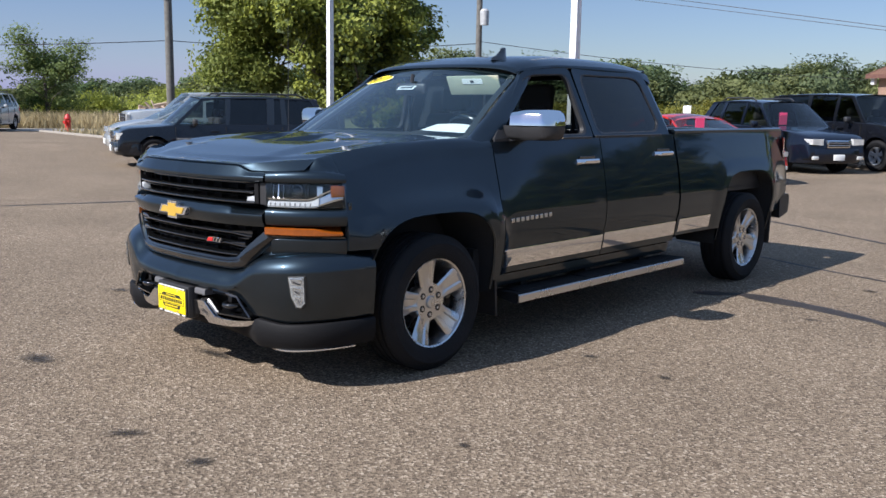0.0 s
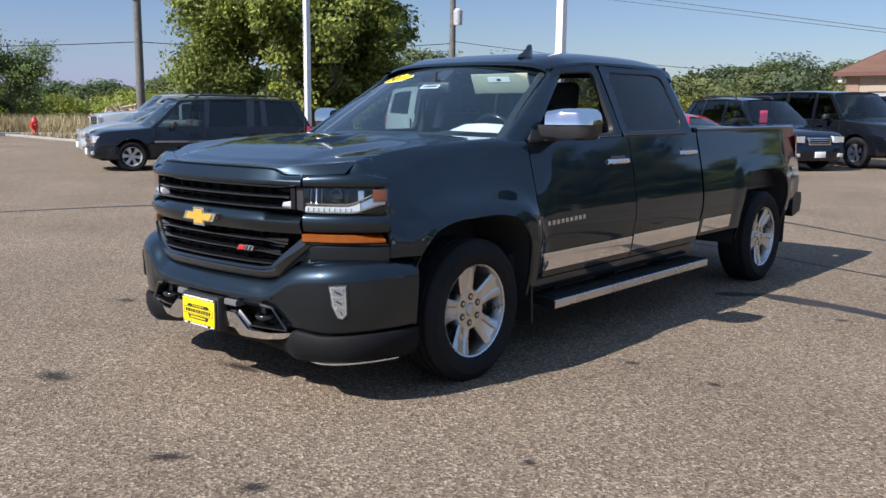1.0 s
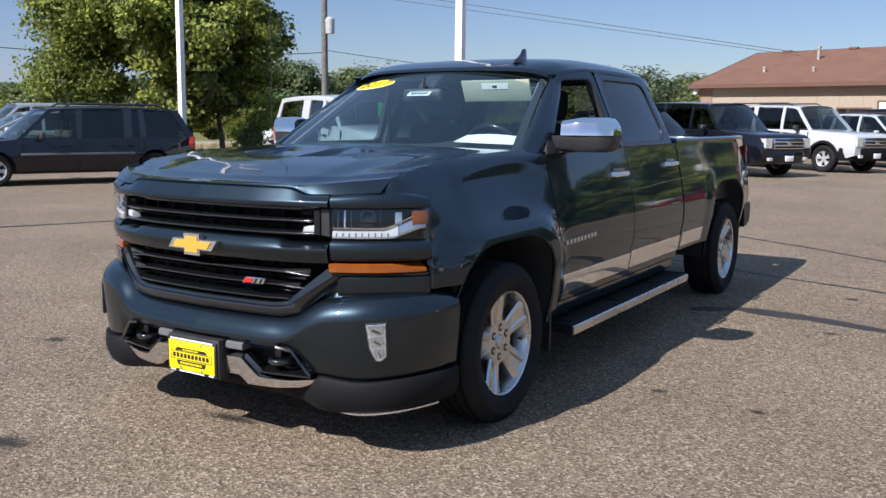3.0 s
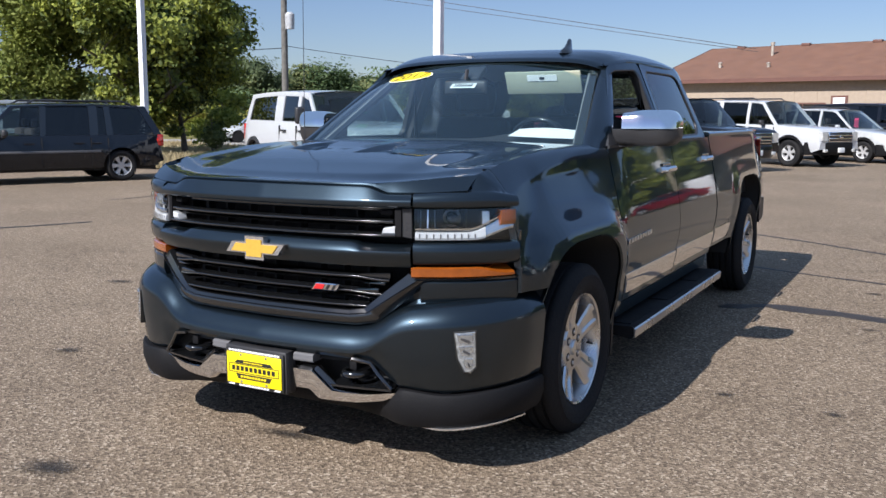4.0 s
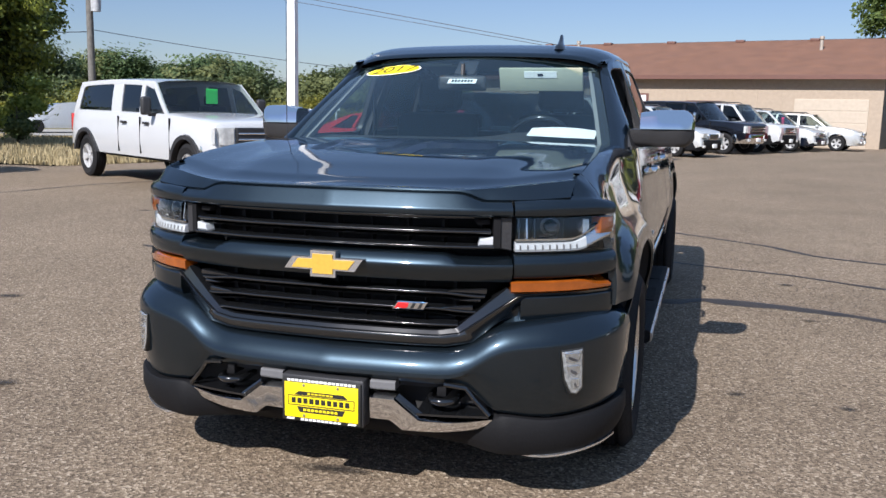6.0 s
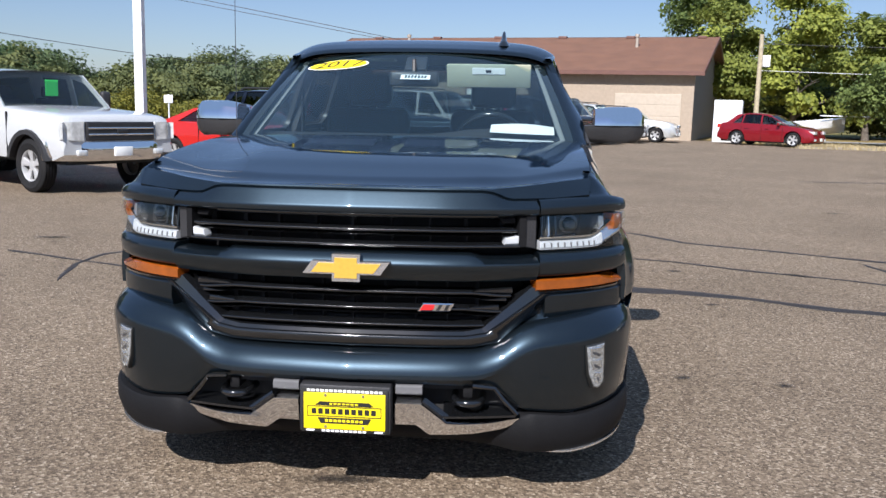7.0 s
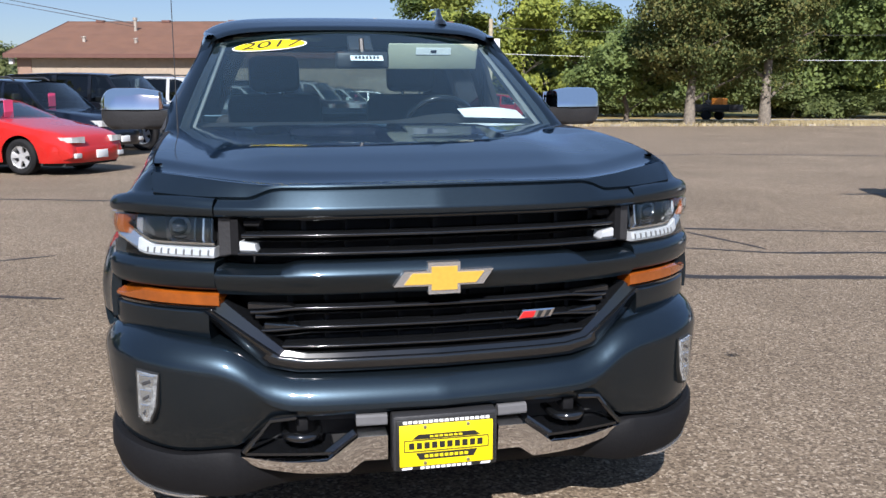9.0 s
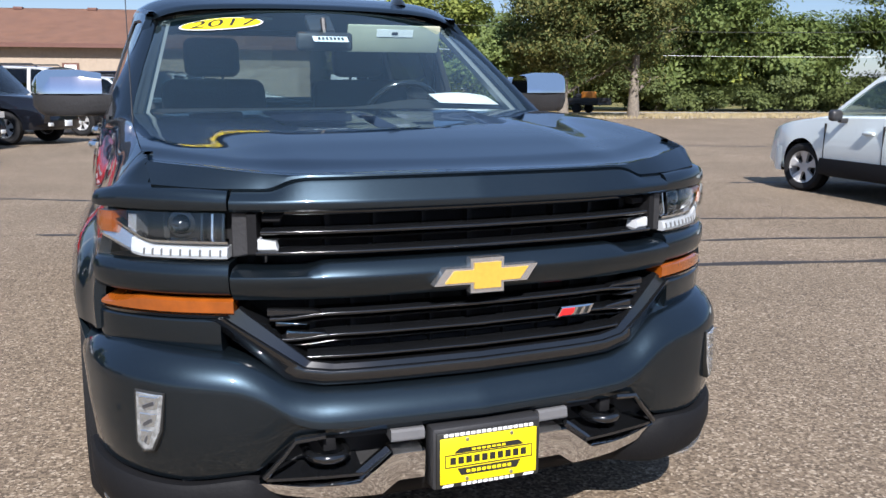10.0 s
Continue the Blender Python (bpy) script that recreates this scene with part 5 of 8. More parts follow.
BIGSUV = dict(cat="suv", wb=3.3, fo=0.98, ro=1.3, w=1.0, r=0.39, rim=0.225, spokes=5, belt=1.2, roof=1.92, sill=0.42, top=[(-0.98, 0.72), (-0.94, 1.0), (-0.82, 1.09), (0.2, 1.17), (0.6, 1.2), (4.4, 1.22), (4.5, 1.18), (4.6, 0.6)], pillars=[(0.42, 0.54, 1.08, 1.2), (1.5, 1.6, 1.55, 1.65), (2.55, 2.7, 2.6, 2.75), (4.2, 4.5, 3.95, 4.2)], tumble=0.76, paint=P_BLACK, glass=TINT, frontglass=CARGLASS, grille=dict(w=0.55, z0=0.74, z1=1.02, bars=2, bw=0.02, badge=CHROME), lamp=(0.6, 0.95, 0.76, 1.02, 0.2), tail=(0.8, 1.15), bumper=(0.36, 0.7, P_BLACK), nose=0.08, mirrormat=BLACK)
car("parked_suv", "black full-size pickup-based SUV facing the lot", heading(-3.1, 20.25, 0.88, -0.47, -1, 0.86), BIGSUV)
car("parked_suv", "white full-size SUV with dark grey bumpers", heading(-1.5, 24.2, 0.88, -0.47, -1, 0.86), dict(BIGSUV, paint=P_WHITE, bumper=(0.36, 0.72, LOWER), flares=LOWER, rack=True))
car("parked_suv", "silver-white crossover SUV with a pink windshield card", heading(0.2, 27.9, 0.88, -0.47, -1, 0.81), dict(CROSS, card=(PINK, -0.3), paint=P_CHAMP, flares=LOWER, bumper=(0.26, 0.6, LOWER)))
car("parked_pickup", "black crew-cab pickup with a chrome grille", heading(1.85, 31.6, 0.88, -0.47, -1, 0.86), dict(PICK, card=None, paint=P_BLACK, flares=None, bumper=(0.42, 0.76, CHROME), mirrormat=CHROME, roof=1.94))
car("parked_suv", "white SUV with a grey hood and dark bumpers", heading(3.1, 34.2, 0.88, -0.47, -1, 0.86), dict(BIGSUV, paint=P_WHITE, bumper=(0.36, 0.72, LOWER), rack=True))
car("parked_suv", "white crossover with a pink windshield card near the building", heading(4.65, 36.9, 0.88, -0.47, -1, 0.81), dict(CROSS, card=(PINK, -0.3), paint=P_CHAMP))
car("parked_wagon", "silver wagon at the end of the row", heading(6.7, 39.0, 0.96, -0.28, -1, 0.81), dict(CROSS, paint=P_SILVER, roof=1.58, belt=1.0, bumper=(0.26, 0.6, P_SILVER)))
SEDAN = dict(wb=2.65, fo=0.9, ro=0.98, w=0.9, r=0.33, rim=0.225, spokes=5, belt=0.95, roof=1.47, sill=0.22, top=[(-0.9, 0.45), (-0.85, 0.66), (-0.6, 0.8), (0.1, 0.92), (0.5, 0.96), (3.0, 1.02), (3.45, 1.0), (3.6, 0.6)], pillars=[(0.16, 0.21, 1.16, 1.27), (1.46, 1.53, 1.52, 1.59), (2.42, 2.49, 2.36, 2.43), (3.0, 3.35, 2.44, 2.74)], tumble=0.68, rooffall=1.8, paint=P_MAROON, grille=dict(w=0.35, z0=0.36, z1=0.5, bars=1, frame=GRILLEDARK), lamp=(0.42, 0.85, 0.6, 0.74, 0.45), tail=(0.78, 0.95), bumper=(0.22, 0.52, P_MAROON), nose=0.18, frontglass=SIDEGLASS)
car("parked_sedan", "ruby red compact sedan beside the lawn", heading(12.7, 37.9, 0.80, -0.60, -1, 0.77), SEDAN)
car("parked_wagon", "pearl white wagon with dark lower cladding", heading(8.4, 6.9, 0.12, 0.99, 1, 0.80), dict(CROSS, wb=2.74, belt=1.02, roof=1.62, paint=P_PEARL, cladding=0.5, bumper=(0.26, 0.6, P_PEARL), mirrormat=BLACK, handle=P_PEARL, steer=0.25, rim=0.225, r=0.34))
car("parked_sedan", "silver sedan parked between larger vehicles", heading(-17.6, 8.3, -0.33, -0.94, 1, 0.77), dict(SEDAN, paint=P_SILVER, bumper=(0.22, 0.52, P_SILVER)))
car("parked_pickup", "pale silver crew-cab pickup", heading(-22.6, 11.2, -0.33, -0.94, 1, 0.86) @ Matrix.Scale(0.92, 4), dict(PICK, card=None, paint=P_CHAMP, flares=None, roof=1.86, mirrormat=P_CHAMP, mirror=0.2))
car("parked_suv", "small white SUV with a black grille", heading(-36.2, 11.3, 0.80, -0.60, 1, 0.8) @ Matrix.Scale(0.95, 4), dict(CROSS, paint=P_WHITE, bumper=(0.26, 0.6, GRILLEDARK), grille=dict(w=0.45, z0=0.55, z1=0.8, bars=1, frame=GRILLEDARK)))

# ---- the pickup ----
# the truck leans half a degree to its far side on the sloping lot
LEAN = Matrix.Translation((0.9, 0, 0.9)) @ Matrix.Rotation(radians(-0.5), 4, "Y") @ Matrix.Translation((-0.9, 0, -0.9))
truck = thing("pickup_truck", "dark graphite-blue crew-cab pickup with chrome side trim", "pickup", LEAN)
WB = 3.886


def plan(points):
    """A smooth symmetric plan line of the nose: returns s(x) and the point and outward normal at s."""
    xs, ys = zip(*points)
    pts = []
    n = 200
    # arc through the control points with centripetal spacing
    d = [0.0]
    for i in range(1, len(points)):
        d.append(d[-1] + math.hypot(xs[i] - xs[i - 1], ys[i] - ys[i - 1]))
    for k in range(n + 1):
        t = d[-1] * k / n
        pts.append((curve_at(d, xs, t), curve_at(d, ys, t)))
    s = [0.0]
    for i in range(1, len(pts)):
        s.append(s[-1] + math.hypot(pts[i][0] - pts[i - 1][0], pts[i][1] - pts[i - 1][1]))
    S, X0, Y = np.array(s), np.array([p[0] for p in pts]), np.array([p[1] for p in pts])
    X = X0 + np.array([0.016 * smoothstep(0.45, 0.95, v) for v in X0])

    def at(q, out=0.0):
        a = abs(q)
        sg = 1 if q >= 0 else -1
        x, y = float(np.interp(a, S, X)), float(np.interp(a, S, Y))
        x2, y2 = float(np.interp(a + 0.012, S, X)), float(np.interp(a + 0.012, S, Y))
        x1, y1 = float(np.interp(max(0, a - 0.012), S, X)), float(np.interp(max(0, a - 0.012), S, Y))
        tx, ty = x2 - x1, y2 - y1
        L = math.hypot(tx, ty) or 1
        nx, ny = ty / L, -tx / L
        return sg * (x + nx * out), y + ny * out

    def s_of(x):
        return math.copysign(float(np.interp(abs(x), X0, S)), x)
    return at, s_of, float(S[-1])


F_at, F_s, _ = plan([(0, -0.968), (0.3, -0.953), (0.5, -0.918), (0.64, -0.868), (0.78, -0.792), (0.885, -0.70), (0.950, -0.605), (0.985, -0.45)])
B_pl, B_s, B_end = plan([(0, -1.02), (0.35, -1.0), (0.6, -0.95), (0.78, -0.888), (0.90, -0.795), (0.972, -0.68), (1.006, -0.56), (1.014, -0.455)])


def nose(at, s0, s1, n, prof, closed=True, caps=True):
    """Sweeps a section (out, z) along the nose line from s0 to s1."""
    secs = []
    for k in range(n + 1):
        s = s0 + (s1 - s0) * k / n
        secs.append([(*at(s, o), z) for o, z in prof(s)])
    return loft(secs, closed, caps and closed)


def face_plate(at, s_of, poly, out, depth):
    """A plate with the outline poly (x, z) laid on the nose line: sub-divided along x so that it follows the curve."""
    xs0, xs1 = min(p[0] for p in poly), max(p[0] for p in poly)
    n = max(3, int((xs1 - xs0) / 0.025))
    cuts = sorted(set([xs0 + (xs1 - xs0) * k / n for k in range(n + 1)] + [p[0] for p in poly]))
    secs = []
    for i, x in enumerate(cuts):
        e = 1e-5
        xq = min(max(x, xs0 + e), xs1 - e)
        zs = []
        for j in range(len(poly)):
            (a, b), (c, d) = poly[j], poly[(j + 1) % len(poly)]
            if (a - xq) * (c - xq) <= 0 and abs(a - c) > 1e-9:
                zs.append(b + (d - b) * (xq - a) / (c - a))
        if len(zs) < 2:
            continue
        lo, hi = min(zs), max(zs)
        s = s_of(x)
        b = min(0.004, depth * 0.4, (hi - lo) * 0.3)
        secs.append([(*at(s, out - depth), lo), (*at(s, out - b), lo), (*at(s, out), lo + b), (*at(s, out), hi - b), (*at(s, out - b), hi), (*at(s, out - depth), hi)])
    return loft(secs, True, True)


# body side: half width at a height and station
Z_PTS = (0.30, 0.42, 0.50, 0.62, 0.70, 0.80, 0.90, 1.00, 1.10, 1.16, 1.22, 1.27, 1.33)
X_PTS = (0.93, 0.960, 0.978, 0.995, 1.012, 1.018, 1.008, 0.992, 0.972, 0.959, 0.946, 0.935, 0.927)
ARCHES = ((0.01, 0.500, 0.505, 3.4, 0.385), (3.935, 0.50, 0.565, 4.0, 0.395))


def arch_r(y, z, a):
    c, w, h, p, z0 = a
    return ((abs(y - c) / w) ** p + (max(0, z - z0) / h) ** p) ** (1 / p)


def side_x(y, z):
    x = curve_at(Z_PTS, X_PTS, z)
    for a in ARCHES:
        r = arch_r(y, z, a)
        if z < 1.12:
            x += (0.040 if a[0] < 1 else 0.013) * (1 - smoothstep(1.10, 1.36, r)) * (1 - smoothstep(0.90, 1.10, z)) * smoothstep(-0.62, -0.42, y)
    if y < -0.2:
        x -= 0.031 * smoothstep(-0.2, -0.62, y) if y > -0.62 else 0.031
    if y < 0.8:
        x -= (0.018 + 0.034 * smoothstep(-0.6, -0.3, y)) * smoothstep(0.80, 1.22, z) * (1 - smoothstep(0.15, 0.8, y))
    if y > 4.3:
        x -= 0.05 * smoothstep(4.3, 4.95, y)
    return x


def arch_low(y, floor_z):
    z = floor_z
    for c, w, h, p, z0 in ARCHES:
        d = abs(y - c) / w
        if d < 1:
            z = max(z, z0 + h * (1 - d ** p) ** (1 / p))
        elif d < 1.0001:
            z = max(z, z0)
    return z


def stations(y0, y1, step=0.05):
    n = max(2, int((y1 - y0) / step))
    ys = [y0 + (y1 - y0) * k / n for k in range(n + 1)]
    for c, w, h, p, z0 in ARCHES:
        for k in range(25):
            t = math.pi * k / 24
            ys.append(c + w * math.copysign(abs(math.cos(t)) ** 0.5, math.cos(t)))
        ys += [c - w * 1.0005, c + w * 1.0005]
    return sorted(set(round(y, 5) for y in ys if y0 <= y <= y1))


def panel(y0, y1, low, high, rows=14, lip=0.03, top_curl=None, step=0.05):
    """A body panel: columns from low(y) to high(y), turned inwards by lip along its edges."""
    ys = stations(y0, y1, step)
    secs = []
    for i, y in enumerate(ys):
        zl, zh = low(y), high(y)
        col = []
        for k in range(rows + 1):
            z = zl + (zh - zl) * k / rows
            col.append((side_x(y, z), y, z))
        first, last = col[0], col[-1]
        inner = [(first[0] - lip, y, zl)]
        outer = top_curl(y, last) if top_curl else [(last[0] - lip, y, zh)]
        secs.append(inner + col + outer)
    secs = [[(x - lip, y, z) for x, y, z in secs[0]]] + secs + [[(x - lip, y, z) for x, y, z in secs[-1]]]
    return loft(secs)


def both(name, lot, mat, label="", parent=truck, smooth=38):
    a = part(name, lot, mat, parent, label, smooth)
    b = part(name, flip(lot), mat, parent, label, smooth)
    return a, b


SEAM_Y = ((-0.758, -0.682, -0.4, 0.0, 0.47), (0.829, 0.838, 0.845, 0.846, 0.846))
HOODZ = ((-0.95, -0.82, -0.69, -0.55, -0.35, -0.07, 0.25, 0.47), (1.160, 1.178, 1.199, 1.224, 1.249, 1.272, 1.285, 1.288))


def fender_edge(y):
    """Upper fender: the seam beside the hood and the shoulder below it, as (x, z) pairs."""
    xs, zs = curve_at(SEAM_Y[0], SEAM_Y[1], y), curve_at(HOODZ[0], HOODZ[1], y)
    z0 = zs - 0.095
    zs = min(zs, 1.142 + max(-0.01, y + 0.758) * 0.74)
    return xs, zs, side_x(max(y, -0.6), z0), z0


def fender_roll(y, k):
    """Height share of the fender's roll from shoulder (0) to seam (1): flat in front, rounder to the rear."""
    slope = k * (1.3 - 0.3 * k)
    return slope + (math.sqrt(max(0.0, 1 - (1 - k) ** 2)) ** 0.9 - slope) * smoothstep(-0.6, 0.2, y)


def fender_z(x, y):
    xs, zs, x0, z0 = fender_edge(y)
    return z0 + (zs - z0) * fender_roll(y, max(0.0, min(1.0, (x0 - x) / (x0 - xs))))


def fender_curl(y, last):
    xs, zs, x0, z0 = fender_edge(y)
    out = [(x0 + (xs - x0) * k, y, z0 + (zs - z0) * fender_roll(y, k)) for k in (0.04, 0.1, 0.2, 0.32, 0.45, 0.6, 0.75, 0.9, 1.0)]
    return out + [(xs, y, zs - 0.03)]


both("fender", panel(-0.600, 0.571, lambda y: arch_low(y, 0.735 if y < 0 else 0.44), lambda y: curve_at(HOODZ[0], HOODZ[1], y) - 0.095, top_curl=fender_curl), PAINT, "front fender")
fd = both("front_door", panel(0.579, 1.696, lambda y: 0.462, lambda y: 1.262 + 0.01 * (y - 0.58)), PAINT)
rd = both("rear_door", panel(1.704, 2.700, lambda y: arch_low(y, 0.462), lambda y: 1.272 + 0.012 * (y - 1.68)), PAINT)
both("bedside", panel(2.726, 4.80, lambda y: arch_low(y, 0.50 if y < 3.5 else 0.56), lambda y: 1.295 + 0.005 * (y - 2.68), rows=18), PAINT, "cargo box side")
both("rocker", loft([[(x, y, z) for x, z in ((0.90, 0.36), (0.948, 0.38), (0.962, 0.452), (0.90, 0.455))] for y in (0.56, 1.0, 2.0, 2.66)], True, True), PAINT)
both("bed_rail", loft([[(x - 0.018 - 0.05 * smoothstep(4.3, 4.95, y), y, z) for x, z in ((0.955, 1.288), (0.958, 1.306), (0.94, 1.318), (0.87, 1.315), (0.862, 1.30), (0.862, 1.26))] for y in [2.726 + 0.147 * k for k in range(14)] + [4.78]], True, True), PAINT, "rail along the top of the cargo box")
part("cab_floor", boxbm(-0.90, 0.90, 0.45, 2.62, 0.40, 0.62), ARCHDARK, truck, "", 0)
part("chassis", boxbm(-0.55, 0.55, -0.7, 4.7, 0.36, 0.56, 0.02), ARCHDARK, truck, "", 0)
part("bed_floor", boxbm(-0.9, 0.9, 2.70, 4.76, 0.78, 0.82), BLACK, truck, "", 0)
part("bed_front_wall", boxbm(-0.9, 0.9, 2.735, 2.77, 0.8, 1.29, 0.01), PAINT, truck, "", 0)
for sx in (1, -1):
    part("bed_inner_side", boxbm(min(sx * 0.85, sx * 0.9), max(sx * 0.85, sx * 0.9), 2.78, 4.74, 0.8, 1.285, 0.01), BLACK, truck, "", 0)
    part("inner_fender", boxbm(min(sx * 0.58, sx * 0.63), max(sx * 0.58, sx * 0.63), -0.55, 0.58, 0.4, 1.08), ARCHDARK, truck, "", 0)
    for c, w, h, p, z0 in ARCHES:
        secs = []
        for k in range(25):
            t = math.pi * k / 24
            yy = c + (w - 0.005) * math.copysign(abs(math.cos(t)) ** (2 / p), math.cos(t))
            zz = z0 + (h - 0.005) * abs(math.sin(t)) ** (2 / p)
            secs.append([(sx * 0.6, yy, zz), (sx * (side_x(yy, zz) - 0.02), yy, zz)])
        secs = [[(x, y, 0.36) for x, y, z in secs[0]]] + secs + [[(x, y, 0.36) for x, y, z in secs[-1]]]
        part("wheelhouse", loft(secs), ARCHDARK, truck, "black wheel-arch liner", 50)
        lipsec = []
        for k in range(29):
            t = math.pi * k / 28
            yy = c + w * math.copysign(abs(math.cos(t)) ** (2 / p), math.cos(t))
            zz = z0 + h * abs(math.sin(t)) ** (2 / p)
            lipsec.append([(sx * (side_x(yy, zz) + o), yy - q * math.cos(t), zz - q * math.sin(t)) for o, q in ((0.0, -0.002), (0.001, 0.003), (-0.008, 0.010), (-0.02, 0.004))])
        part("arch_lip", loft(lipsec, True, True), PAINT, truck, "", 60)
tg = part("tailgate", boxbm(-0.80, 0.80, 4.76, 4.83, 0.72, 1.30, 0.015), PAINT, truck, "closed tailgate")
part("gate_handle", boxbm(-0.12, 0.12, 4.825, 4.85, 1.05, 1.13, 0.01), BLACK, tg)
for sx in (1, -1):
    sc = []
    for k in range(9):
        t = k / 8 * math.pi / 2
        xx, yy = 0.80 + 0.145 * math.sin(math.pi / 2 - t) ** 0.8 if t < 1.57 else 0.80, 4.735 + 0.11 * math.sin(t) ** 0.8
        sc.append([(sx * xx, yy, 0.80), (sx * (xx + 0.004), yy, 0.81), (sx * (xx + 0.006), yy, 1.0), (sx * (xx + 0.002), yy, 1.22), (sx * xx, yy, 1.225)])
    tl = part("tail_light", loft(sc), REDLENS, truck, "tall red tail light with a clear band", 50)
    part("reverse_lens", boxbm(min(sx * 0.84, sx * 0.90), max(sx * 0.84, sx * 0.90), 4.80, 4.85, 0.94, 1.02, 0.01), FOGSILVER, tl, "clear reversing lens")
    part("rear_corner", boxbm(min(sx * 0.78, sx * 0.905), max(sx * 0.78, sx * 0.905), 4.70, 4.80, 0.62, 0.80, 0.02), PAINT, truck)
sc = []
for k in range(21):
    u = k / 10 - 1
    x, y = u * 0.975, 4.98 - 0.09 * abs(u) ** 5
    sc.append([(x, y - 0.22, 0.70), (x, y - 0.03, 0.70), (x, y, 0.67), (x, y, 0.60), (x, y - 0.02, 0.52), (x, y - 0.2, 0.48)])
rb = part("rear_bumper", loft(sc, True, True), BLACK, truck, "black step bumper", 50)
part("hitch", boxbm(-0.12, 0.12, 4.9, 5.04, 0.42, 0.5, 0.01), BLACK, rb)

# hood
def gap_z(x):
    """Height of the line where the hood meets the grille header and the lamp caps."""
    return curve_at((0, 0.45, 0.485, 0.56, 0.66, 0.83), (1.162, 1.161, 1.157, 1.133, 1.133, 1.142), abs(x))


def crease_z(x):
    return curve_at((0, 0.47, 0.58, 0.70, 0.84), (1.167, 1.166, 1.172, 1.184, 1.197), abs(x))


def crease_back(x):
    return curve_at((0, 0.47, 0.58, 0.70, 0.84), (0.006, 0.008, 0.026, 0.050, 0.076), abs(x))


def hood_z(x, y, v):
    """Height of the hood: side line, raised centre between two creases, a valley beside it and two scoops before the windshield."""
    a = abs(x)
    base = curve_at(HOODZ[0], HOODZ[1], y)
    edge = 0.50 + 0.10 * v
    soft = 0.07 + 0.10 * v
    dome = 1 - smoothstep(edge - soft, edge + soft, a)
    dome += (max(0.0, 1 - (a / 0.84) ** 2) - dome) * smoothstep(0.35, 0.8, v)
    valley = smoothstep(edge - soft, edge + soft, a) * (1 - smoothstep(0.70, 0.835, a)) * smoothstep(0.05, 0.35, v) * (1 - smoothstep(0.5, 0.95, v))
    z = base + curve_at((0.0, 0.35, 0.65, 0.85, 1.0), (0.004, 0.011, 0.016, 0.020, 0.022), v) * dome - 0.007 * valley
    z = crease_z(x) + (z - crease_z(x)) * smoothstep(0.0, 0.14, v)
    f0 = 0.49 + 0.12 * (a - 0.05)
    scoop = smoothstep(f0, f0 + 0.02, v) * (1 - smoothstep(0.70, 0.98, v)) * smoothstep(0.045, 0.062, a) * (1 - smoothstep(0.34 + 0.05 * v, 0.36 + 0.05 * v, a))
    return z - 0.020 * scoop


def hood_mesh():
    NX, NV = 128, 96
    front = lambda a: curve_at((0, 0.3, 0.5, 0.64, 0.78, 0.83), (-0.945, -0.930, -0.895, -0.852, -0.785, -0.756), a)
    rear = lambda a: curve_at((0, 0.4, 0.7, 0.85), (0.185, 0.235, 0.355, 0.465), a)
    gap, secs = [], []
    for i in range(NX + 1):
        x = (2 * i / NX - 1) * 0.8275
        gap.append((x, front(abs(x)), gap_z(x)))
    for j in range(NV + 1):
        v = j / NV
        row = []
        for i in range(NX + 1):
            u = 2 * i / NX - 1
            x = u * (curve_at(SEAM_Y[0], SEAM_Y[1], -0.682 + 1.145 * v) - 0.0025)
            y = front(abs(x)) + crease_back(x)
            y += (rear(abs(x)) - y) * v
            row.append((x, y, hood_z(x, y, v)))
        secs.append(row)
    mid = [tuple(p + (q - p) * 0.5 for p, q in zip(g, c)) for g, c in zip(gap, secs[0])]
    mid = [(x, y - 0.002, z + 0.002) for x, y, z in mid]
    under = [(x, y + 0.014, z - 0.022) for x, y, z in gap]
    lip = [(x, y + 0.002, z - 0.003) for x, y, z in gap]
    last = [(x, y + 0.004, z - 0.03) for x, y, z in secs[-1]]
    rows = [under, lip, gap, mid] + secs + [last]
    # the side edges turn down into the seam
    return loft([[(r[0][0] + 0.006, r[0][1], r[0][2] - 0.02)] + r + [(r[-1][0] - 0.006, r[-1][1], r[-1][2] - 0.02)] for r in rows])


part("hood", hood_mesh(), PAINT, truck, "sculpted hood with a raised centre", 30)
part("hood_underside", boxbm(-0.8, 0.8, -0.72, 0.10, 0.90, 1.08), ARCHDARK, truck, "", 0)
sc = []
for k in range(25):
    x = -0.84 + 1.68 * k / 24
    a = abs(x)
    y = curve_at((0, 0.4, 0.7, 0.83), (0.185, 0.235, 0.355, 0.46), a)
    sc.append([(x, y - 0.05, 1.215), (x, y + 0.008, 1.236), (x, y + 0.08, 1.246), (x, y + 0.12, 1.20)])
cowl = part("cowl", loft(sc), BLACK, truck, "black cowl panel under the windshield", 40)
for x0, x1 in ((-0.62, -0.02), (0.02, 0.66)):
    part("wiper", tube([(x0, 0.23 + 0.25 * x0 * x0, 1.262), ((x0 + x1) / 2, 0.24 + 0.1 * ((x0 + x1) / 2) ** 2, 1.275), (x1, 0.22 + 0.25 * x1 * x1, 1.268)], 0.006, 6), BLACK, cowl)
for x in (-0.28, 0.3):
    part("washer_jet", boxbm(x - 0.02, x + 0.02, 0.115, 0.145, 1.262, 1.272, 0.004), BLACK, cowl)

# cab above the belt line
ROOF_Y = (0.98, 1.08, 1.3, 1.7, 2.25, 2.56, 2.64)
ROOF_Z = (1.750, 1.782, 1.820, 1.843, 1.837, 1.812, 1.794)


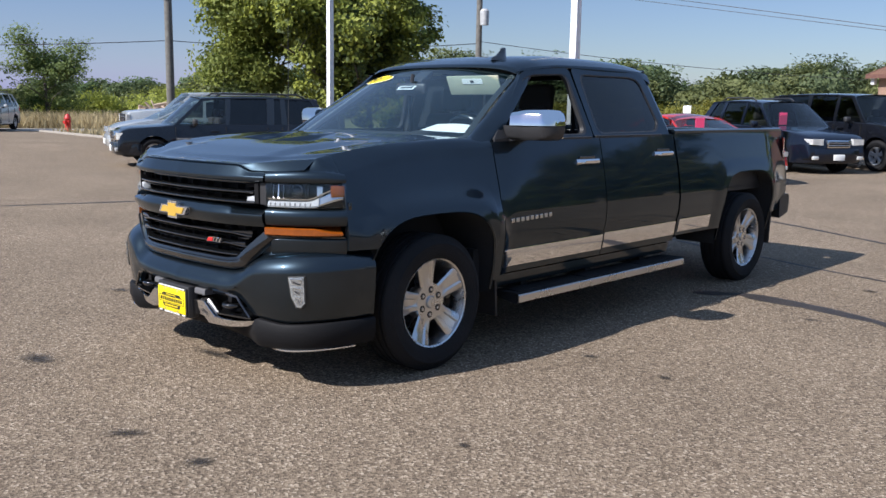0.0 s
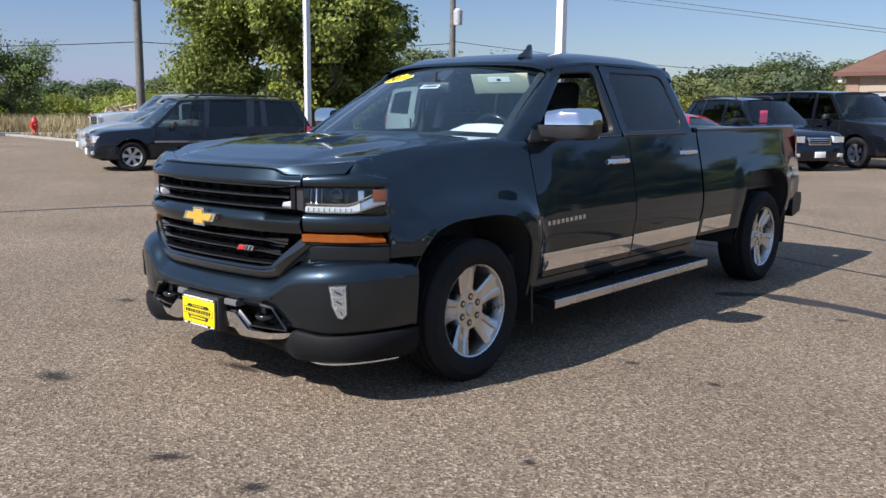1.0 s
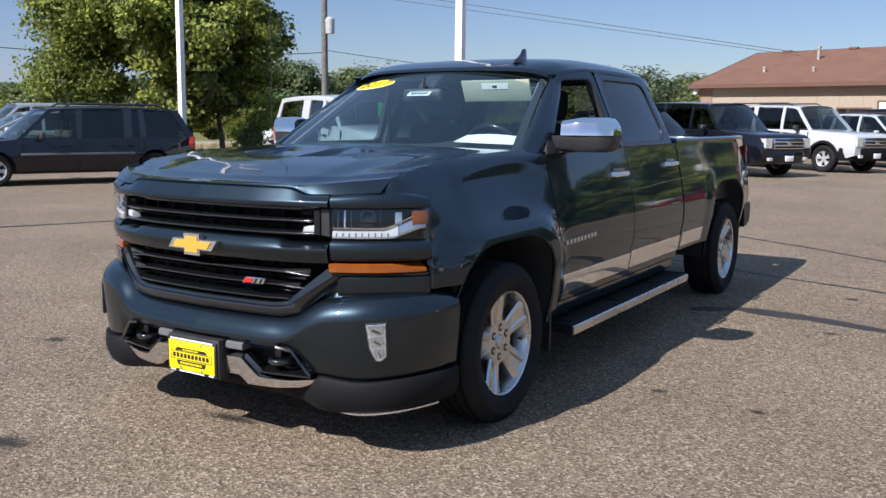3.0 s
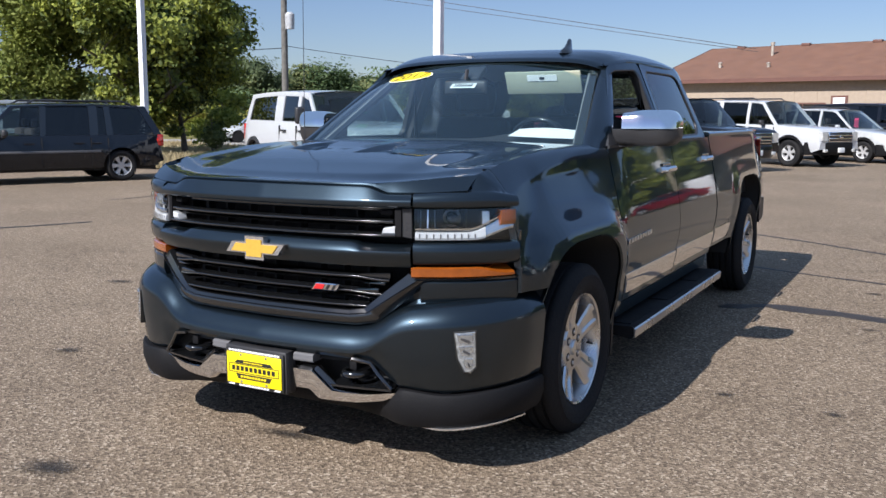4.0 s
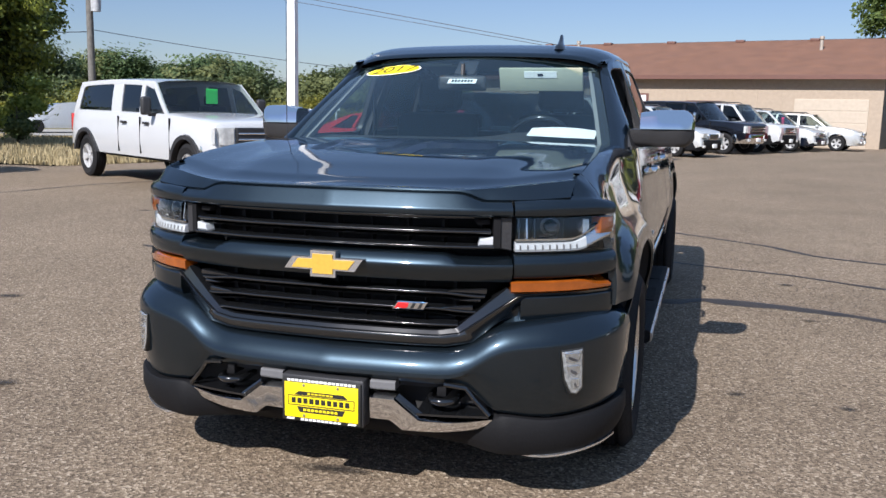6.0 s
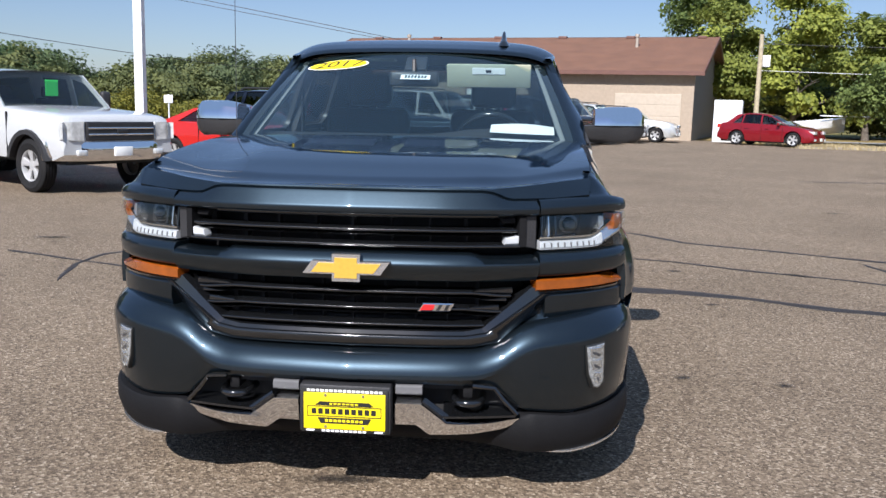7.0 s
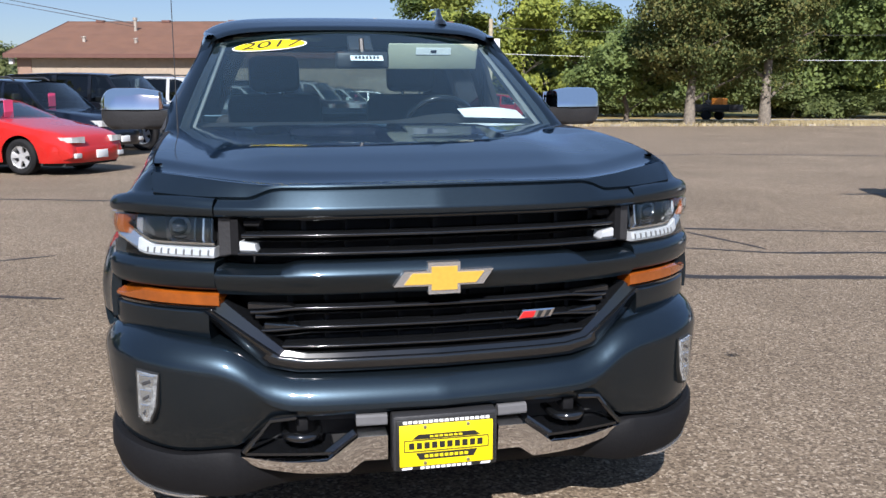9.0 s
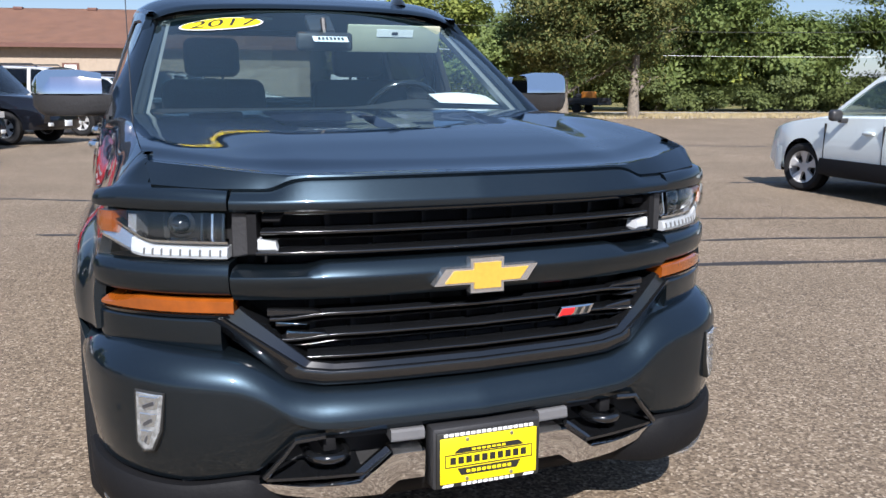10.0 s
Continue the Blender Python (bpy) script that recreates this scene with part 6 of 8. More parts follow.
def roof_edge(y):
    """Roof rail: half width and height at a station."""
    return curve_at((0.95, 1.3, 1.9, 2.46, 2.64), (0.705, 0.742, 0.752, 0.738, 0.72), y), curve_at((0.95, 1.15, 1.5, 2.0, 2.51, 2.64), (1.690, 1.726, 1.756, 1.760, 1.746, 1.728), y)


def roof_mesh():
    secs = []
    for k in range(34):
        y = 0.965 + (2.635 - 0.965) * k / 33
        xw, ze = roof_edge(y)
        zc = curve_at(ROOF_Y, ROOF_Z, y)
        row = []
        for i in range(41):
            u = 2 * i / 40 - 1
            a = abs(u)
            bow = 0.125 * a ** 2.5 * max(0, 1 - k / 6)
            z = zc - (zc - ze) * (0.28 * a ** 2 + 0.72 * a ** 9)
            row.append((u * xw, y + bow, z))
        secs.append(row)
    front = [(x, y - 0.012, z - 0.016) for x, y, z in secs[0]]
    return loft([front] + secs)


part("roof", roof_mesh(), PAINT, truck, "painted steel roof", 50)


def cab_x(y, z):
    """Half width of the cab side above the belt."""
    xw, ze = roof_edge(y)
    f = max(0.0, min(1.0, (z - 1.262) / (ze - 1.262)))
    x0 = side_x(y, 1.262) - 0.004
    return x0 + (xw - x0) * (0.86 * f + 0.14 * f * f)


def ring(outer, inner, o_out, o_in, lip=0.03):
    """A window frame between two outlines (y, z) of equally many points on the cab side."""
    n = len(outer)
    A = [(cab_x(y, z) + o_out - lip, y, z) for y, z in outer]
    Bq = [(cab_x(y, z) + o_out, y, z) for y, z in outer]
    C = [(cab_x(y, z) + o_in, y, z) for y, z in inner]
    D = [(cab_x(y, z) + o_in - lip, y, z) for y, z in inner]
    vs = A + Bq + C + D
    fs = []
    for r in range(3):
        for i in range(n):
            j = (i + 1) % n
            fs.append((r * n + i, r * n + j, (r + 1) * n + j, (r + 1) * n + i))
    return vs, fs


def outline(corners, per=7, round_k=0.16):
    """Resamples a closed outline of corner points, rounding its corners."""
    pts = []
    n = len(corners)
    for i in range(n):
        p, a, b = Vector(corners[i]), Vector(corners[i - 1]), Vector(corners[(i + 1) % n])
        k = min(round_k, 0.45 * (a - p).length, 0.45 * (b - p).length)
        s, e = p + (a - p).normalized() * k, p + (b - p).normalized() * k
        for j in range(per):
            t = j / (per - 1)
            pts.append(tuple(s * (1 - t) ** 2 + p * 2 * t * (1 - t) + e * t * t))
    return pts


FW_OUT = [(0.59, 1.262), (0.69, 1.35), (1.085, 1.698), (1.16, 1.722), (1.55, 1.745), (1.642, 1.262)]
FW_IN = [(0.67, 1.29), (0.76, 1.372), (1.08, 1.655), (1.16, 1.682), (1.52, 1.7), (1.585, 1.29)]
RW_OUT = [(1.65, 1.262), (1.575, 1.745), (2.37, 1.742), (2.54, 1.715), (2.67, 1.275), (2.6, 1.262)]
RW_IN = [(1.705, 1.295), (1.65, 1.7), (2.33, 1.702), (2.45, 1.68), (2.56, 1.36), (2.49, 1.302)]
for sx in (1, -1):
    fdoor, rdoor = fd[0 if sx > 0 else 1], rd[0 if sx > 0 else 1]
    for door, o, i_, gname, gmat in ((fdoor, FW_OUT, FW_IN, "window", None if sx > 0 else SIDEGLASS), (rdoor, RW_OUT, RW_IN, "window", TINT)):
        oo, ii = outline(o, 7, 0.05), outline(i_, 7, 0.07)
        lot = ring(oo, ii, 0.0, -0.004)
        part("window_frame", lot if sx > 0 else flip(lot), PAINT, door, "", 40)
        seal = ring(ii, [(y + (sum(p[0] for p in ii) / len(ii) - y) * 0.045, z + (sum(p[1] for p in ii) / len(ii) - z) * 0.045) for y, z in ii], -0.003, -0.008)
        part("window_seal", seal if sx > 0 else flip(seal), BLACK, door, "", 40)
        if gmat:
            n = len(ii)
            cy, cz = sum(p[0] for p in ii) / n, sum(p[1] for p in ii) / n
            vs = [(cab_x(cy, cz) - 0.012, cy, cz)] + [(cab_x(y, z) - 0.014, y, z) for y, z in ii]
            mid = [((cab_x(cy + (y - cy) * 0.5, cz + (z - cz) * 0.5) - 0.013), cy + (y - cy) * 0.5, cz + (z - cz) * 0.5) for y, z in ii]
            vs += mid
            fs = [(0, 1 + n + i, 1 + n + (i + 1) % n) for i in range(n)] + [(1 + n + i, 1 + i, 1 + (i + 1) % n, 1 + n + (i + 1) % n) for i in range(n)]
            lot = (vs, fs)
            part(gname, lot if sx > 0 else flip(lot), gmat, door, "", 60)
    sill = [[(sx * (cab_x(y, 1.275) + o), y, 1.262 + dz) for o, dz in ((0.0, -0.004), (0.008, 0.0), (0.008, 0.016), (-0.004, 0.02))] for y in (0.60, 0.9, 1.2, 1.61)]
    part("belt_moulding", loft(sill, True, True), BLACK, fdoor, "", 40)
    sill = [[(sx * (cab_x(y, 1.275) + o), y, 1.268 + dz) for o, dz in ((0.0, -0.004), (0.008, 0.0), (0.008, 0.016), (-0.004, 0.02))] for y in (1.66, 2.0, 2.4, 2.54)]
    part("belt_moulding", loft(sill, True, True), BLACK, rdoor, "", 40)
    # roof rail above the doors and the rear pillar
    rail = []
    for k in range(24):
        y = 1.07 + (2.64 - 1.07) * k / 23
        xw, ze = roof_edge(y)
        zb = curve_at((0.95, 1.12, 1.52, 2.34, 2.51, 2.66), (1.66, 1.725, 1.748, 1.745, 1.718, 1.66), y) - 0.012
        rail.append([(sx * (xw - 0.03), y, ze + 0.0), (sx * xw, y, ze), (sx * (xw + 0.008), y, ze - 0.014), (sx * (cab_x(y, zb) - 0.002), y, zb), (sx * (cab_x(y, zb) - 0.03), y, zb)])
    part("roof_rail", loft(rail), PAINT, truck, "", 50)
    cp = []
    for k in range(9):
        f = k / 8
        z = 1.26 + (1.725 - 1.26) * f
        ya, yb = 2.655 - 0.13 * f ** 1.1, 2.70 - 0.045 * f
        xx = cab_x(min(yb, 2.635), z)
        cp.append([(sx * (xx - 0.03), ya, z), (sx * xx, ya, z), (sx * (xx - 0.004), (ya + yb) / 2, z), (sx * (xx - 0.05), yb, z), (sx * (xx - 0.2), yb + 0.012, z)])
    part("rear_pillar", loft(cp), PAINT, truck, "", 50)
    # windshield pillar
    ap = []
    for k in range(13):
        f = -0.02 + 1.02 * k / 12
        y = 0.42 + (1.095 - 0.42) * f
        z = 1.262 + (1.680 - 1.262) * f
        xo = 0.872 + (0.715 - 0.872) * f
        foot = 1 - smoothstep(0.0, 0.30, f)
        ap.append([(sx * (xo + 0.075 * (1 - f) + 0.012 - 0.045 * foot), y + 0.15 * (1 - 0.35 * f), z - 0.008 - 0.012 * foot), (sx * (xo + 0.055 * (1 - f) + 0.016 - 0.040 * foot), y + 0.085, z + 0.008 - 0.006 * foot), (sx * (xo + 0.012), y + 0.02, z + 0.016), (sx * (xo - 0.025), y - 0.004, z + 0.006), (sx * (xo - 0.04), y + 0.0, z - 0.012), (sx * (xo - 0.03), y + 0.1, z - 0.05)])
    part("windshield_pillar", loft(ap, True, True), PAINT, truck, "", 60)
    ap2 = [[(sx * (0.80 - 0.145 * k / 8 + o), 0.47 + 0.62 * k / 8 + d, 1.27 + 0.41 * k / 8) for o, d in ((0.0, 0.0), (-0.028, 0.0), (-0.03, 0.06), (0.02, 0.09))] for k in range(9)]
    part("pillar_trim", loft(ap2, True, True), PILLARGREY, truck, "pale grey inner pillar trim", 50)


def windshield_pt(u, v, o=0.0):
    """u across (-1..1), v up (0..1)."""
    a = abs(u)
    xb, xt = 0.845, 0.678
    x = u * (xb + (xt - xb) * v)
    yb = 0.20 + 0.215 * a ** 2.2
    yt = 0.972 + 0.118 * a ** 2.2
    zb = 1.225 + 0.03 * a ** 2
    zt = 1.735 - 0.062 * a ** 2.5
    y = yb + (yt - yb) * v
    z = zb + (zt - zb) * v + 0.018 * math.sin(math.pi * v)
    return (x, y - o * 0.53, z + o * 0.85)


ws = part("windshield", loft([[windshield_pt(2 * i / 24 - 1, j / 14) for i in range(25)] for j in range(15)]), WINDSHIELD, truck, "clear raked windshield", 60)
# black frit round the glass
for nm, fn in (("frit", lambda i, e: windshield_pt(0.97 * (2 * i / 24 - 1), 0.985 - e * 0.016, -0.003)), ("frit", lambda i, e: windshield_pt((1 - e * 0.05), 0.95 * i / 24, -0.003)), ("frit", lambda i, e: windshield_pt(-(1 - e * 0.05), 0.95 * i / 24, -0.003)), ("frit", lambda i, e: windshield_pt(2 * i / 24 - 1, 0.0 + e * 0.06, -0.003))):
    part(nm, loft([[fn(i, e) for i in range(25)] for e in (0, 1)]), INK, ws, "", 60)
sc = [[(x, y, z) for x, y, z in ((-0.66, 2.615, 1.70), (0.66, 2.615, 1.70))], [(-0.74, 2.635, 1.30), (0.74, 2.635, 1.30)]]
part("rear_window", loft(sc), REARGLASS, truck, "rear window", 60)
part("cab_back", boxbm(-0.90, 0.90, 2.64, 2.698, 0.50, 1.295, 0.01), PAINT, truck, "", 0)
part("cab_back_top", boxbm(-0.70, 0.70, 2.60, 2.64, 1.70, 1.765, 0.01), PAINT, truck, "", 0)

# ---- nose of the pickup ----
def top_z(s):
    return gap_z(F_at(s)[0]) - 0.0045


S64 = F_s(0.640)
grille = new("grille")
grille.parent = truck
part("grille_header", nose(F_at, -S64, S64, 64, lambda s: [(-0.07, top_z(s)), (-0.022, top_z(s) - 0.001), (-0.013, top_z(s) - 0.004), (-0.009, top_z(s) - 0.010), (0.011, 1.107), (0.014, 1.102), (0.015, 1.096), (0.013, 1.083), (0.006, 1.077), (-0.06, 1.074)]), PAINT, grille, "body-colour upper grille bar", 35)


def mid_top(s):
    return curve_at((0, 0.42, 0.47, 0.66), (0.946, 0.945, 0.930, 0.929), abs(s))


part("grille_bar", nose(F_at, -S64, S64, 64, lambda s: [(-0.06, mid_top(s) + 0.004), (0.000, mid_top(s)), (0.008, mid_top(s) - 0.004), (0.030, 0.912), (0.032, 0.904), (0.030, 0.893), (0.022, 0.872), (0.004, 0.848), (-0.06, 0.842)]), PAINT, grille, "body-colour bar across the grille", 35)
part("grille_back", nose(F_at, -S64, S64, 24, lambda s: [(-0.15, 0.62), (-0.15, 1.12), (-0.16, 1.12), (-0.16, 0.62)]), GRILLEBACK, grille, "", 0)


def slim_bar(z0, z1, x1, o=0.0, mat=GLOSSBLACK, droop=0.0, name="slat"):
    S = F_s(x1)
    f = lambda s: z0 - droop * smoothstep(S * 0.72, S * 0.98, abs(s))
    g = lambda s: z1 - droop * smoothstep(S * 0.72, S * 0.98, abs(s))
    return part(name, nose(F_at, -S, S, 50, lambda s: [(o - 0.06, f(s)), (o - 0.008, f(s) - 0.001), (o - 0.002, f(s)), (o, f(s) + 0.002), (o + 0.001, g(s) - 0.0035), (o, g(s) - 0.0015), (o - 0.002, g(s)), (o - 0.06, g(s) + 0.006)]), mat, grille, "", 75)


slim_bar(1.016, 1.026, 0.575, -0.006)
slim_bar(1.000, 1.006, 0.575, -0.03)
slim_bar(0.963, 0.973, 0.585, 0.0)
slim_bar(1.060, 1.074, 0.58, -0.05)
slim_bar(0.799, 0.809, 0.56, -0.008, droop=0.012)
slim_bar(0.782, 0.788, 0.55, -0.03, droop=0.012)
slim_bar(0.742, 0.751, 0.53, -0.008, droop=0.01)
slim_bar(0.724, 0.730, 0.51, -0.03, droop=0.01)
slim_bar(0.684, 0.693, 0.47, -0.004)
for z0, z1, xm in ((0.975, 1.06, 0.55), (0.69, 0.83, 0.46)):
    for k in range(9):
        x = -xm + 2 * xm * k / 8
        s = F_s(x)
        a, b = F_at(s - 0.001, -0.075), F_at(s + 0.001, -0.12)
        part("grille_rib", boxbm(min(a[0], b[0]) - 0.002, max(a[0], b[0]) + 0.002, min(a[1], b[1]), max(a[1], b[1]), z0, z1), GRILLEBACK, grille, "", 0)
for sx in (1, -1):
    lots = [face_plate(F_at, F_s, [(sx * 0.534, 0.974), (sx * 0.582, 0.974), (sx * 0.582, 1.004), (sx * 0.540, 0.996)], -0.008, 0.04)]
    part("grille_end_block", lots[0], WHITELED, grille, "satin grey end block of the upper grille", 30)
    part("grille_end_block", face_plate(F_at, F_s, [(sx * 0.530, 1.046), (sx * 0.572, 1.046), (sx * 0.572, 1.066), (sx * 0.520, 1.066)], -0.02, 0.03), LOWER, grille, "", 30)
    part("grille_end_frame", face_plate(F_at, F_s, [(sx * 0.583, 0.962), (sx * 0.605, 0.962), (sx * 0.605, 1.074), (sx * 0.583, 1.074)], -0.004, 0.06), LOWER, grille, "", 30)
    part("grille_end_frame", face_plate(F_at, F_s, [(sx * 0.607, 0.962), (sx * 0.640, 0.955), (sx * 0.640, 1.074), (sx * 0.607, 1.074)], -0.012, 0.06), BLACK, grille, "", 30)
    for z0, z1, x0, x1 in ((0.800, 0.822, 0.43, 0.565), (0.74, 0.76, 0.41, 0.52), (0.772, 0.786, 0.46, 0.545)):
        part("grille_end_facet", face_plate(F_at, F_s, [(sx * x0, z0 + 0.008), (sx * x1, z0), (sx * x1, z1), (sx * (x0 + 0.02), z1 - 0.006)], -0.006, 0.04), GLOSSBLACK, grille, "black facet where the bars meet the surround", 30)


def band(outer, inner, out_o, out_i, depth, n=14):
    """A strip on the nose between two open polylines (x, z)."""
    def resample(poly):
        res = []
        for i in range(len(poly) - 1):
            for k in range(n):
                t = k / n
                res.append((poly[i][0] + (poly[i + 1][0] - poly[i][0]) * t, poly[i][1] + (poly[i + 1][1] - poly[i][1]) * t))
        return res + [poly[-1]]
    A, Bq = resample(outer), resample(inner)
    secs = []
    for (xa, za), (xb, zb) in zip(A, Bq):
        p, q = F_s(xa), F_s(xb)
        secs.append([(*F_at(p, out_o - depth), za), (*F_at(p, out_o - 0.006), za), (*F_at(p, out_o), za + (zb - za) * 0.12), (*F_at(q, out_i), zb - (zb - za) * 0.12), (*F_at(q, out_i - 0.006), zb), (*F_at(q, out_i - depth), zb)])
    return loft(secs, True, True)


U_OUT = [(-0.712, 0.795), (-0.695, 0.782), (-0.52, 0.626), (-0.43, 0.610), (0.43, 0.610), (0.52, 0.626), (0.695, 0.782), (0.712, 0.795)]
U_MID = [(-0.662, 0.798), (-0.650, 0.788), (-0.478, 0.664), (-0.405, 0.654), (0.405, 0.654), (0.478, 0.664), (0.650, 0.788), (0.662, 0.798)]
U_IN = [(-0.630, 0.826), (-0.618, 0.814), (-0.464, 0.680), (-0.40, 0.670), (0.40, 0.670), (0.464, 0.680), (0.618, 0.814), (0.630, 0.826)]
part("grille_surround", band(U_OUT, U_MID, 0.000, 0.012, 0.08), GLOSSBLACK, grille, "dark glossy lower surround of the grille", 75)
part("grille_inner_surround", band(U_MID, U_IN, 0.004, -0.004, 0.09), GLOSSBLACK, grille, "gloss black inner edge of the grille", 30)

# emblem: plain gold shape with a bright rim
BT = [(-0.150, -0.022), (-0.048, -0.022), (-0.048, -0.047), (0.048, -0.047), (0.048, -0.022), (0.118, -0.022), (0.150, 0.022), (0.048, 0.022), (0.048, 0.047), (-0.048, 0.047), (-0.048, 0.022), (-0.118, 0.022)]


def emblem(k, y, d):
    cx = [(x * k[0], z * k[1]) for x, z in BT]
    return prism(cx, lambda u, v, dd: (u, y + dd + 0.15 * u * u, 0.896 + v + 0.0), d)


em = part("emblem", emblem((1.0, 1.0), -1.022, 0.03), BRIGHTRIM, grille, "plain chrome-rimmed gold emblem", 0)
part("emblem_face", emblem((0.80, 0.74), -1.026, 0.02), GOLD, em, "plain gold face", 0)
zb = part("grille_badge", face_plate(F_at, F_s, [(0.240, 0.741), (0.352, 0.741), (0.366, 0.770), (0.258, 0.770)], 0.006, 0.012), CHROME, grille, "small red and silver badge", 30)
part("badge_mark", face_plate(F_at, F_s, [(0.248, 0.745), (0.288, 0.745), (0.296, 0.750), (0.278, 0.750), (0.300, 0.766), (0.262, 0.766), (0.258, 0.761), (0.278, 0.761)], 0.009, 0.006), REDPRINT, zb, "red mark", 0)
for x0 in (0.304, 0.330):
    part("badge_mark", face_plate(F_at, F_s, [(x0, 0.746), (x0 + 0.012, 0.746), (x0 + 0.022, 0.766), (x0 + 0.010, 0.766)], 0.009, 0.006), INK, zb, "", 0)

# lamps
for sx in (1, -1):
    S0, S1 = F_s(0.647), F_s(0.9515)
    q = lambda a: sx * a
    def zin(t):
        return curve_at((0.64, 0.83, 0.90, 0.97), (1.129, 1.137, 1.136, 1.122), abs(F_at(t)[0]))
    def cap_pt(t, o):
        x, y = F_at(t, o)
        z = zin(t)
        if abs(x) > curve_at(SEAM_Y[0], SEAM_Y[1], y) - 0.012:
            z += max(0.0, fender_z(abs(x), y) - z) * smoothstep(0.012, 0.05, -o) - (0.004 if y > -0.6 else 0.0)
        return (o, z)
    cap = nose(F_at, q(S0), q(S1 - 0.002), 44, lambda s: [cap_pt(s, o) for o in (-0.13, -0.11, -0.095, -0.08, -0.065, -0.05, -0.038, -0.026, -0.016)] + [(-0.006, zin(s) - 0.004), (0.000, zin(s) - 0.011), (0.006, zin(s) - 0.022), (0.007, 1.088), (0.003, 1.079), (-0.08, 1.077)])
    part("lamp_cap", cap, PAINT, truck, "painted strip above the headlight", 30)
    strip = nose(F_at, q(S0), q(S1), 30, lambda s: [(-0.08, 0.944), (-0.004, 0.943), (0.006, 0.938), (0.013, 0.927), (0.016, 0.905), (0.013, 0.880), (0.006, 0.863), (-0.004, 0.857), (-0.08, 0.856)])
    part("lamp_divider", strip, PAINT, truck, "painted strip between headlight and turn signal", 55)
    low = nose(F_at, q(F_s(0.672)), q(S1), 30, lambda s: [(-0.08, 0.797), (-0.004, 0.797), (0.004, 0.788), (0.005, 0.735), (-0.002, 0.712), (-0.012, 0.700), (-0.08, 0.698)])
    part("lamp_lower_strip", low, PAINT, truck, "painted strip above the bumper", 30)
    hl = part("headlight", nose(F_at, q(S0), q(S1), 26, lambda s: [(-0.075, 0.948), (-0.06, 0.948), (-0.065, 1.075), (-0.08, 1.075)]), LAMPBLACK, truck, "clear headlight with a white lower light strip", 30)
    part("lens", nose(F_at, q(S0 + 0.004), q(S1 - 0.004), 26, lambda s: [(-0.02, 0.947), (0.004, 0.95), (0.010, 0.965), (0.008, 1.06), (0.002, 1.073), (-0.02, 1.075)], False), LENS, hl, "clear lens", 50)
    Sx = lambda x: F_s(x)
    # white strip, rising at its outer end
    wtop = lambda s: 0.984 + 0.058 * smoothstep(Sx(0.82), Sx(0.94), abs(s))
    wbot = lambda s: 0.953 + 0.040 * smoothstep(Sx(0.84), Sx(0.948), abs(s))
    part("light_strip", nose(F_at, q(S0 + 0.006), q(Sx(0.872)), 24, lambda s: [(-0.05, wbot(s)), (-0.006, wbot(s)), (-0.003, wbot(s) + 0.008), (-0.008, wtop(s) - 0.004), (-0.03, wtop(s)), (-0.05, wtop(s))]), WHITELED, hl, "white lower light strip", 30)
    part("bright_sweep", nose(F_at, q(Sx(0.873)), q(Sx(0.946)), 14, lambda s: [(-0.05, wbot(s)), (-0.012, wbot(s)), (-0.008, wbot(s) + 0.01), (-0.02, wtop(s) - 0.004), (-0.04, wtop(s)), (-0.05, wtop(s))]), LAMPSILVER, hl, "bright upswept reflector", 30)
    part("bright_edge", nose(F_at, q(S0 + 0.006), q(Sx(0.93)), 34, lambda s: [(-0.03, wtop(s) + 0.008), (-0.012, wtop(s) + 0.006), (-0.010, wtop(s) + 0.013), (-0.03, wtop(s) + 0.018)]), CHROME, hl, "", 30)
    for k in range(9):
        s = S0 + 0.02 + k * 0.026
        part("light_cell", nose(F_at, q(s), q(s + 0.005), 2, lambda t: [(-0.006, 0.958), (-0.0012, 0.96), (-0.003, 0.974), (-0.008, 0.977)]), MIDGREY, hl, "", 0)
    c = F_at(q(Sx(0.775)), -0.055)
    for rr, mt, nm in ((0.036, GLOSSBLACK, "projector_ring"), (0.028, GLOSSBLACK, "projector_lens")):
        lot = lathe([(0.0, 0.022 if rr < 0.03 else 0.004), (rr * 0.6, 0.016 if rr < 0.03 else 0.004), (rr, 0.0), (rr, -0.03)], 24)
        me = part(nm, lot, mt, hl, "", 40)
        me.matrix_basis = Matrix.Translation((c[0], c[1], 1.035)) @ Matrix.Rotation(-math.pi / 2 + sx * 0.35, 4, "Z")
    for k in range(3):
        s = S0 + 0.02 + k * 0.028
        part("reflector", nose(F_at, q(s), q(s + 0.006), 1, lambda t: [(-0.06, 1.0), (-0.03, 1.0), (-0.04, 1.065), (-0.06, 1.065)]), LAMPSILVER if k == 1 else GLOSSBLACK, hl, "", 0)
    part("lamp_fin", nose(F_at, q(Sx(0.865)), q(Sx(0.885)), 4, lambda t: [(-0.06, 1.0), (-0.015, 1.012), (-0.02, 1.06), (-0.06, 1.062)]), LAMPSILVER, hl, "", 20)
    part("corner_marker", nose(F_at, q(Sx(0.912)), q(Sx(0.948)), 8, lambda t: [(-0.05, 1.008), (-0.004, 1.01), (0.001, 1.03), (-0.003, 1.066), (-0.05, 1.068)]), AMBER, hl, "amber corner marker", 30)
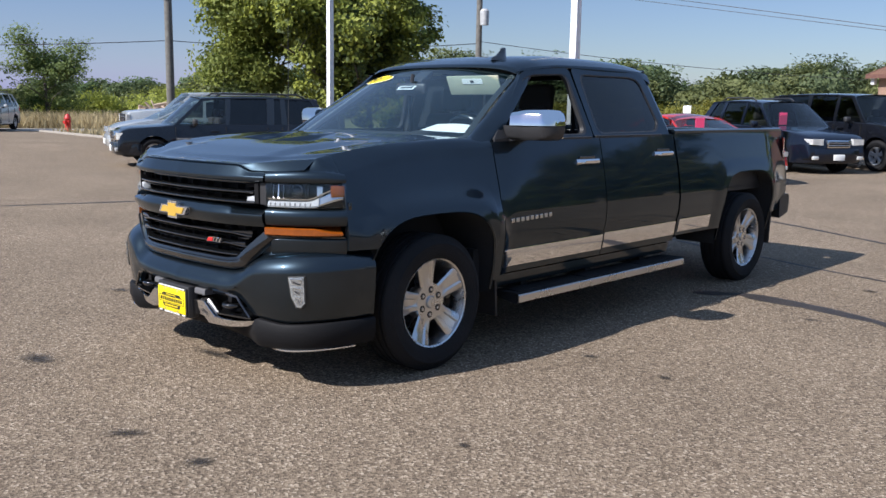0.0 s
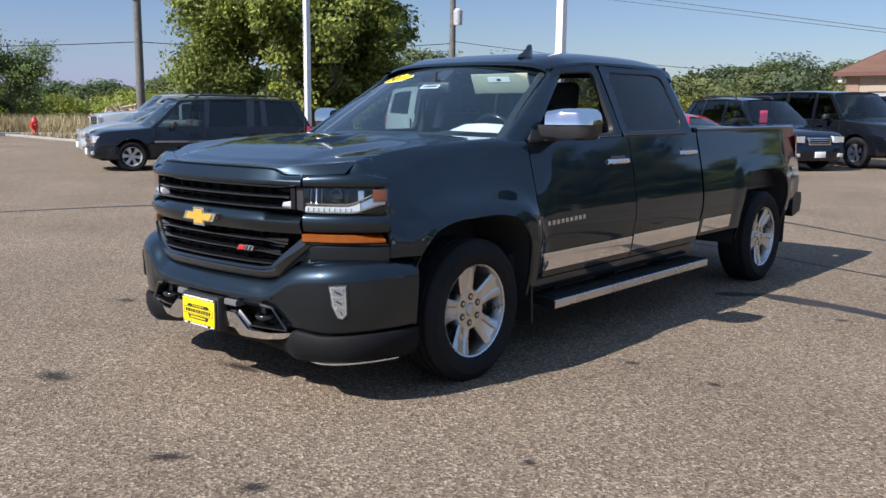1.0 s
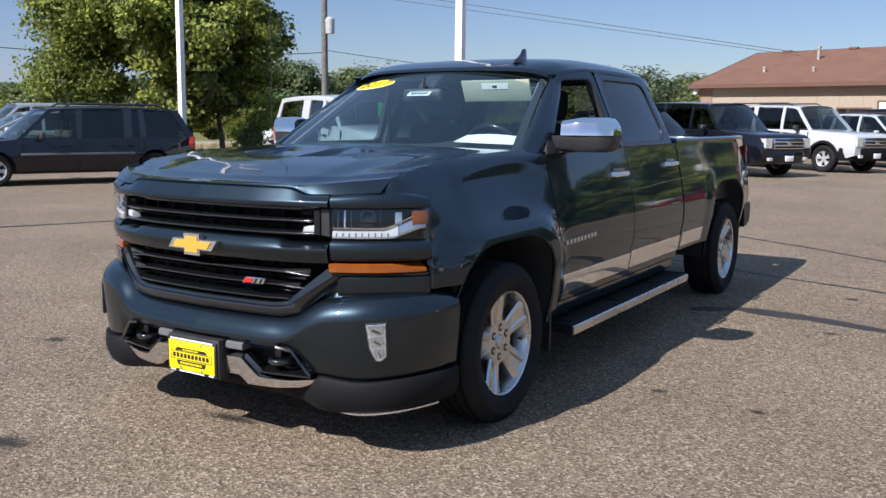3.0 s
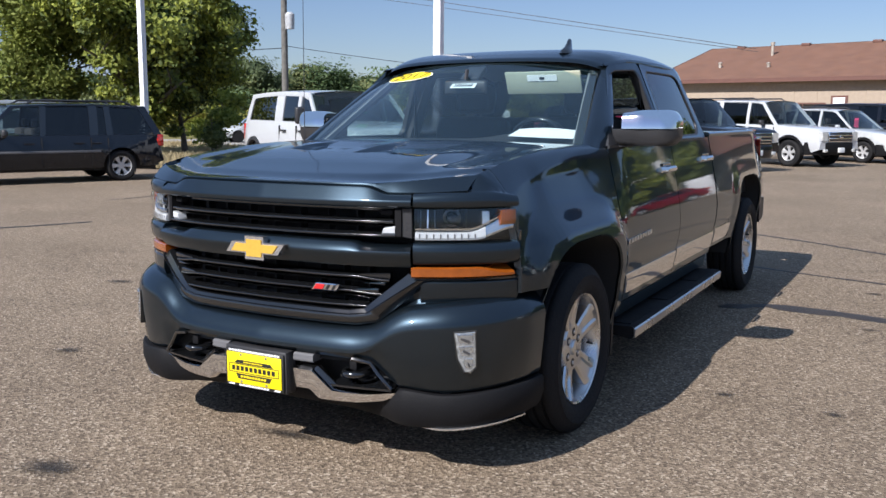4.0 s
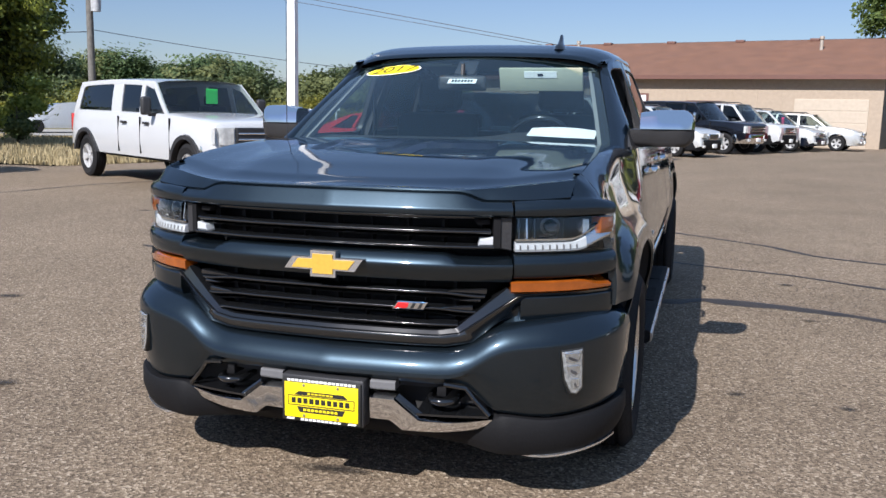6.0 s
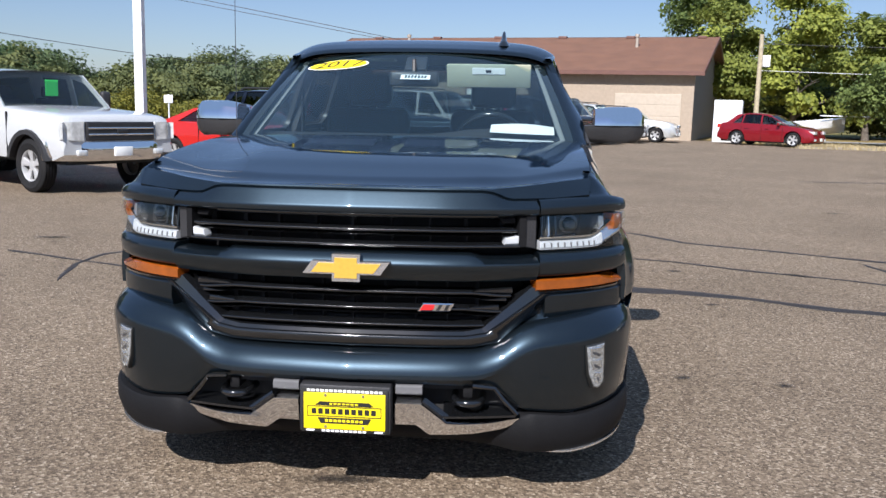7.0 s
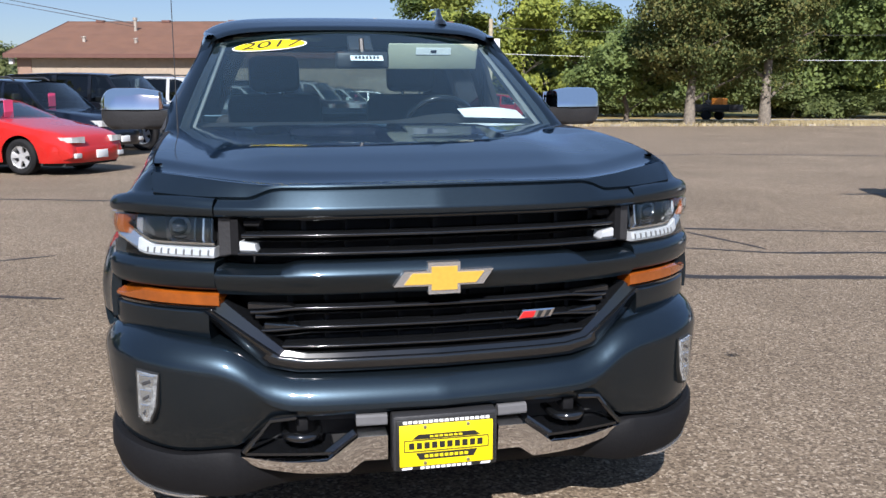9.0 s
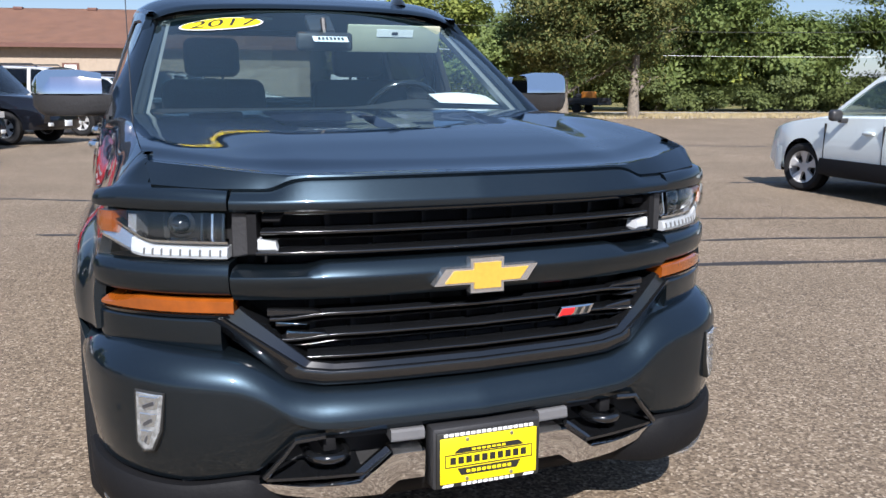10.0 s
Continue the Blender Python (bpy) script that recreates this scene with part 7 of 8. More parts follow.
    ts = part("turn_signal", nose(F_at, q(F_s(0.640)), q(S1 - 0.02), 30, lambda s: [(-0.05, 0.806), (0.0, 0.807), (0.008, 0.813), (0.008, 0.843 - 0.022 * smoothstep(0.86, 0.95, abs(F_at(s)[0]))), (0.0, 0.849 - 0.022 * smoothstep(0.86, 0.95, abs(F_at(s)[0]))), (-0.05, 0.850)]), AMBER, truck, "long amber turn-signal lens", 30)
    part("signal_base", nose(F_at, q(F_s(0.650)), q(S1 - 0.01), 20, lambda s: [(-0.05, 0.7985), (0.004, 0.798), (0.009, 0.8065), (-0.05, 0.8075)]), GLOSSBLACK, ts, "", 30)
    # small side marker on the fender, drawn in gloss black
    part("fender_badge", boxbm(min(sx * (side_x(-0.57, 0.955) - 0.01), sx * (side_x(-0.57, 0.955) + 0.003)), max(sx * (side_x(-0.57, 0.955) - 0.01), sx * (side_x(-0.57, 0.955) + 0.003)), -0.585, -0.565, 0.93, 0.98, 0.002), GLOSSBLACK, truck, "small dark marker")

# bumper

def b_top(s):
    x = abs(B_pl(s)[0])
    return curve_at((0, 0.44, 0.51, 0.60, 0.66, 0.74, 1.0), (0.600, 0.604, 0.620, 0.676, 0.698, 0.708, 0.728), x)


def b_bot(s):
    x = abs(B_pl(s)[0])
    return curve_at((0, 0.50, 0.55, 0.625, 0.80, 1.01), (0.488, 0.480, 0.448, 0.390, 0.372, 0.386), x)


bump = part("front_bumper", nose(B_pl, -B_end, B_end, 110, lambda s: [(-0.14, b_top(s) + 0.004), (-0.075, b_top(s) + 0.002), (-0.058, b_top(s) - 0.004), (-0.036, b_top(s) - 0.020), (-0.017, b_top(s) - 0.042), (-0.006, b_top(s) - 0.062), (-0.001, b_top(s) - 0.080), (0.0, b_top(s) - 0.094), (-0.006, (b_top(s) + b_bot(s)) / 2 - 0.02), (-0.020, b_bot(s) + 0.012), (-0.028, b_bot(s)), (-0.06, b_bot(s) - 0.004)], False), PAINT, truck, "body-colour front bumper", 40)
part("bumper_shelf", nose(B_pl, -B_s(0.70), B_s(0.70), 50, lambda s: [(-0.15, 0.60), (-0.072, b_top(s) + 0.001), (-0.072, b_top(s) - 0.02), (-0.15, 0.56)]), PAINT, truck, "painted shelf above the bumper", 40)
part("bumper_gap_filler", nose(B_pl, -B_end + 0.02, B_end - 0.02, 60, lambda s: [(-0.14, 0.45), (-0.06, 0.46), (-0.08, b_top(s) - 0.06), (-0.14, b_top(s) - 0.022), (-0.15, 0.70)], False), ARCHDARK, truck, "", 40)


def v_bot(s):
    x = abs(B_pl(s)[0])
    return curve_at((0, 0.35, 0.60, 0.80, 1.01), (0.262, 0.256, 0.228, 0.226, 0.240), x)


def v_top(s):
    x = abs(B_pl(s)[0])
    return curve_at((0, 0.24, 0.34, 0.58, 0.64, 0.80, 1.01), (0.342, 0.342, 0.320, 0.345, 0.376, 0.362, 0.376), x)


def v_in(s):
    return -0.075 * (1 - smoothstep(0.50, 0.66, abs(B_pl(s)[0])))


part("bumper_valance", nose(B_pl, -B_end, B_end, 110, lambda s: [(v_in(s) - 0.11, v_top(s) + 0.002), (v_in(s) - 0.012, v_top(s)), (v_in(s) - 0.004, v_top(s) - 0.01), (v_in(s) - 0.003, (v_top(s) + v_bot(s)) / 2), (v_in(s) - 0.018, v_bot(s) + 0.02), (v_in(s) - 0.033, v_bot(s)), (v_in(s) - 0.11, v_bot(s) + 0.01)], False), LOWER, bump, "dark grey lower valance", 40)
for sx in (1, -1):
    a, b = B_s(0.60), B_end - 0.12
    o_lip = lambda s: -0.022 - 0.07 * (1 - smoothstep(0.58, 0.80, abs(B_pl(s)[0])))
    part("air_dam_lip", nose(B_pl, sx * a, sx * b, 24, lambda s: [(o_lip(s) - 0.015, v_bot(s) + 0.002), (o_lip(s), v_bot(s) + 0.001), (o_lip(s) - 0.001, v_bot(s) - 0.006), (o_lip(s) - 0.02, v_bot(s) - 0.006)]), LAMPSILVER, bump, "thin pale edge of the air dam", 40)
    # chrome skid insert: its upper and lower edges as heights over x
    up = lambda x: curve_at((0.172, 0.262, 0.352, 0.48, 0.61), (0.428, 0.426, 0.356, 0.352, 0.366), x) if not 0.262 < x < 0.352 else 0.426 + (0.356 - 0.426) * (x - 0.262) / 0.09
    dn = lambda x: 0.338 if x < 0.245 else (0.338 - 0.034 * min(1, (x - 0.245) / 0.045) if x < 0.45 else curve_at((0.45, 0.55, 0.61), (0.304, 0.316, 0.344), x))
    secs = []
    for k in range(45):
        x = 0.172 + (0.61 - 0.172) * k / 44
        s = sx * B_s(x)
        rc = -0.012 - 0.02 * smoothstep(0.3, 0.6, x)
        u_, d_ = up(x), dn(x)
        secs.append([(*B_pl(s, rc - 0.06), u_ + 0.004), (*B_pl(s, rc - 0.004), u_), (*B_pl(s, rc + 0.008), u_ - 0.007), (*B_pl(s, rc + 0.006), (u_ + d_) / 2), (*B_pl(s, rc), d_ + 0.004), (*B_pl(s, rc - 0.03), d_)])
    part("chrome_insert", loft(secs, True, True), CHROME, bump, "chrome lower bumper insert", 30)
    part("insert_upper", nose(B_pl, sx * B_s(0.172), sx * B_s(0.265), 6, lambda s: [(-0.08, 0.452), (-0.012, 0.452), (-0.008, 0.458), (-0.010, 0.478), (-0.016, 0.484), (-0.08, 0.486)]), MIDGREY, bump, "grey bar above the insert", 30)
    # tow-hook pocket
    part("tow_pocket", nose(B_pl, sx * B_s(0.26), sx * B_s(0.60), 14, lambda s: [(-0.17, 0.33), (-0.15, 0.33), (-0.15, 0.50), (-0.17, 0.50)]), ARCHDARK, bump, "", 30)
    part("pocket_floor", nose(B_pl, sx * B_s(0.34), sx * B_s(0.592), 14, lambda s: [(-0.16, 0.384), (-0.02, 0.372), (-0.02, 0.364), (-0.16, 0.366)]), GLOSSBLACK, bump, "", 30)
    part("pocket_rim", tube([(*B_pl(sx * B_s(x), -0.012), z) for x, z in ((0.595, 0.378), (0.545, 0.435), (0.515, 0.476), (0.44, 0.486))], 0.008, 6), GLOSSBLACK, bump, "", 40)
    part("pocket_rim", tube([(*B_pl(sx * B_s(x), -0.03), z) for x, z in ((0.27, 0.43), (0.31, 0.40), (0.355, 0.366))], 0.010, 6), GLOSSBLACK, bump, "", 40)
    tx, ty = B_pl(sx * B_s(0.43), -0.055)
    hook = [(tx + sx * 0.05 * math.cos(a), ty + 0.02 - 0.055 * math.sin(a), 0.418) for a in (math.pi * k / 8 for k in range(9))]
    part("tow_hook", tube([(hook[0][0], ty + 0.1, 0.418)] + hook + [(hook[-1][0], ty + 0.1, 0.418)], 0.014, 8), GLOSSBLACK, bump, "black tow hook", 50)
    part("tow_bracket", boxbm(tx - 0.018, tx + 0.018, ty - 0.01, ty + 0.09, 0.43, 0.475, 0.006), LOWER, bump, "", 30)
    # fog lamp
    fz = [(sx * x, z) for x, z in ((0.818, 0.612), (0.878, 0.617), (0.880, 0.478), (0.866, 0.456), (0.850, 0.460), (0.830, 0.51))]
    part("fog_bezel", face_plate(B_pl, B_s, [(sx * x, z) for x, z in ((0.814, 0.617), (0.883, 0.622), (0.885, 0.474), (0.868, 0.450), (0.846, 0.454), (0.825, 0.51))], 0.0035, 0.02), INK, bump, "", 30)
    fl = part("fog_lamp", face_plate(B_pl, B_s, fz, 0.006, 0.02), FOGSILVER, bump, "clear vertical fog lamp", 30)
    for z0, z1, xi in ((0.566, 0.608, 0.824), (0.519, 0.562, 0.831), (0.472, 0.515, 0.844)):
        part("fog_cell", face_plate(B_pl, B_s, [(sx * xi, z1), (sx * (xi + 0.008), z0 + 0.006), (sx * 0.858, z0), (sx * 0.872, z0 + 0.012), (sx * 0.871, z1)], 0.0085, 0.008), LAMPSILVER, fl, "", 30)
        part("fog_divider", face_plate(B_pl, B_s, [(sx * (xi + 0.012), z0 + 0.020), (sx * 0.862, z0 + 0.006), (sx * 0.864, z0 + 0.016), (sx * (xi + 0.014), z0 + 0.030)], 0.0098, 0.003), FOGDARK, fl, "", 30)
    part("fog_lens", face_plate(B_pl, B_s, fz, 0.012, 0.003), CLEAR, fl, "", 30)

# painted corners between the bumper top and the grille surround
for sx in (1, -1):
    secs = []
    for k in range(15):
        x = 0.44 + 0.27 * k / 14
        zl = curve_at((0.43, 0.52, 0.695, 0.712), (0.612, 0.630, 0.786, 0.792), x) if x < 0.52 or x > 0.70 else 0.630 + (0.786 - 0.630) * (x - 0.52) / 0.175
        s = B_s(x)
        secs.append([(*B_pl(sx * s, -0.07), b_top(s) - 0.004), (*B_pl(sx * s, -0.09), b_top(s) + 0.25 * max(0.0, zl - b_top(s))), (*F_at(sx * F_s(x), -0.012), zl), (*F_at(sx * F_s(x), -0.06), zl)])
    part("bumper_corner", loft(secs) if sx > 0 else flip(loft(secs)), PAINT, bump, "", 50)

# hidden slab, added to keep sun from leaking through the bumper gaps
part("skid_plate", boxbm(-0.60, 0.60, -0.90, -0.55, 0.30, 0.34, 0.01), ARCHDARK, truck, "", 0)

# dealer plate
pl = part("plate_holder", boxbm(-0.160, 0.160, -1.034, -0.97, 0.312, 0.486, 0.008), BLACK, bump, "black front plate holder", 30)
TILT = Matrix.Translation((0, -1.037, 0.398)) @ Matrix.Diagonal((0.94, 1, 0.94, 1))
fr = part("plate_frame", boxbm(-0.162, 0.162, -0.006, 0.002, -0.086, 0.083, 0.004), INK, pl, "black plate frame", 30)
fr.matrix_basis = TILT
card = part("plate_card", boxbm(-0.152, 0.152, -0.009, -0.004, -0.072, 0.066, 0.002), YELLOW, pl, "bright yellow dealer card", 30)
card.matrix_basis = TILT


def bars(n, x0, x1, z0, z1, y, mat, parent, m, gap=0.25):
    w = (x1 - x0) / n
    for k in range(n):
        o = part("print_bar", boxbm(x0 + k * w, x0 + (k + 1 - gap) * w, y - 0.0012, y, z0, z1), mat, parent, "", 0)
        o.matrix_basis = m


bars(17, -0.140, 0.145, 0.070, 0.079, -0.0062, WHITECARD, pl, TILT)
bars(10, -0.085, 0.085, -0.083, -0.075, -0.0062, WHITECARD, pl, TILT)
for sg in (-1, 1):
    o = part("print_bar", prism([(sg * 0.128 + a, -0.079 + b) for a, b in ((-0.018, -0.003), (0.014, -0.003), (0.018, 0.004), (-0.014, 0.004))], lambda u, v, d: (u, -0.0074 + d, v), 0.0012), WHITECARD, pl, "", 0)
    o.matrix_basis = TILT
for poly in ([(-0.092, 0.034), (0.092, 0.034), (0.110, 0.020), (0.096, 0.0185), (-0.096, 0.0185), (-0.110, 0.020)], [(-0.100, -0.0275), (0.100, -0.0275), (0.088, -0.050), (-0.088, -0.050)]):
    o = part("print_bar", prism(poly, lambda u, v, d: (u, -0.0102 + d, v), 0.0015), INK, pl, "", 0)
    o.matrix_basis = TILT
bars(10, -0.122, 0.125, -0.014, 0.007, -0.0092, INK, pl, TILT, 0.30)
bars(9, -0.072, 0.074, -0.043, -0.034, -0.0104, YELLOW, pl, TILT, 0.3)
bars(7, -0.055, 0.055, 0.0235, 0.029, -0.0104, YELLOW, pl, TILT, 0.3)
for x0, x1, z0, z1 in ((-0.138, 0.138, 0.0135, 0.0165), (-0.138, 0.138, -0.0235, -0.0205), (-0.138, -0.135, -0.0235, 0.0165), (0.135, 0.138, -0.0235, 0.0165)):
    o = part("print_bar", boxbm(x0, x1, -0.0104, -0.009, z0, z1), INK, pl, "", 0)
    o.matrix_basis = TILT
for x in (-0.07, 0.07):
    for z in (0.058, -0.062):
        o = part("screw", lathe([(0.0, 0.004), (0.005, 0.0035), (0.0065, 0.0)], 12), SILVER, pl, "", 40)
        o.matrix_basis = TILT @ Matrix.Translation((x, -0.009, z)) @ Matrix.Rotation(-math.pi / 2, 4, "Z")

# second hidden slab, added to close the shadow below the nose
part("skid_plate", boxbm(-0.62, 0.62, -0.86, 0.62, 0.29, 0.35, 0.02), ARCHDARK, truck, "", 0)
part("engine_block", boxbm(-0.55, 0.55, -0.72, 0.5, 0.5, 0.95, 0.05), ARCHDARK, truck, "", 0)
part("bumper_beam", boxbm(-0.80, 0.80, -0.85, -0.72, 0.28, 0.62, 0.02), ARCHDARK, truck, "", 0)

# ---- sides, wheels and cabin of the pickup ----
T_R, T_RIM, T_W = 0.386, 0.252, 0.27
LUG = pbr("dark_lug_nut", (0.10, 0.10, 0.11), 0.35, 0.8)


def truck_wheel_meshes():
    xf = 0.075
    rim = rim_mesh(T_RIM, T_W, 5, xf, 0.050, 0.080, 0.106, 0.055, 0.010)
    lugs, pockets = [], []
    for k in range(6):
        a = 2 * math.pi * k / 6 + 0.26
        for lst, pr in ((lugs, [(0.0, xf + 0.006), (0.0085, xf + 0.006), (0.010, xf + 0.003), (0.010, xf - 0.004)]), (pockets, [(0.0, xf + 0.0015), (0.0195, xf + 0.0015), (0.0205, xf - 0.01)])):
            lot = lathe(pr, 14)
            lst.append(([(x, y + 0.071 * math.cos(a), z + 0.071 * math.sin(a)) for x, y, z in lot[0]], lot[1]))
    valve = tube([(0.07, 0.19, -0.06), (0.10, 0.18, -0.058)], 0.006, 6)
    return [("tyre", mesh_of("tyre", *tyre_mesh(T_R, T_RIM, T_W), RUBBER, 40), "black all-terrain tyre"), ("rim", mesh_of("rim", *rim, SILVER, 32), "five-spoke machined alloy rim"), *[("lug_nut", mesh_of("lug_nut", *lot, SILVER, 40), "") for lot in lugs], *[("lug_pocket", mesh_of("lug_pocket", *lot, GRILLEDARK, 40), "") for lot in pockets], ("centre_cap", mesh_of("centre_cap", *lathe([(0.0, xf + 0.014), (0.030, xf + 0.012), (0.036, xf + 0.004), (0.036, xf - 0.01)], 24), SILVER, 40), ""), ("valve", mesh_of("valve", *valve, BLACK, 40), ""), ("brake_disc", mesh_of("brake_disc", *lathe([(0.0, -0.02), (0.17, -0.02), (0.17, -0.04), (0.0, -0.04)], 36), LUG, 30), "")]


TW = truck_wheel_meshes()
for yy, turn in ((0.0, 0.20), (3.895, 0.62)):
    for sx in (1, -1):
        w = new("wheel")
        w.parent = truck
        w.matrix_basis = Matrix.Translation((sx * 0.905, yy, T_R - 0.006)) @ Matrix.Rotation(0 if sx > 0 else math.pi, 4, "Z") @ Matrix.Rotation(turn, 4, "X")
        for nm, me, lb in TW:
            again(nm, me, w, None, lb)
part("axle", tube([(-0.8, WB, 0.39), (0.8, WB, 0.39)], 0.06, 10), ARCHDARK, truck)
part("axle", tube([(-0.8, 0, 0.39), (0.8, 0, 0.39)], 0.05, 10), ARCHDARK, truck)


def side_strip(y0, y1, z0, z1, o, mat, parent, name, label="", n=14, sx=1):
    secs = []
    for k in range(n + 1):
        y = y0 + (y1 - y0) * k / n
        secs.append([(sx * (side_x(y, z0 + 0.02 * 0) - 0.004), y, z0), (sx * (side_x(y, z0) + o * 0.8), y, z0 + 0.002), (sx * (side_x(y, z0) + o), y, z0 + 0.008), (sx * (side_x(y, (z0 + z1) / 2) + o * 1.1), y, (z0 + z1) / 2), (sx * (side_x(y, z1) + o), y, z1 - 0.008), (sx * (side_x(y, z1) + o * 0.8), y, z1 - 0.002), (sx * (side_x(y, z1) - 0.004), y, z1)])
    return part(name, loft(secs, True, True), mat, parent, label, 40)


for sx in (1, -1):
    k = 0 if sx > 0 else 1
    side_strip(0.590, 1.692, 0.500, 0.612, 0.006, CHROME, fd[k], "chrome_trim", "wide chrome trim", sx=sx)
    side_strip(1.708, 2.697, 0.508, 0.622, 0.006, CHROME, rd[k], "chrome_trim", "wide chrome trim", sx=sx)
    side_strip(2.75, 3.26, 0.525, 0.632, 0.006, CHROME, truck, "chrome_trim", "wide chrome trim on the cargo box", sx=sx)
    for y0, door, z in ((1.385, fd[k], 1.117), (2.385, rd[k], 1.142)):
        secs = []
        for q in range(13):
            f = q / 12
            y = y0 + 0.262 * f
            o = 0.034 * min(1, math.sin(math.pi * min(1, max(0.0, f * 0.98 + 0.01))) * 2.2)
            xs = side_x(y, z)
            secs.append([(sx * (xs + o - 0.004), y, z - 0.017), (sx * (xs + o + 0.006), y, z - 0.010), (sx * (xs + o + 0.008), y, z + 0.006), (sx * (xs + o), y, z + 0.017), (sx * (xs + o - 0.012), y, z + 0.012), (sx * (xs + o - 0.012), y, z - 0.012)])
        hd = part("door_handle", loft(secs, True, True), CHROME, door, "chrome pull handle", 40)
        # black plate just proud of the door paints the shade behind the handle
        part("handle_recess", boxbm(min(sx * (side_x(y0, z) - 0.006), sx * (side_x(y0, z) + 0.003)), max(sx * (side_x(y0, z) - 0.006), sx * (side_x(y0, z) + 0.003)), y0 + 0.04, y0 + 0.22, z - 0.03, z + 0.035, 0.003), GLOSSBLACK, hd, "", 0)
    # name badge as plain bars
    for q in range(9):
        y = 0.655 + q * 0.047
        part("badge_bar", boxbm(min(sx * (side_x(y, 0.78) + 0.001), sx * (side_x(y, 0.78) + 0.007)), max(sx * (side_x(y, 0.78) + 0.001), sx * (side_x(y, 0.78) + 0.007)), y, y + 0.031, 0.776 + 0.0012 * q, 0.802 + 0.0012 * q, 0.002), SILVER, fd[k], "small silver badge bar", 20)
    # step board
    secs = [[(sx * x, y, z) for x, z in ((0.86, 0.335), (1.035, 0.338), (1.048, 0.33), (1.050, 0.285), (1.03, 0.27), (0.86, 0.30))] for y in (0.70, 0.72, 1.2, 1.7, 2.2, 2.73, 2.75)]
    st = part("running_board", loft(secs, True, True), RUBBER, truck, "black running board with a bright edge", 40)
    secs = [[(sx * x, y, z) for x, z in ((1.046, 0.278), (1.056, 0.280), (1.058, 0.322), (1.048, 0.328))] for y in (0.702, 1.2, 1.7, 2.2, 2.748)]
    part("bright_edge", loft(secs, True, True), SILVER, st, "bright aluminium edge", 40)
    for q in range(3):
        y = 0.95 + q * 0.72
        part("step_pad", boxbm(min(sx * 0.90, sx * 1.02), max(sx * 0.90, sx * 1.02), y - 0.2, y + 0.2, 0.337, 0.343, 0.002), RUBBER, st, "", 0)
        part("bracket", boxbm(min(sx * 0.6, sx * 0.9), max(sx * 0.6, sx * 0.9), y - 0.03, y + 0.03, 0.30, 0.42, 0.005), ARCHDARK, st, "", 0)
    # mud flaps
    for y, z0, z1, tl in ((0.545, 0.20, 0.56, 0.05), (4.47, 0.26, 0.62, 0.03)):
        secs = [[(sx * x, y + tl * f + d, z1 + (z0 - z1) * f) for x, d in ((0.72, 0.0), (0.985 - 0.025 * f, 0.0), (0.99 - 0.025 * f, 0.012), (0.72, 0.014))] for f in (0, 0.3, 0.6, 0.9, 1.0)]
        part("mud_flap", loft(secs, True, True), BLACK, truck, "black moulded mud flap", 40)
    # mirror
    mr = new("side_mirror")
    mr.parent = truck
    mr.matrix_basis = Matrix.Translation((0.008 - sx * 0.06, 0.095, -0.004))
    tagged(mr, "door mirror with a chrome cap")
    def mirror_secs(z_lo, z_hi, grow, x0):
        secs = []
        for q in range(15):
            f = q / 14
            x = x0 + (1.262 - x0) * f
            e = (1 - 0.5 * max(0.0, (f - 0.78) / 0.22) ** 2.2) * (0.86 + 0.14 * min(1, f * 3))
            yc, hy = 0.70 + 0.07 * f, (0.100 + grow) * e
            zc = 1.362
            pts = []
            for a in range(16):
                t = 2 * math.pi * a / 16
                cx, cz = math.cos(t), math.sin(t)
                yy = yc + hy * math.copysign(abs(cx) ** 0.5, cx)
                zz = zc + (0.096 + grow) * e * math.copysign(abs(cz) ** 0.42, cz)
                zz = min(max(zz, z_lo), z_hi)
                pts.append((sx * x, yy, zz))
            secs.append(pts)
        return loft(secs, True, True)
    part("mirror_cap", mirror_secs(1.365, 1.6, 0.003, 1.0), CHROME, mr, "chrome mirror cap", 50)
    part("mirror_housing", mirror_secs(1.276, 1.363, 0.0, 0.945), BLACK, mr, "black lower housing", 50)
    part("mirror_glass", boxbm(min(sx * 1.0, sx * 1.23), max(sx * 1.0, sx * 1.23), 0.835, 0.85, 1.285, 1.44, 0.004), CHROME, mr, "", 20)
    arm = [[(sx * x, y + dy, z) for dy, z in ((-0.045, 1.272), (0.05, 1.268), (0.05, 1.33 - 0.02 * q), (-0.045, 1.325 - 0.02 * q))] for q, (x, y) in enumerate(((0.925, 0.66), (0.97, 0.68), (1.02, 0.70)))]
    part("mirror_arm", loft(arm, True, True), BLACK, mr, "", 40)
    part("corner_trim", prism([(0.60, 1.275), (0.70, 1.375), (0.73, 1.285)], lambda u, v, d: (sx * (cab_x(u, v) + 0.004 - d), u, v), 0.02), BLACK, fd[k], "", 0)
    # inner door trim
    part("door_trim", boxbm(min(sx * 0.86, sx * 0.92), max(sx * 0.86, sx * 0.92), 0.62, 2.6, 0.55, 1.25, 0.01), DASHTOP, truck, "", 0)
    part("belt_pillar", loft([[(sx * (cab_x(1.62, z) - 0.03 + o), 1.58 + d, z) for o, d in ((0.0, 0.0), (-0.05, 0.0), (-0.05, 0.12), (0.0, 0.12))] for z in (1.25, 1.5, 1.72)], True, True), DASHTOP, truck, "", 30)
    part("seat_belt", boxbm(min(sx * 0.79, sx * 0.80), max(sx * 0.79, sx * 0.80), 1.555, 1.60, 1.2, 1.6), LOWER, truck, "grey seat belt", 0)

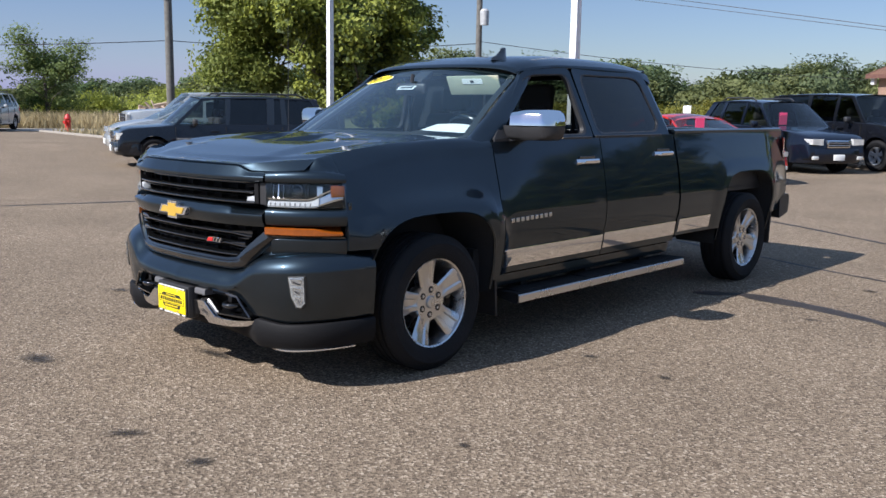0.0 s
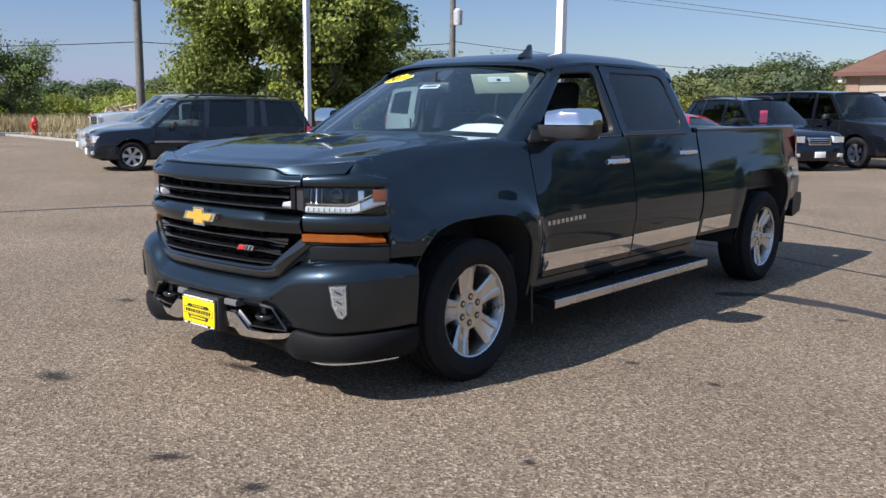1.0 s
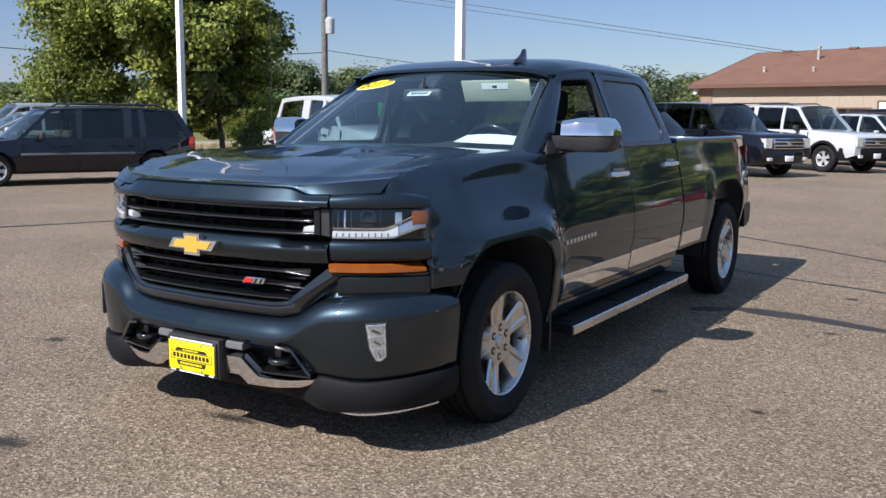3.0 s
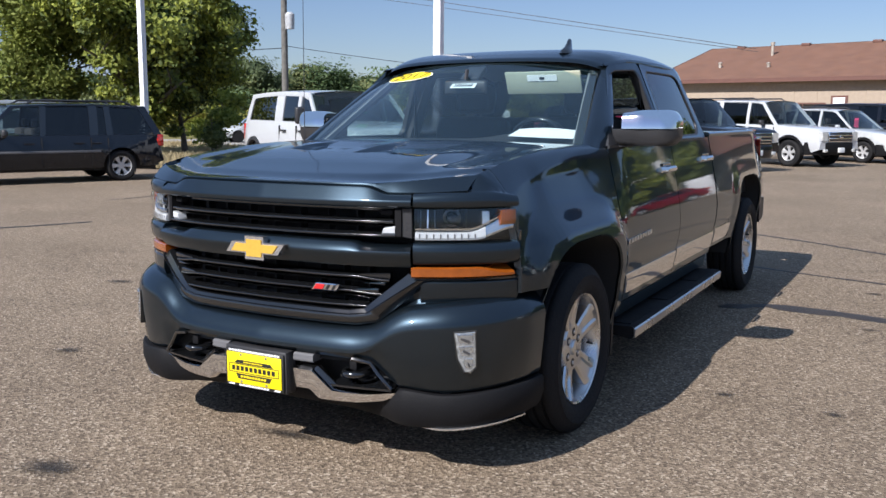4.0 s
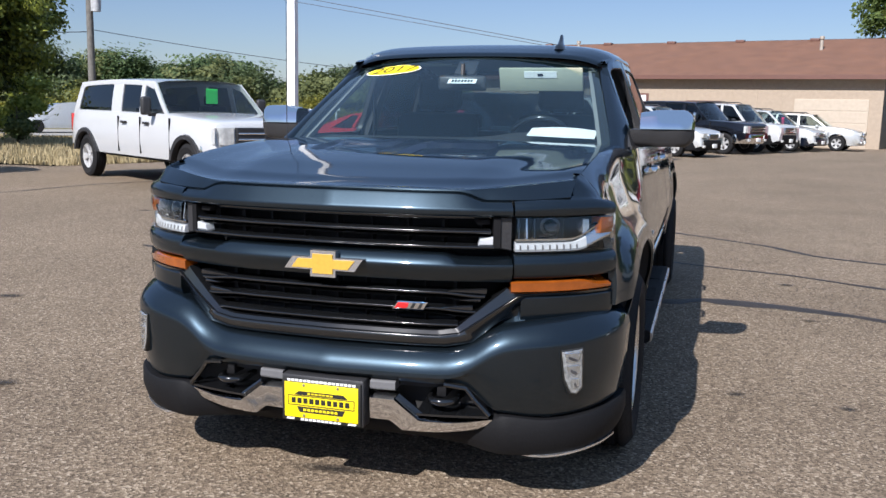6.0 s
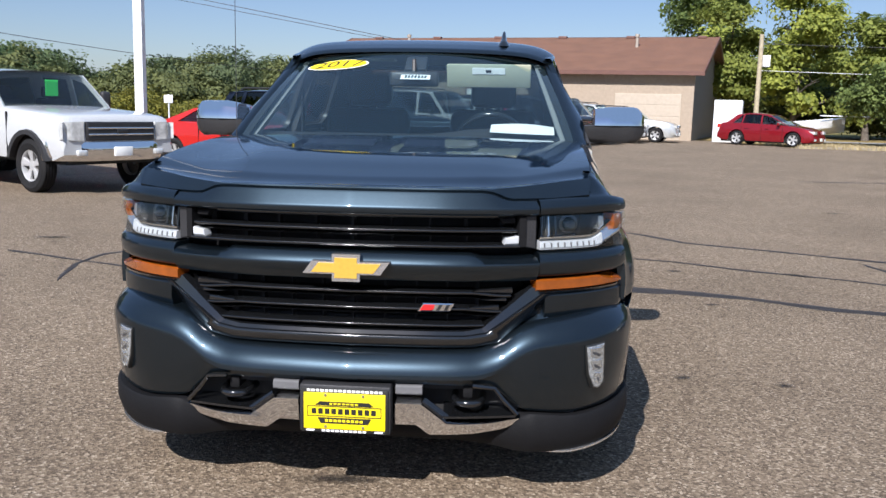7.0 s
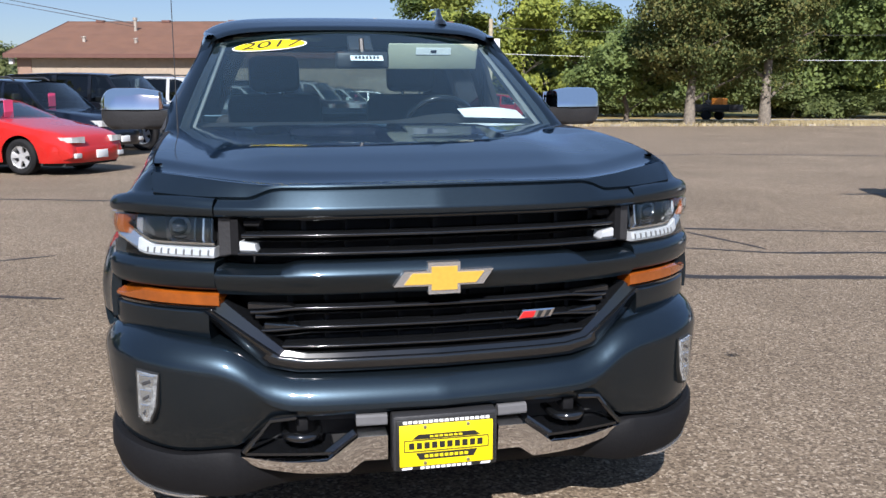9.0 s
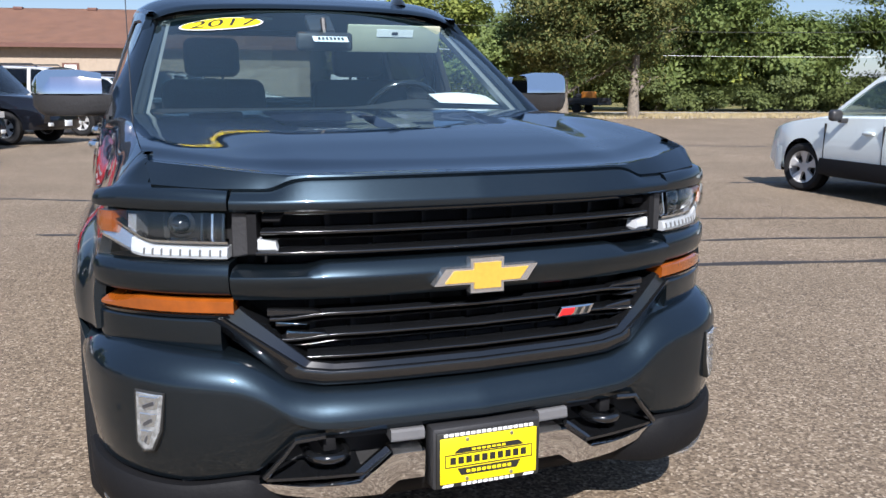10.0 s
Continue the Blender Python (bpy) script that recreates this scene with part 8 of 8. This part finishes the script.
# shark-fin antenna and mast
secs = []
for z, y0, y1, hw in ((0.0, 1.10, 1.26, 0.036), (0.018, 1.11, 1.255, 0.030), (0.034, 1.145, 1.25, 0.017), (0.06, 1.18, 1.248, 0.012), (0.08, 1.195, 1.246, 0.009), (0.088, 1.21, 1.24, 0.004)):
    yc, hy = (y0 + y1) / 2, (y1 - y0) / 2
    secs.append([(0.458 + hw * math.cos(a), yc + hy * math.sin(a), 1.780 + z) for a in (2 * math.pi * k / 12 for k in range(12))])
part("antenna_fin", loft(secs, True, True), GLOSSBLACK, truck, "black shark-fin antenna", 50)
mast = part("antenna_mast", tube([(-0.832, 0.385, 1.25), (-0.832, 0.39, 1.33), (-0.832, 0.40, 2.08)], [0.005, 0.0022, 0.0016], 6), BLACK, truck, "thin black radio mast")
part("mast_base", lathe([(0.022, 1.24), (0.02, 1.268), (0.01, 1.285), (0.0, 1.287)], 14, "z"), BLACK, mast)
for v in mast.children[0].data.vertices:
    v.co.x += -0.832
    v.co.y += 0.385

# cabin
def soft_box(name, x0, x1, y0, y1, z0, z1, r, mat, label="", parent=truck):
    return part(name, boxbm(x0, x1, y0, y1, z0, z1, r, 4), mat, parent, label, 60)


sc = []
for k in range(17):
    x = -0.80 + 1.6 * k / 16
    a = abs(x)
    y0 = 0.23 + 0.22 * (a / 0.845) ** 2.2
    bump_ = 0.035 * math.exp(-((x - 0.38) / 0.17) ** 2)
    sc.append([(x, y0 + 0.03, 1.235), (x, y0 + 0.14, 1.285), (x, 0.70, 1.30 + bump_), (x, 0.80, 1.27 + bump_), (x, 0.86, 1.1), (x, 0.84, 0.75)])
dash = part("dashboard", loft(sc), DASHTOP, truck, "dark dashboard", 50)
part("centre_screen", boxbm(-0.12, 0.12, 0.835, 0.865, 1.02, 1.17, 0.01), GLOSSBLACK, dash)
soft_box("console", -0.14, 0.14, 0.9, 1.5, 0.6, 0.95, 0.04, DASHTOP)
for sx in (1, -1):
    seat = new("seat")
    seat.parent = truck
    tagged(seat, "dark cloth front seat")
    soft_box("seat_base", sx * 0.39 - 0.26, sx * 0.39 + 0.26, 1.02, 1.56, 0.72, 0.90, 0.06, SEATCLOTH, "", seat)
    b = soft_box("backrest", -0.26, 0.26, -0.08, 0.08, 0.0, 0.62, 0.06, SEATCLOTH, "", seat)
    b.matrix_basis = Matrix.Translation((sx * 0.39, 1.52, 0.82)) @ Matrix.Rotation(-0.25, 4, "X")
    h = soft_box("headrest", -0.14, 0.14, -0.05, 0.05, 0.0, 0.2, 0.045, SEATCLOTH, "", seat)
    h.matrix_basis = Matrix.Translation((sx * 0.39, 1.68, 1.44)) @ Matrix.Rotation(-0.15, 4, "X")
    for o in (-0.05, 0.05):
        part("headrest_post", tube([(sx * 0.39 + o, 1.655, 1.40), (sx * 0.39 + o, 1.685, 1.48)], 0.007, 6), CHROME, seat)
    part("visor", boxbm(sx * 0.38 - 0.22, sx * 0.38 + 0.22, 1.16, 1.28, 1.695, 1.710, 0.006) if sx < 0 else boxbm(0.14, 0.60, -0.008, 0.008, -0.135, 0.0, 0.008), VISORCLOTH, truck, "pale cloth sun visor", 40)
visors = [o for o in truck.children if o.name.startswith("visor")]
for o in visors:
    if max(v.co.z for v in o.data.vertices) < 0.5:
        o.matrix_basis = Matrix.Translation((0.015, 0.985, 1.675)) @ Matrix.Rotation(0.42, 4, "X")
        lab = part("visor_label", boxbm(0.28, 0.46, -0.011, -0.0085, -0.055, -0.018, 0.001), WHITECARD, o, "pale warning label", 0)
        part("label_mark", boxbm(0.355, 0.385, -0.0125, -0.011, -0.045, -0.030), INK, lab, "", 0)
bench = soft_box("rear_bench", -0.75, 0.75, 2.32, 2.52, 0.75, 1.30, 0.07, SEATCLOTH, "dark cloth rear bench")
for x in (-0.42, 0.42):
    soft_box("rear_headrest", x - 0.12, x + 0.12, 2.42, 2.5, 1.31, 1.42, 0.03, SEATCLOTH, "", bench)
part("headliner", loft([[(u * 0.66, y, z - 0.05 * abs(u) ** 4) for u in (-1, -0.8, -0.4, 0, 0.4, 0.8, 1)] for y, z in ((1.13, 1.742), (1.3, 1.77), (1.8, 1.785), (2.3, 1.775), (2.55, 1.735))]), HEADLINER, truck, "grey headliner", 60)
sw = new("steering_wheel")
sw.parent = truck
sw.matrix_basis = Matrix.Translation((0.41, 0.96, 1.235)) @ Matrix.Rotation(-1.12, 4, "X")
part("wheel_ring", tube([(0.19 * math.cos(a), 0.19 * math.sin(a), 0) for a in (2 * math.pi * k / 32 for k in range(33))], 0.016, 8), GLOSSBLACK, sw, "dark steering wheel rim", 60)
part("wheel_hub", boxbm(-0.09, 0.09, -0.06, 0.06, -0.03, 0.02, 0.02), DASHTOP, sw)
part("wheel_spoke", boxbm(-0.19, 0.19, -0.018, 0.018, -0.012, 0.006, 0.005), LAMPSILVER, sw)
rm = part("rear_view_mirror", boxbm(-0.13, 0.13, -0.015, 0.015, -0.04, 0.04, 0.015), BLACK, truck, "dark rear-view mirror", 50)
rm.matrix_basis = Matrix.Translation((0.0, 0.80, 1.585)) @ Matrix.Rotation(0.1, 4, "Z")
part("mirror_stem", tube([(0, 0.0, 0.02), (0, 0.02, 0.10)], 0.012, 6), BLACK, rm)
sensor = part("sensor_cover", boxbm(-0.06, 0.06, -0.02, 0.02, -0.07, 0.07, 0.015), BLACK, truck)
sensor.matrix_basis = Matrix.Translation((0.0, 0.90, 1.66)) @ Matrix.Rotation(-1.0, 4, "X")

# papers on the dashboard
ppr = part("paper_sheet", loft([[(0.42 + 0.32 * u, 0.47 + 0.15 * v + 0.10 * u * u, 1.322 - 0.012 * u + 0.012 * math.sin(3 * u) * v + 0.035 * v) for u in (0, 0.15, 0.3, 0.45, 0.6, 0.75, 0.9, 1.0)] for v in (0, 0.35, 0.7, 1.0)]), PAPER, None, "", 60)
ppr.matrix_basis = LEAN
tagged(ppr, "white papers lying on the dashboard", "paper")


# stickers on the windshield
def ws_at(x, v, o=0.004):
    xb, xt = 0.845, 0.69
    return Vector(windshield_pt(x / (xb + (xt - xb) * v), v, o))


def sticker(cx, cv, rx, rv, n, mat, o, parent, name, square=False):
    pts = []
    for k in range(n):
        a = 2 * math.pi * k / n
        c, s = math.cos(a), math.sin(a)
        if square:
            m = max(abs(c), abs(s))
            c, s = c / m, s / m
        pts.append((cx + rx * c, cv + rv * s))
    vs = [tuple(ws_at(cx, cv, o))] + [tuple(ws_at(x, v, o)) for x, v in [(cx + (x - cx) * 0.5, cv + (v - cv) * 0.5) for x, v in pts]] + [tuple(ws_at(x, v, o)) for x, v in pts]
    fs = [(0, 1 + k, 1 + (k + 1) % n) for k in range(n)] + [(1 + k, 1 + n + k, 1 + n + (k + 1) % n, 1 + (k + 1) % n) for k in range(n)]
    return part(name, (vs, fs), mat, parent, "", 60)


yst = sticker(-0.437, 0.852, 0.178, 0.064, 40, WHITECARD, 0.004, None, "year_sticker")
yst.matrix_basis = LEAN
tagged(yst, "yellow oval year sticker on the windshield", "sticker")
sticker(-0.437, 0.852, 0.169, 0.057, 40, YSTICK, 0.006, yst, "sticker_face")


def flat_text(body, size, mat, parent, o, ux, vz, label=""):
    """Letters from the built-in font, turned to a mesh and laid on the glass."""
    cu = bpy.data.curves.new("letters", "FONT")
    cu.body, cu.size, cu.align_x, cu.align_y, cu.extrude = body, size, "CENTER", "CENTER", 0.0004
    cu.shear = 0.25
    tmp = bpy.data.objects.new("letters", cu)
    scene.collection.objects.link(tmp)
    dg = bpy.context.evaluated_depsgraph_get()
    me = bpy.data.meshes.new_from_object(tmp.evaluated_get(dg))
    bpy.data.objects.remove(tmp)
    bpy.data.curves.remove(cu)
    for v in me.vertices:
        x, h_, d = v.co
        p = ws_at(ux + x * 1.45, vz + h_ / 0.90, o + d)
        v.co = p
    me.materials.clear()
    me.materials.append(mat)
    ob = new("letters", me)
    ob.parent = parent
    return tagged(ob, label)


flat_text("2017", 0.098, INK, yst, 0.0075, -0.437, 0.852, "black printed year digits")
stk = sticker(0.014, 0.700, 0.078, 0.026, 24, WHITECARD, -0.004, None, "stock_sticker", True)
stk.matrix_basis = LEAN
tagged(stk, "small white stock label inside the windshield", "sticker")
for q in range(7):
    x = -0.044 + q * 0.0175
    vs = [tuple(ws_at(xx, vv, -0.002)) for xx, vv in ((x, 0.686), (x + 0.011, 0.686), (x + 0.013, 0.714), (x + 0.002, 0.714))]
    part("print_bar", (vs, [(0, 1, 2, 3)]), INK, stk, "", 0)

# ---- small things at the edge of the lot ----
trailer = thing("utility_trailer", "flat utility trailer carrying an orange machine under the trees", "trailer", Matrix.Translation((27.7, 47.3, 0)) @ Matrix.Rotation(0.5, 4, "Z"))
part("deck", boxbm(-0.75, 0.75, -1.4, 1.4, 0.5, 0.6, 0.02), BLACK, trailer)
for sx in (1, -1):
    part("side_rail", boxbm(sx * 0.74 - 0.03, sx * 0.74 + 0.03, -1.4, 1.4, 0.6, 0.95, 0.01), BLACK, trailer)
    part("wheel", tube([(sx * 0.62, 0.2, 0.3), (sx * 0.82, 0.2, 0.3)], 0.3, 18), RUBBER, trailer)
    part("mudguard", boxbm(sx * 0.72 - 0.14, sx * 0.72 + 0.14, -0.2, 0.6, 0.6, 0.66, 0.02), BLACK, trailer)
machine = thing("orange_machine", "orange garden machine standing on a trailer", "machine", Matrix.Translation((27.6, 47.2, 0.6)) @ Matrix.Rotation(0.5, 4, "Z"))
ORANGE = pbr("orange_paint", (0.75, 0.25, 0.03), 0.5, var=0.15)
part("hood", boxbm(-0.35, 0.25, -0.7, 0.1, 0.15, 0.75, 0.08), ORANGE, machine)
part("seat", boxbm(-0.25, 0.2, 0.15, 0.6, 0.3, 0.6, 0.06), BLACK, machine)
part("roll_bar", tube([(-0.3, 0.65, 0.1), (-0.3, 0.68, 1.0), (0.25, 0.68, 1.0), (0.25, 0.65, 0.1)], 0.03), BLACK, machine)
for x in (-0.38, 0.3):
    for y, r in ((-0.5, 0.18), (0.45, 0.24)):
        part("wheel", tube([(x - 0.07, y, r), (x + 0.07, y, r)], r, 16), RUBBER, machine)
boat = thing("boat", "white open boat on stands behind the red sedan", "boat", Matrix.Translation((14.1, 42.5, 0)) @ Matrix.Rotation(-1.25, 4, "Z"))
sc = []
for k in range(13):
    f = k / 12
    w = 0.85 * (1 - max(0, (f - 0.45) / 0.55) ** 2.2) + 0.01
    y = -1.8 + 4.6 * f
    kz = 0.45 + 0.28 * max(0, f - 0.5) ** 1.5 * 2
    tz = 1.05 + 0.35 * f ** 2
    sc.append([(-w, y, tz), (-w * 0.92, y, (kz + tz) / 2), (-w * 0.35, y, kz + 0.05), (0, y, kz), (w * 0.35, y, kz + 0.05), (w * 0.92, y, (kz + tz) / 2), (w, y, tz), (w * 0.9, y, tz - 0.02), (0, y, tz - 0.12), (-w * 0.9, y, tz - 0.02)])
part("hull", loft(sc, True, True), WHITEPOLE, boat, "white moulded hull", 40)
for y in (-1.0, 1.2):
    part("stand", boxbm(-0.5, 0.5, y - 0.08, y + 0.08, -0.02, 0.55, 0.02), GREYWOOD, boat)
part("oar_board", boxbm(-0.12, 0.12, 1.4, 4.2, 1.42, 1.48, 0.01), WHITEPOLE, boat, "long pale board laid over the bow")
box = thing("white_cabinet", "white metal cabinet beside the building", "cabinet", Matrix.Translation((10.7, 42.6, 0)) @ Matrix.Rotation(-0.28, 4, "Z"))
part("body", boxbm(-0.6, 0.75, -0.45, 0.45, 0.0, 2.1, 0.03), WHITEPOLE, box)
part("door", boxbm(-0.55, 0.7, -0.475, -0.455, 0.08, 2.02, 0.01), WHITEPOLE, box)
cart = thing("road_car", "small silver car on the road beyond the verge", "car", Matrix.Translation((-27.4, 31.0, -0.02)) @ Matrix.Rotation(-0.64, 4, "Z"))
sc = []
for y, w, z0, z1 in ((-2.1, 0.6, 0.4, 0.62), (-1.9, 0.8, 0.25, 0.75), (-1.0, 0.86, 0.22, 0.9), (-0.4, 0.84, 0.22, 1.3), (0.3, 0.84, 0.22, 1.4), (1.2, 0.84, 0.22, 1.3), (1.9, 0.82, 0.25, 0.95), (2.15, 0.7, 0.4, 0.8)):
    sc.append([(-w, y, z0), (-w, y, (z0 + z1) / 2), (-w * 0.75, y, z1), (w * 0.75, y, z1), (w, y, (z0 + z1) / 2), (w, y, z0)])
part("body", loft(sc, True, True), P_SILVER, cart, "", 40)
for sx in (1, -1):
    for y in (-1.3, 1.3):
        part("wheel", tube([(sx * 0.68, y, 0.3), (sx * 0.87, y, 0.3)], 0.3, 18), RUBBER, cart)
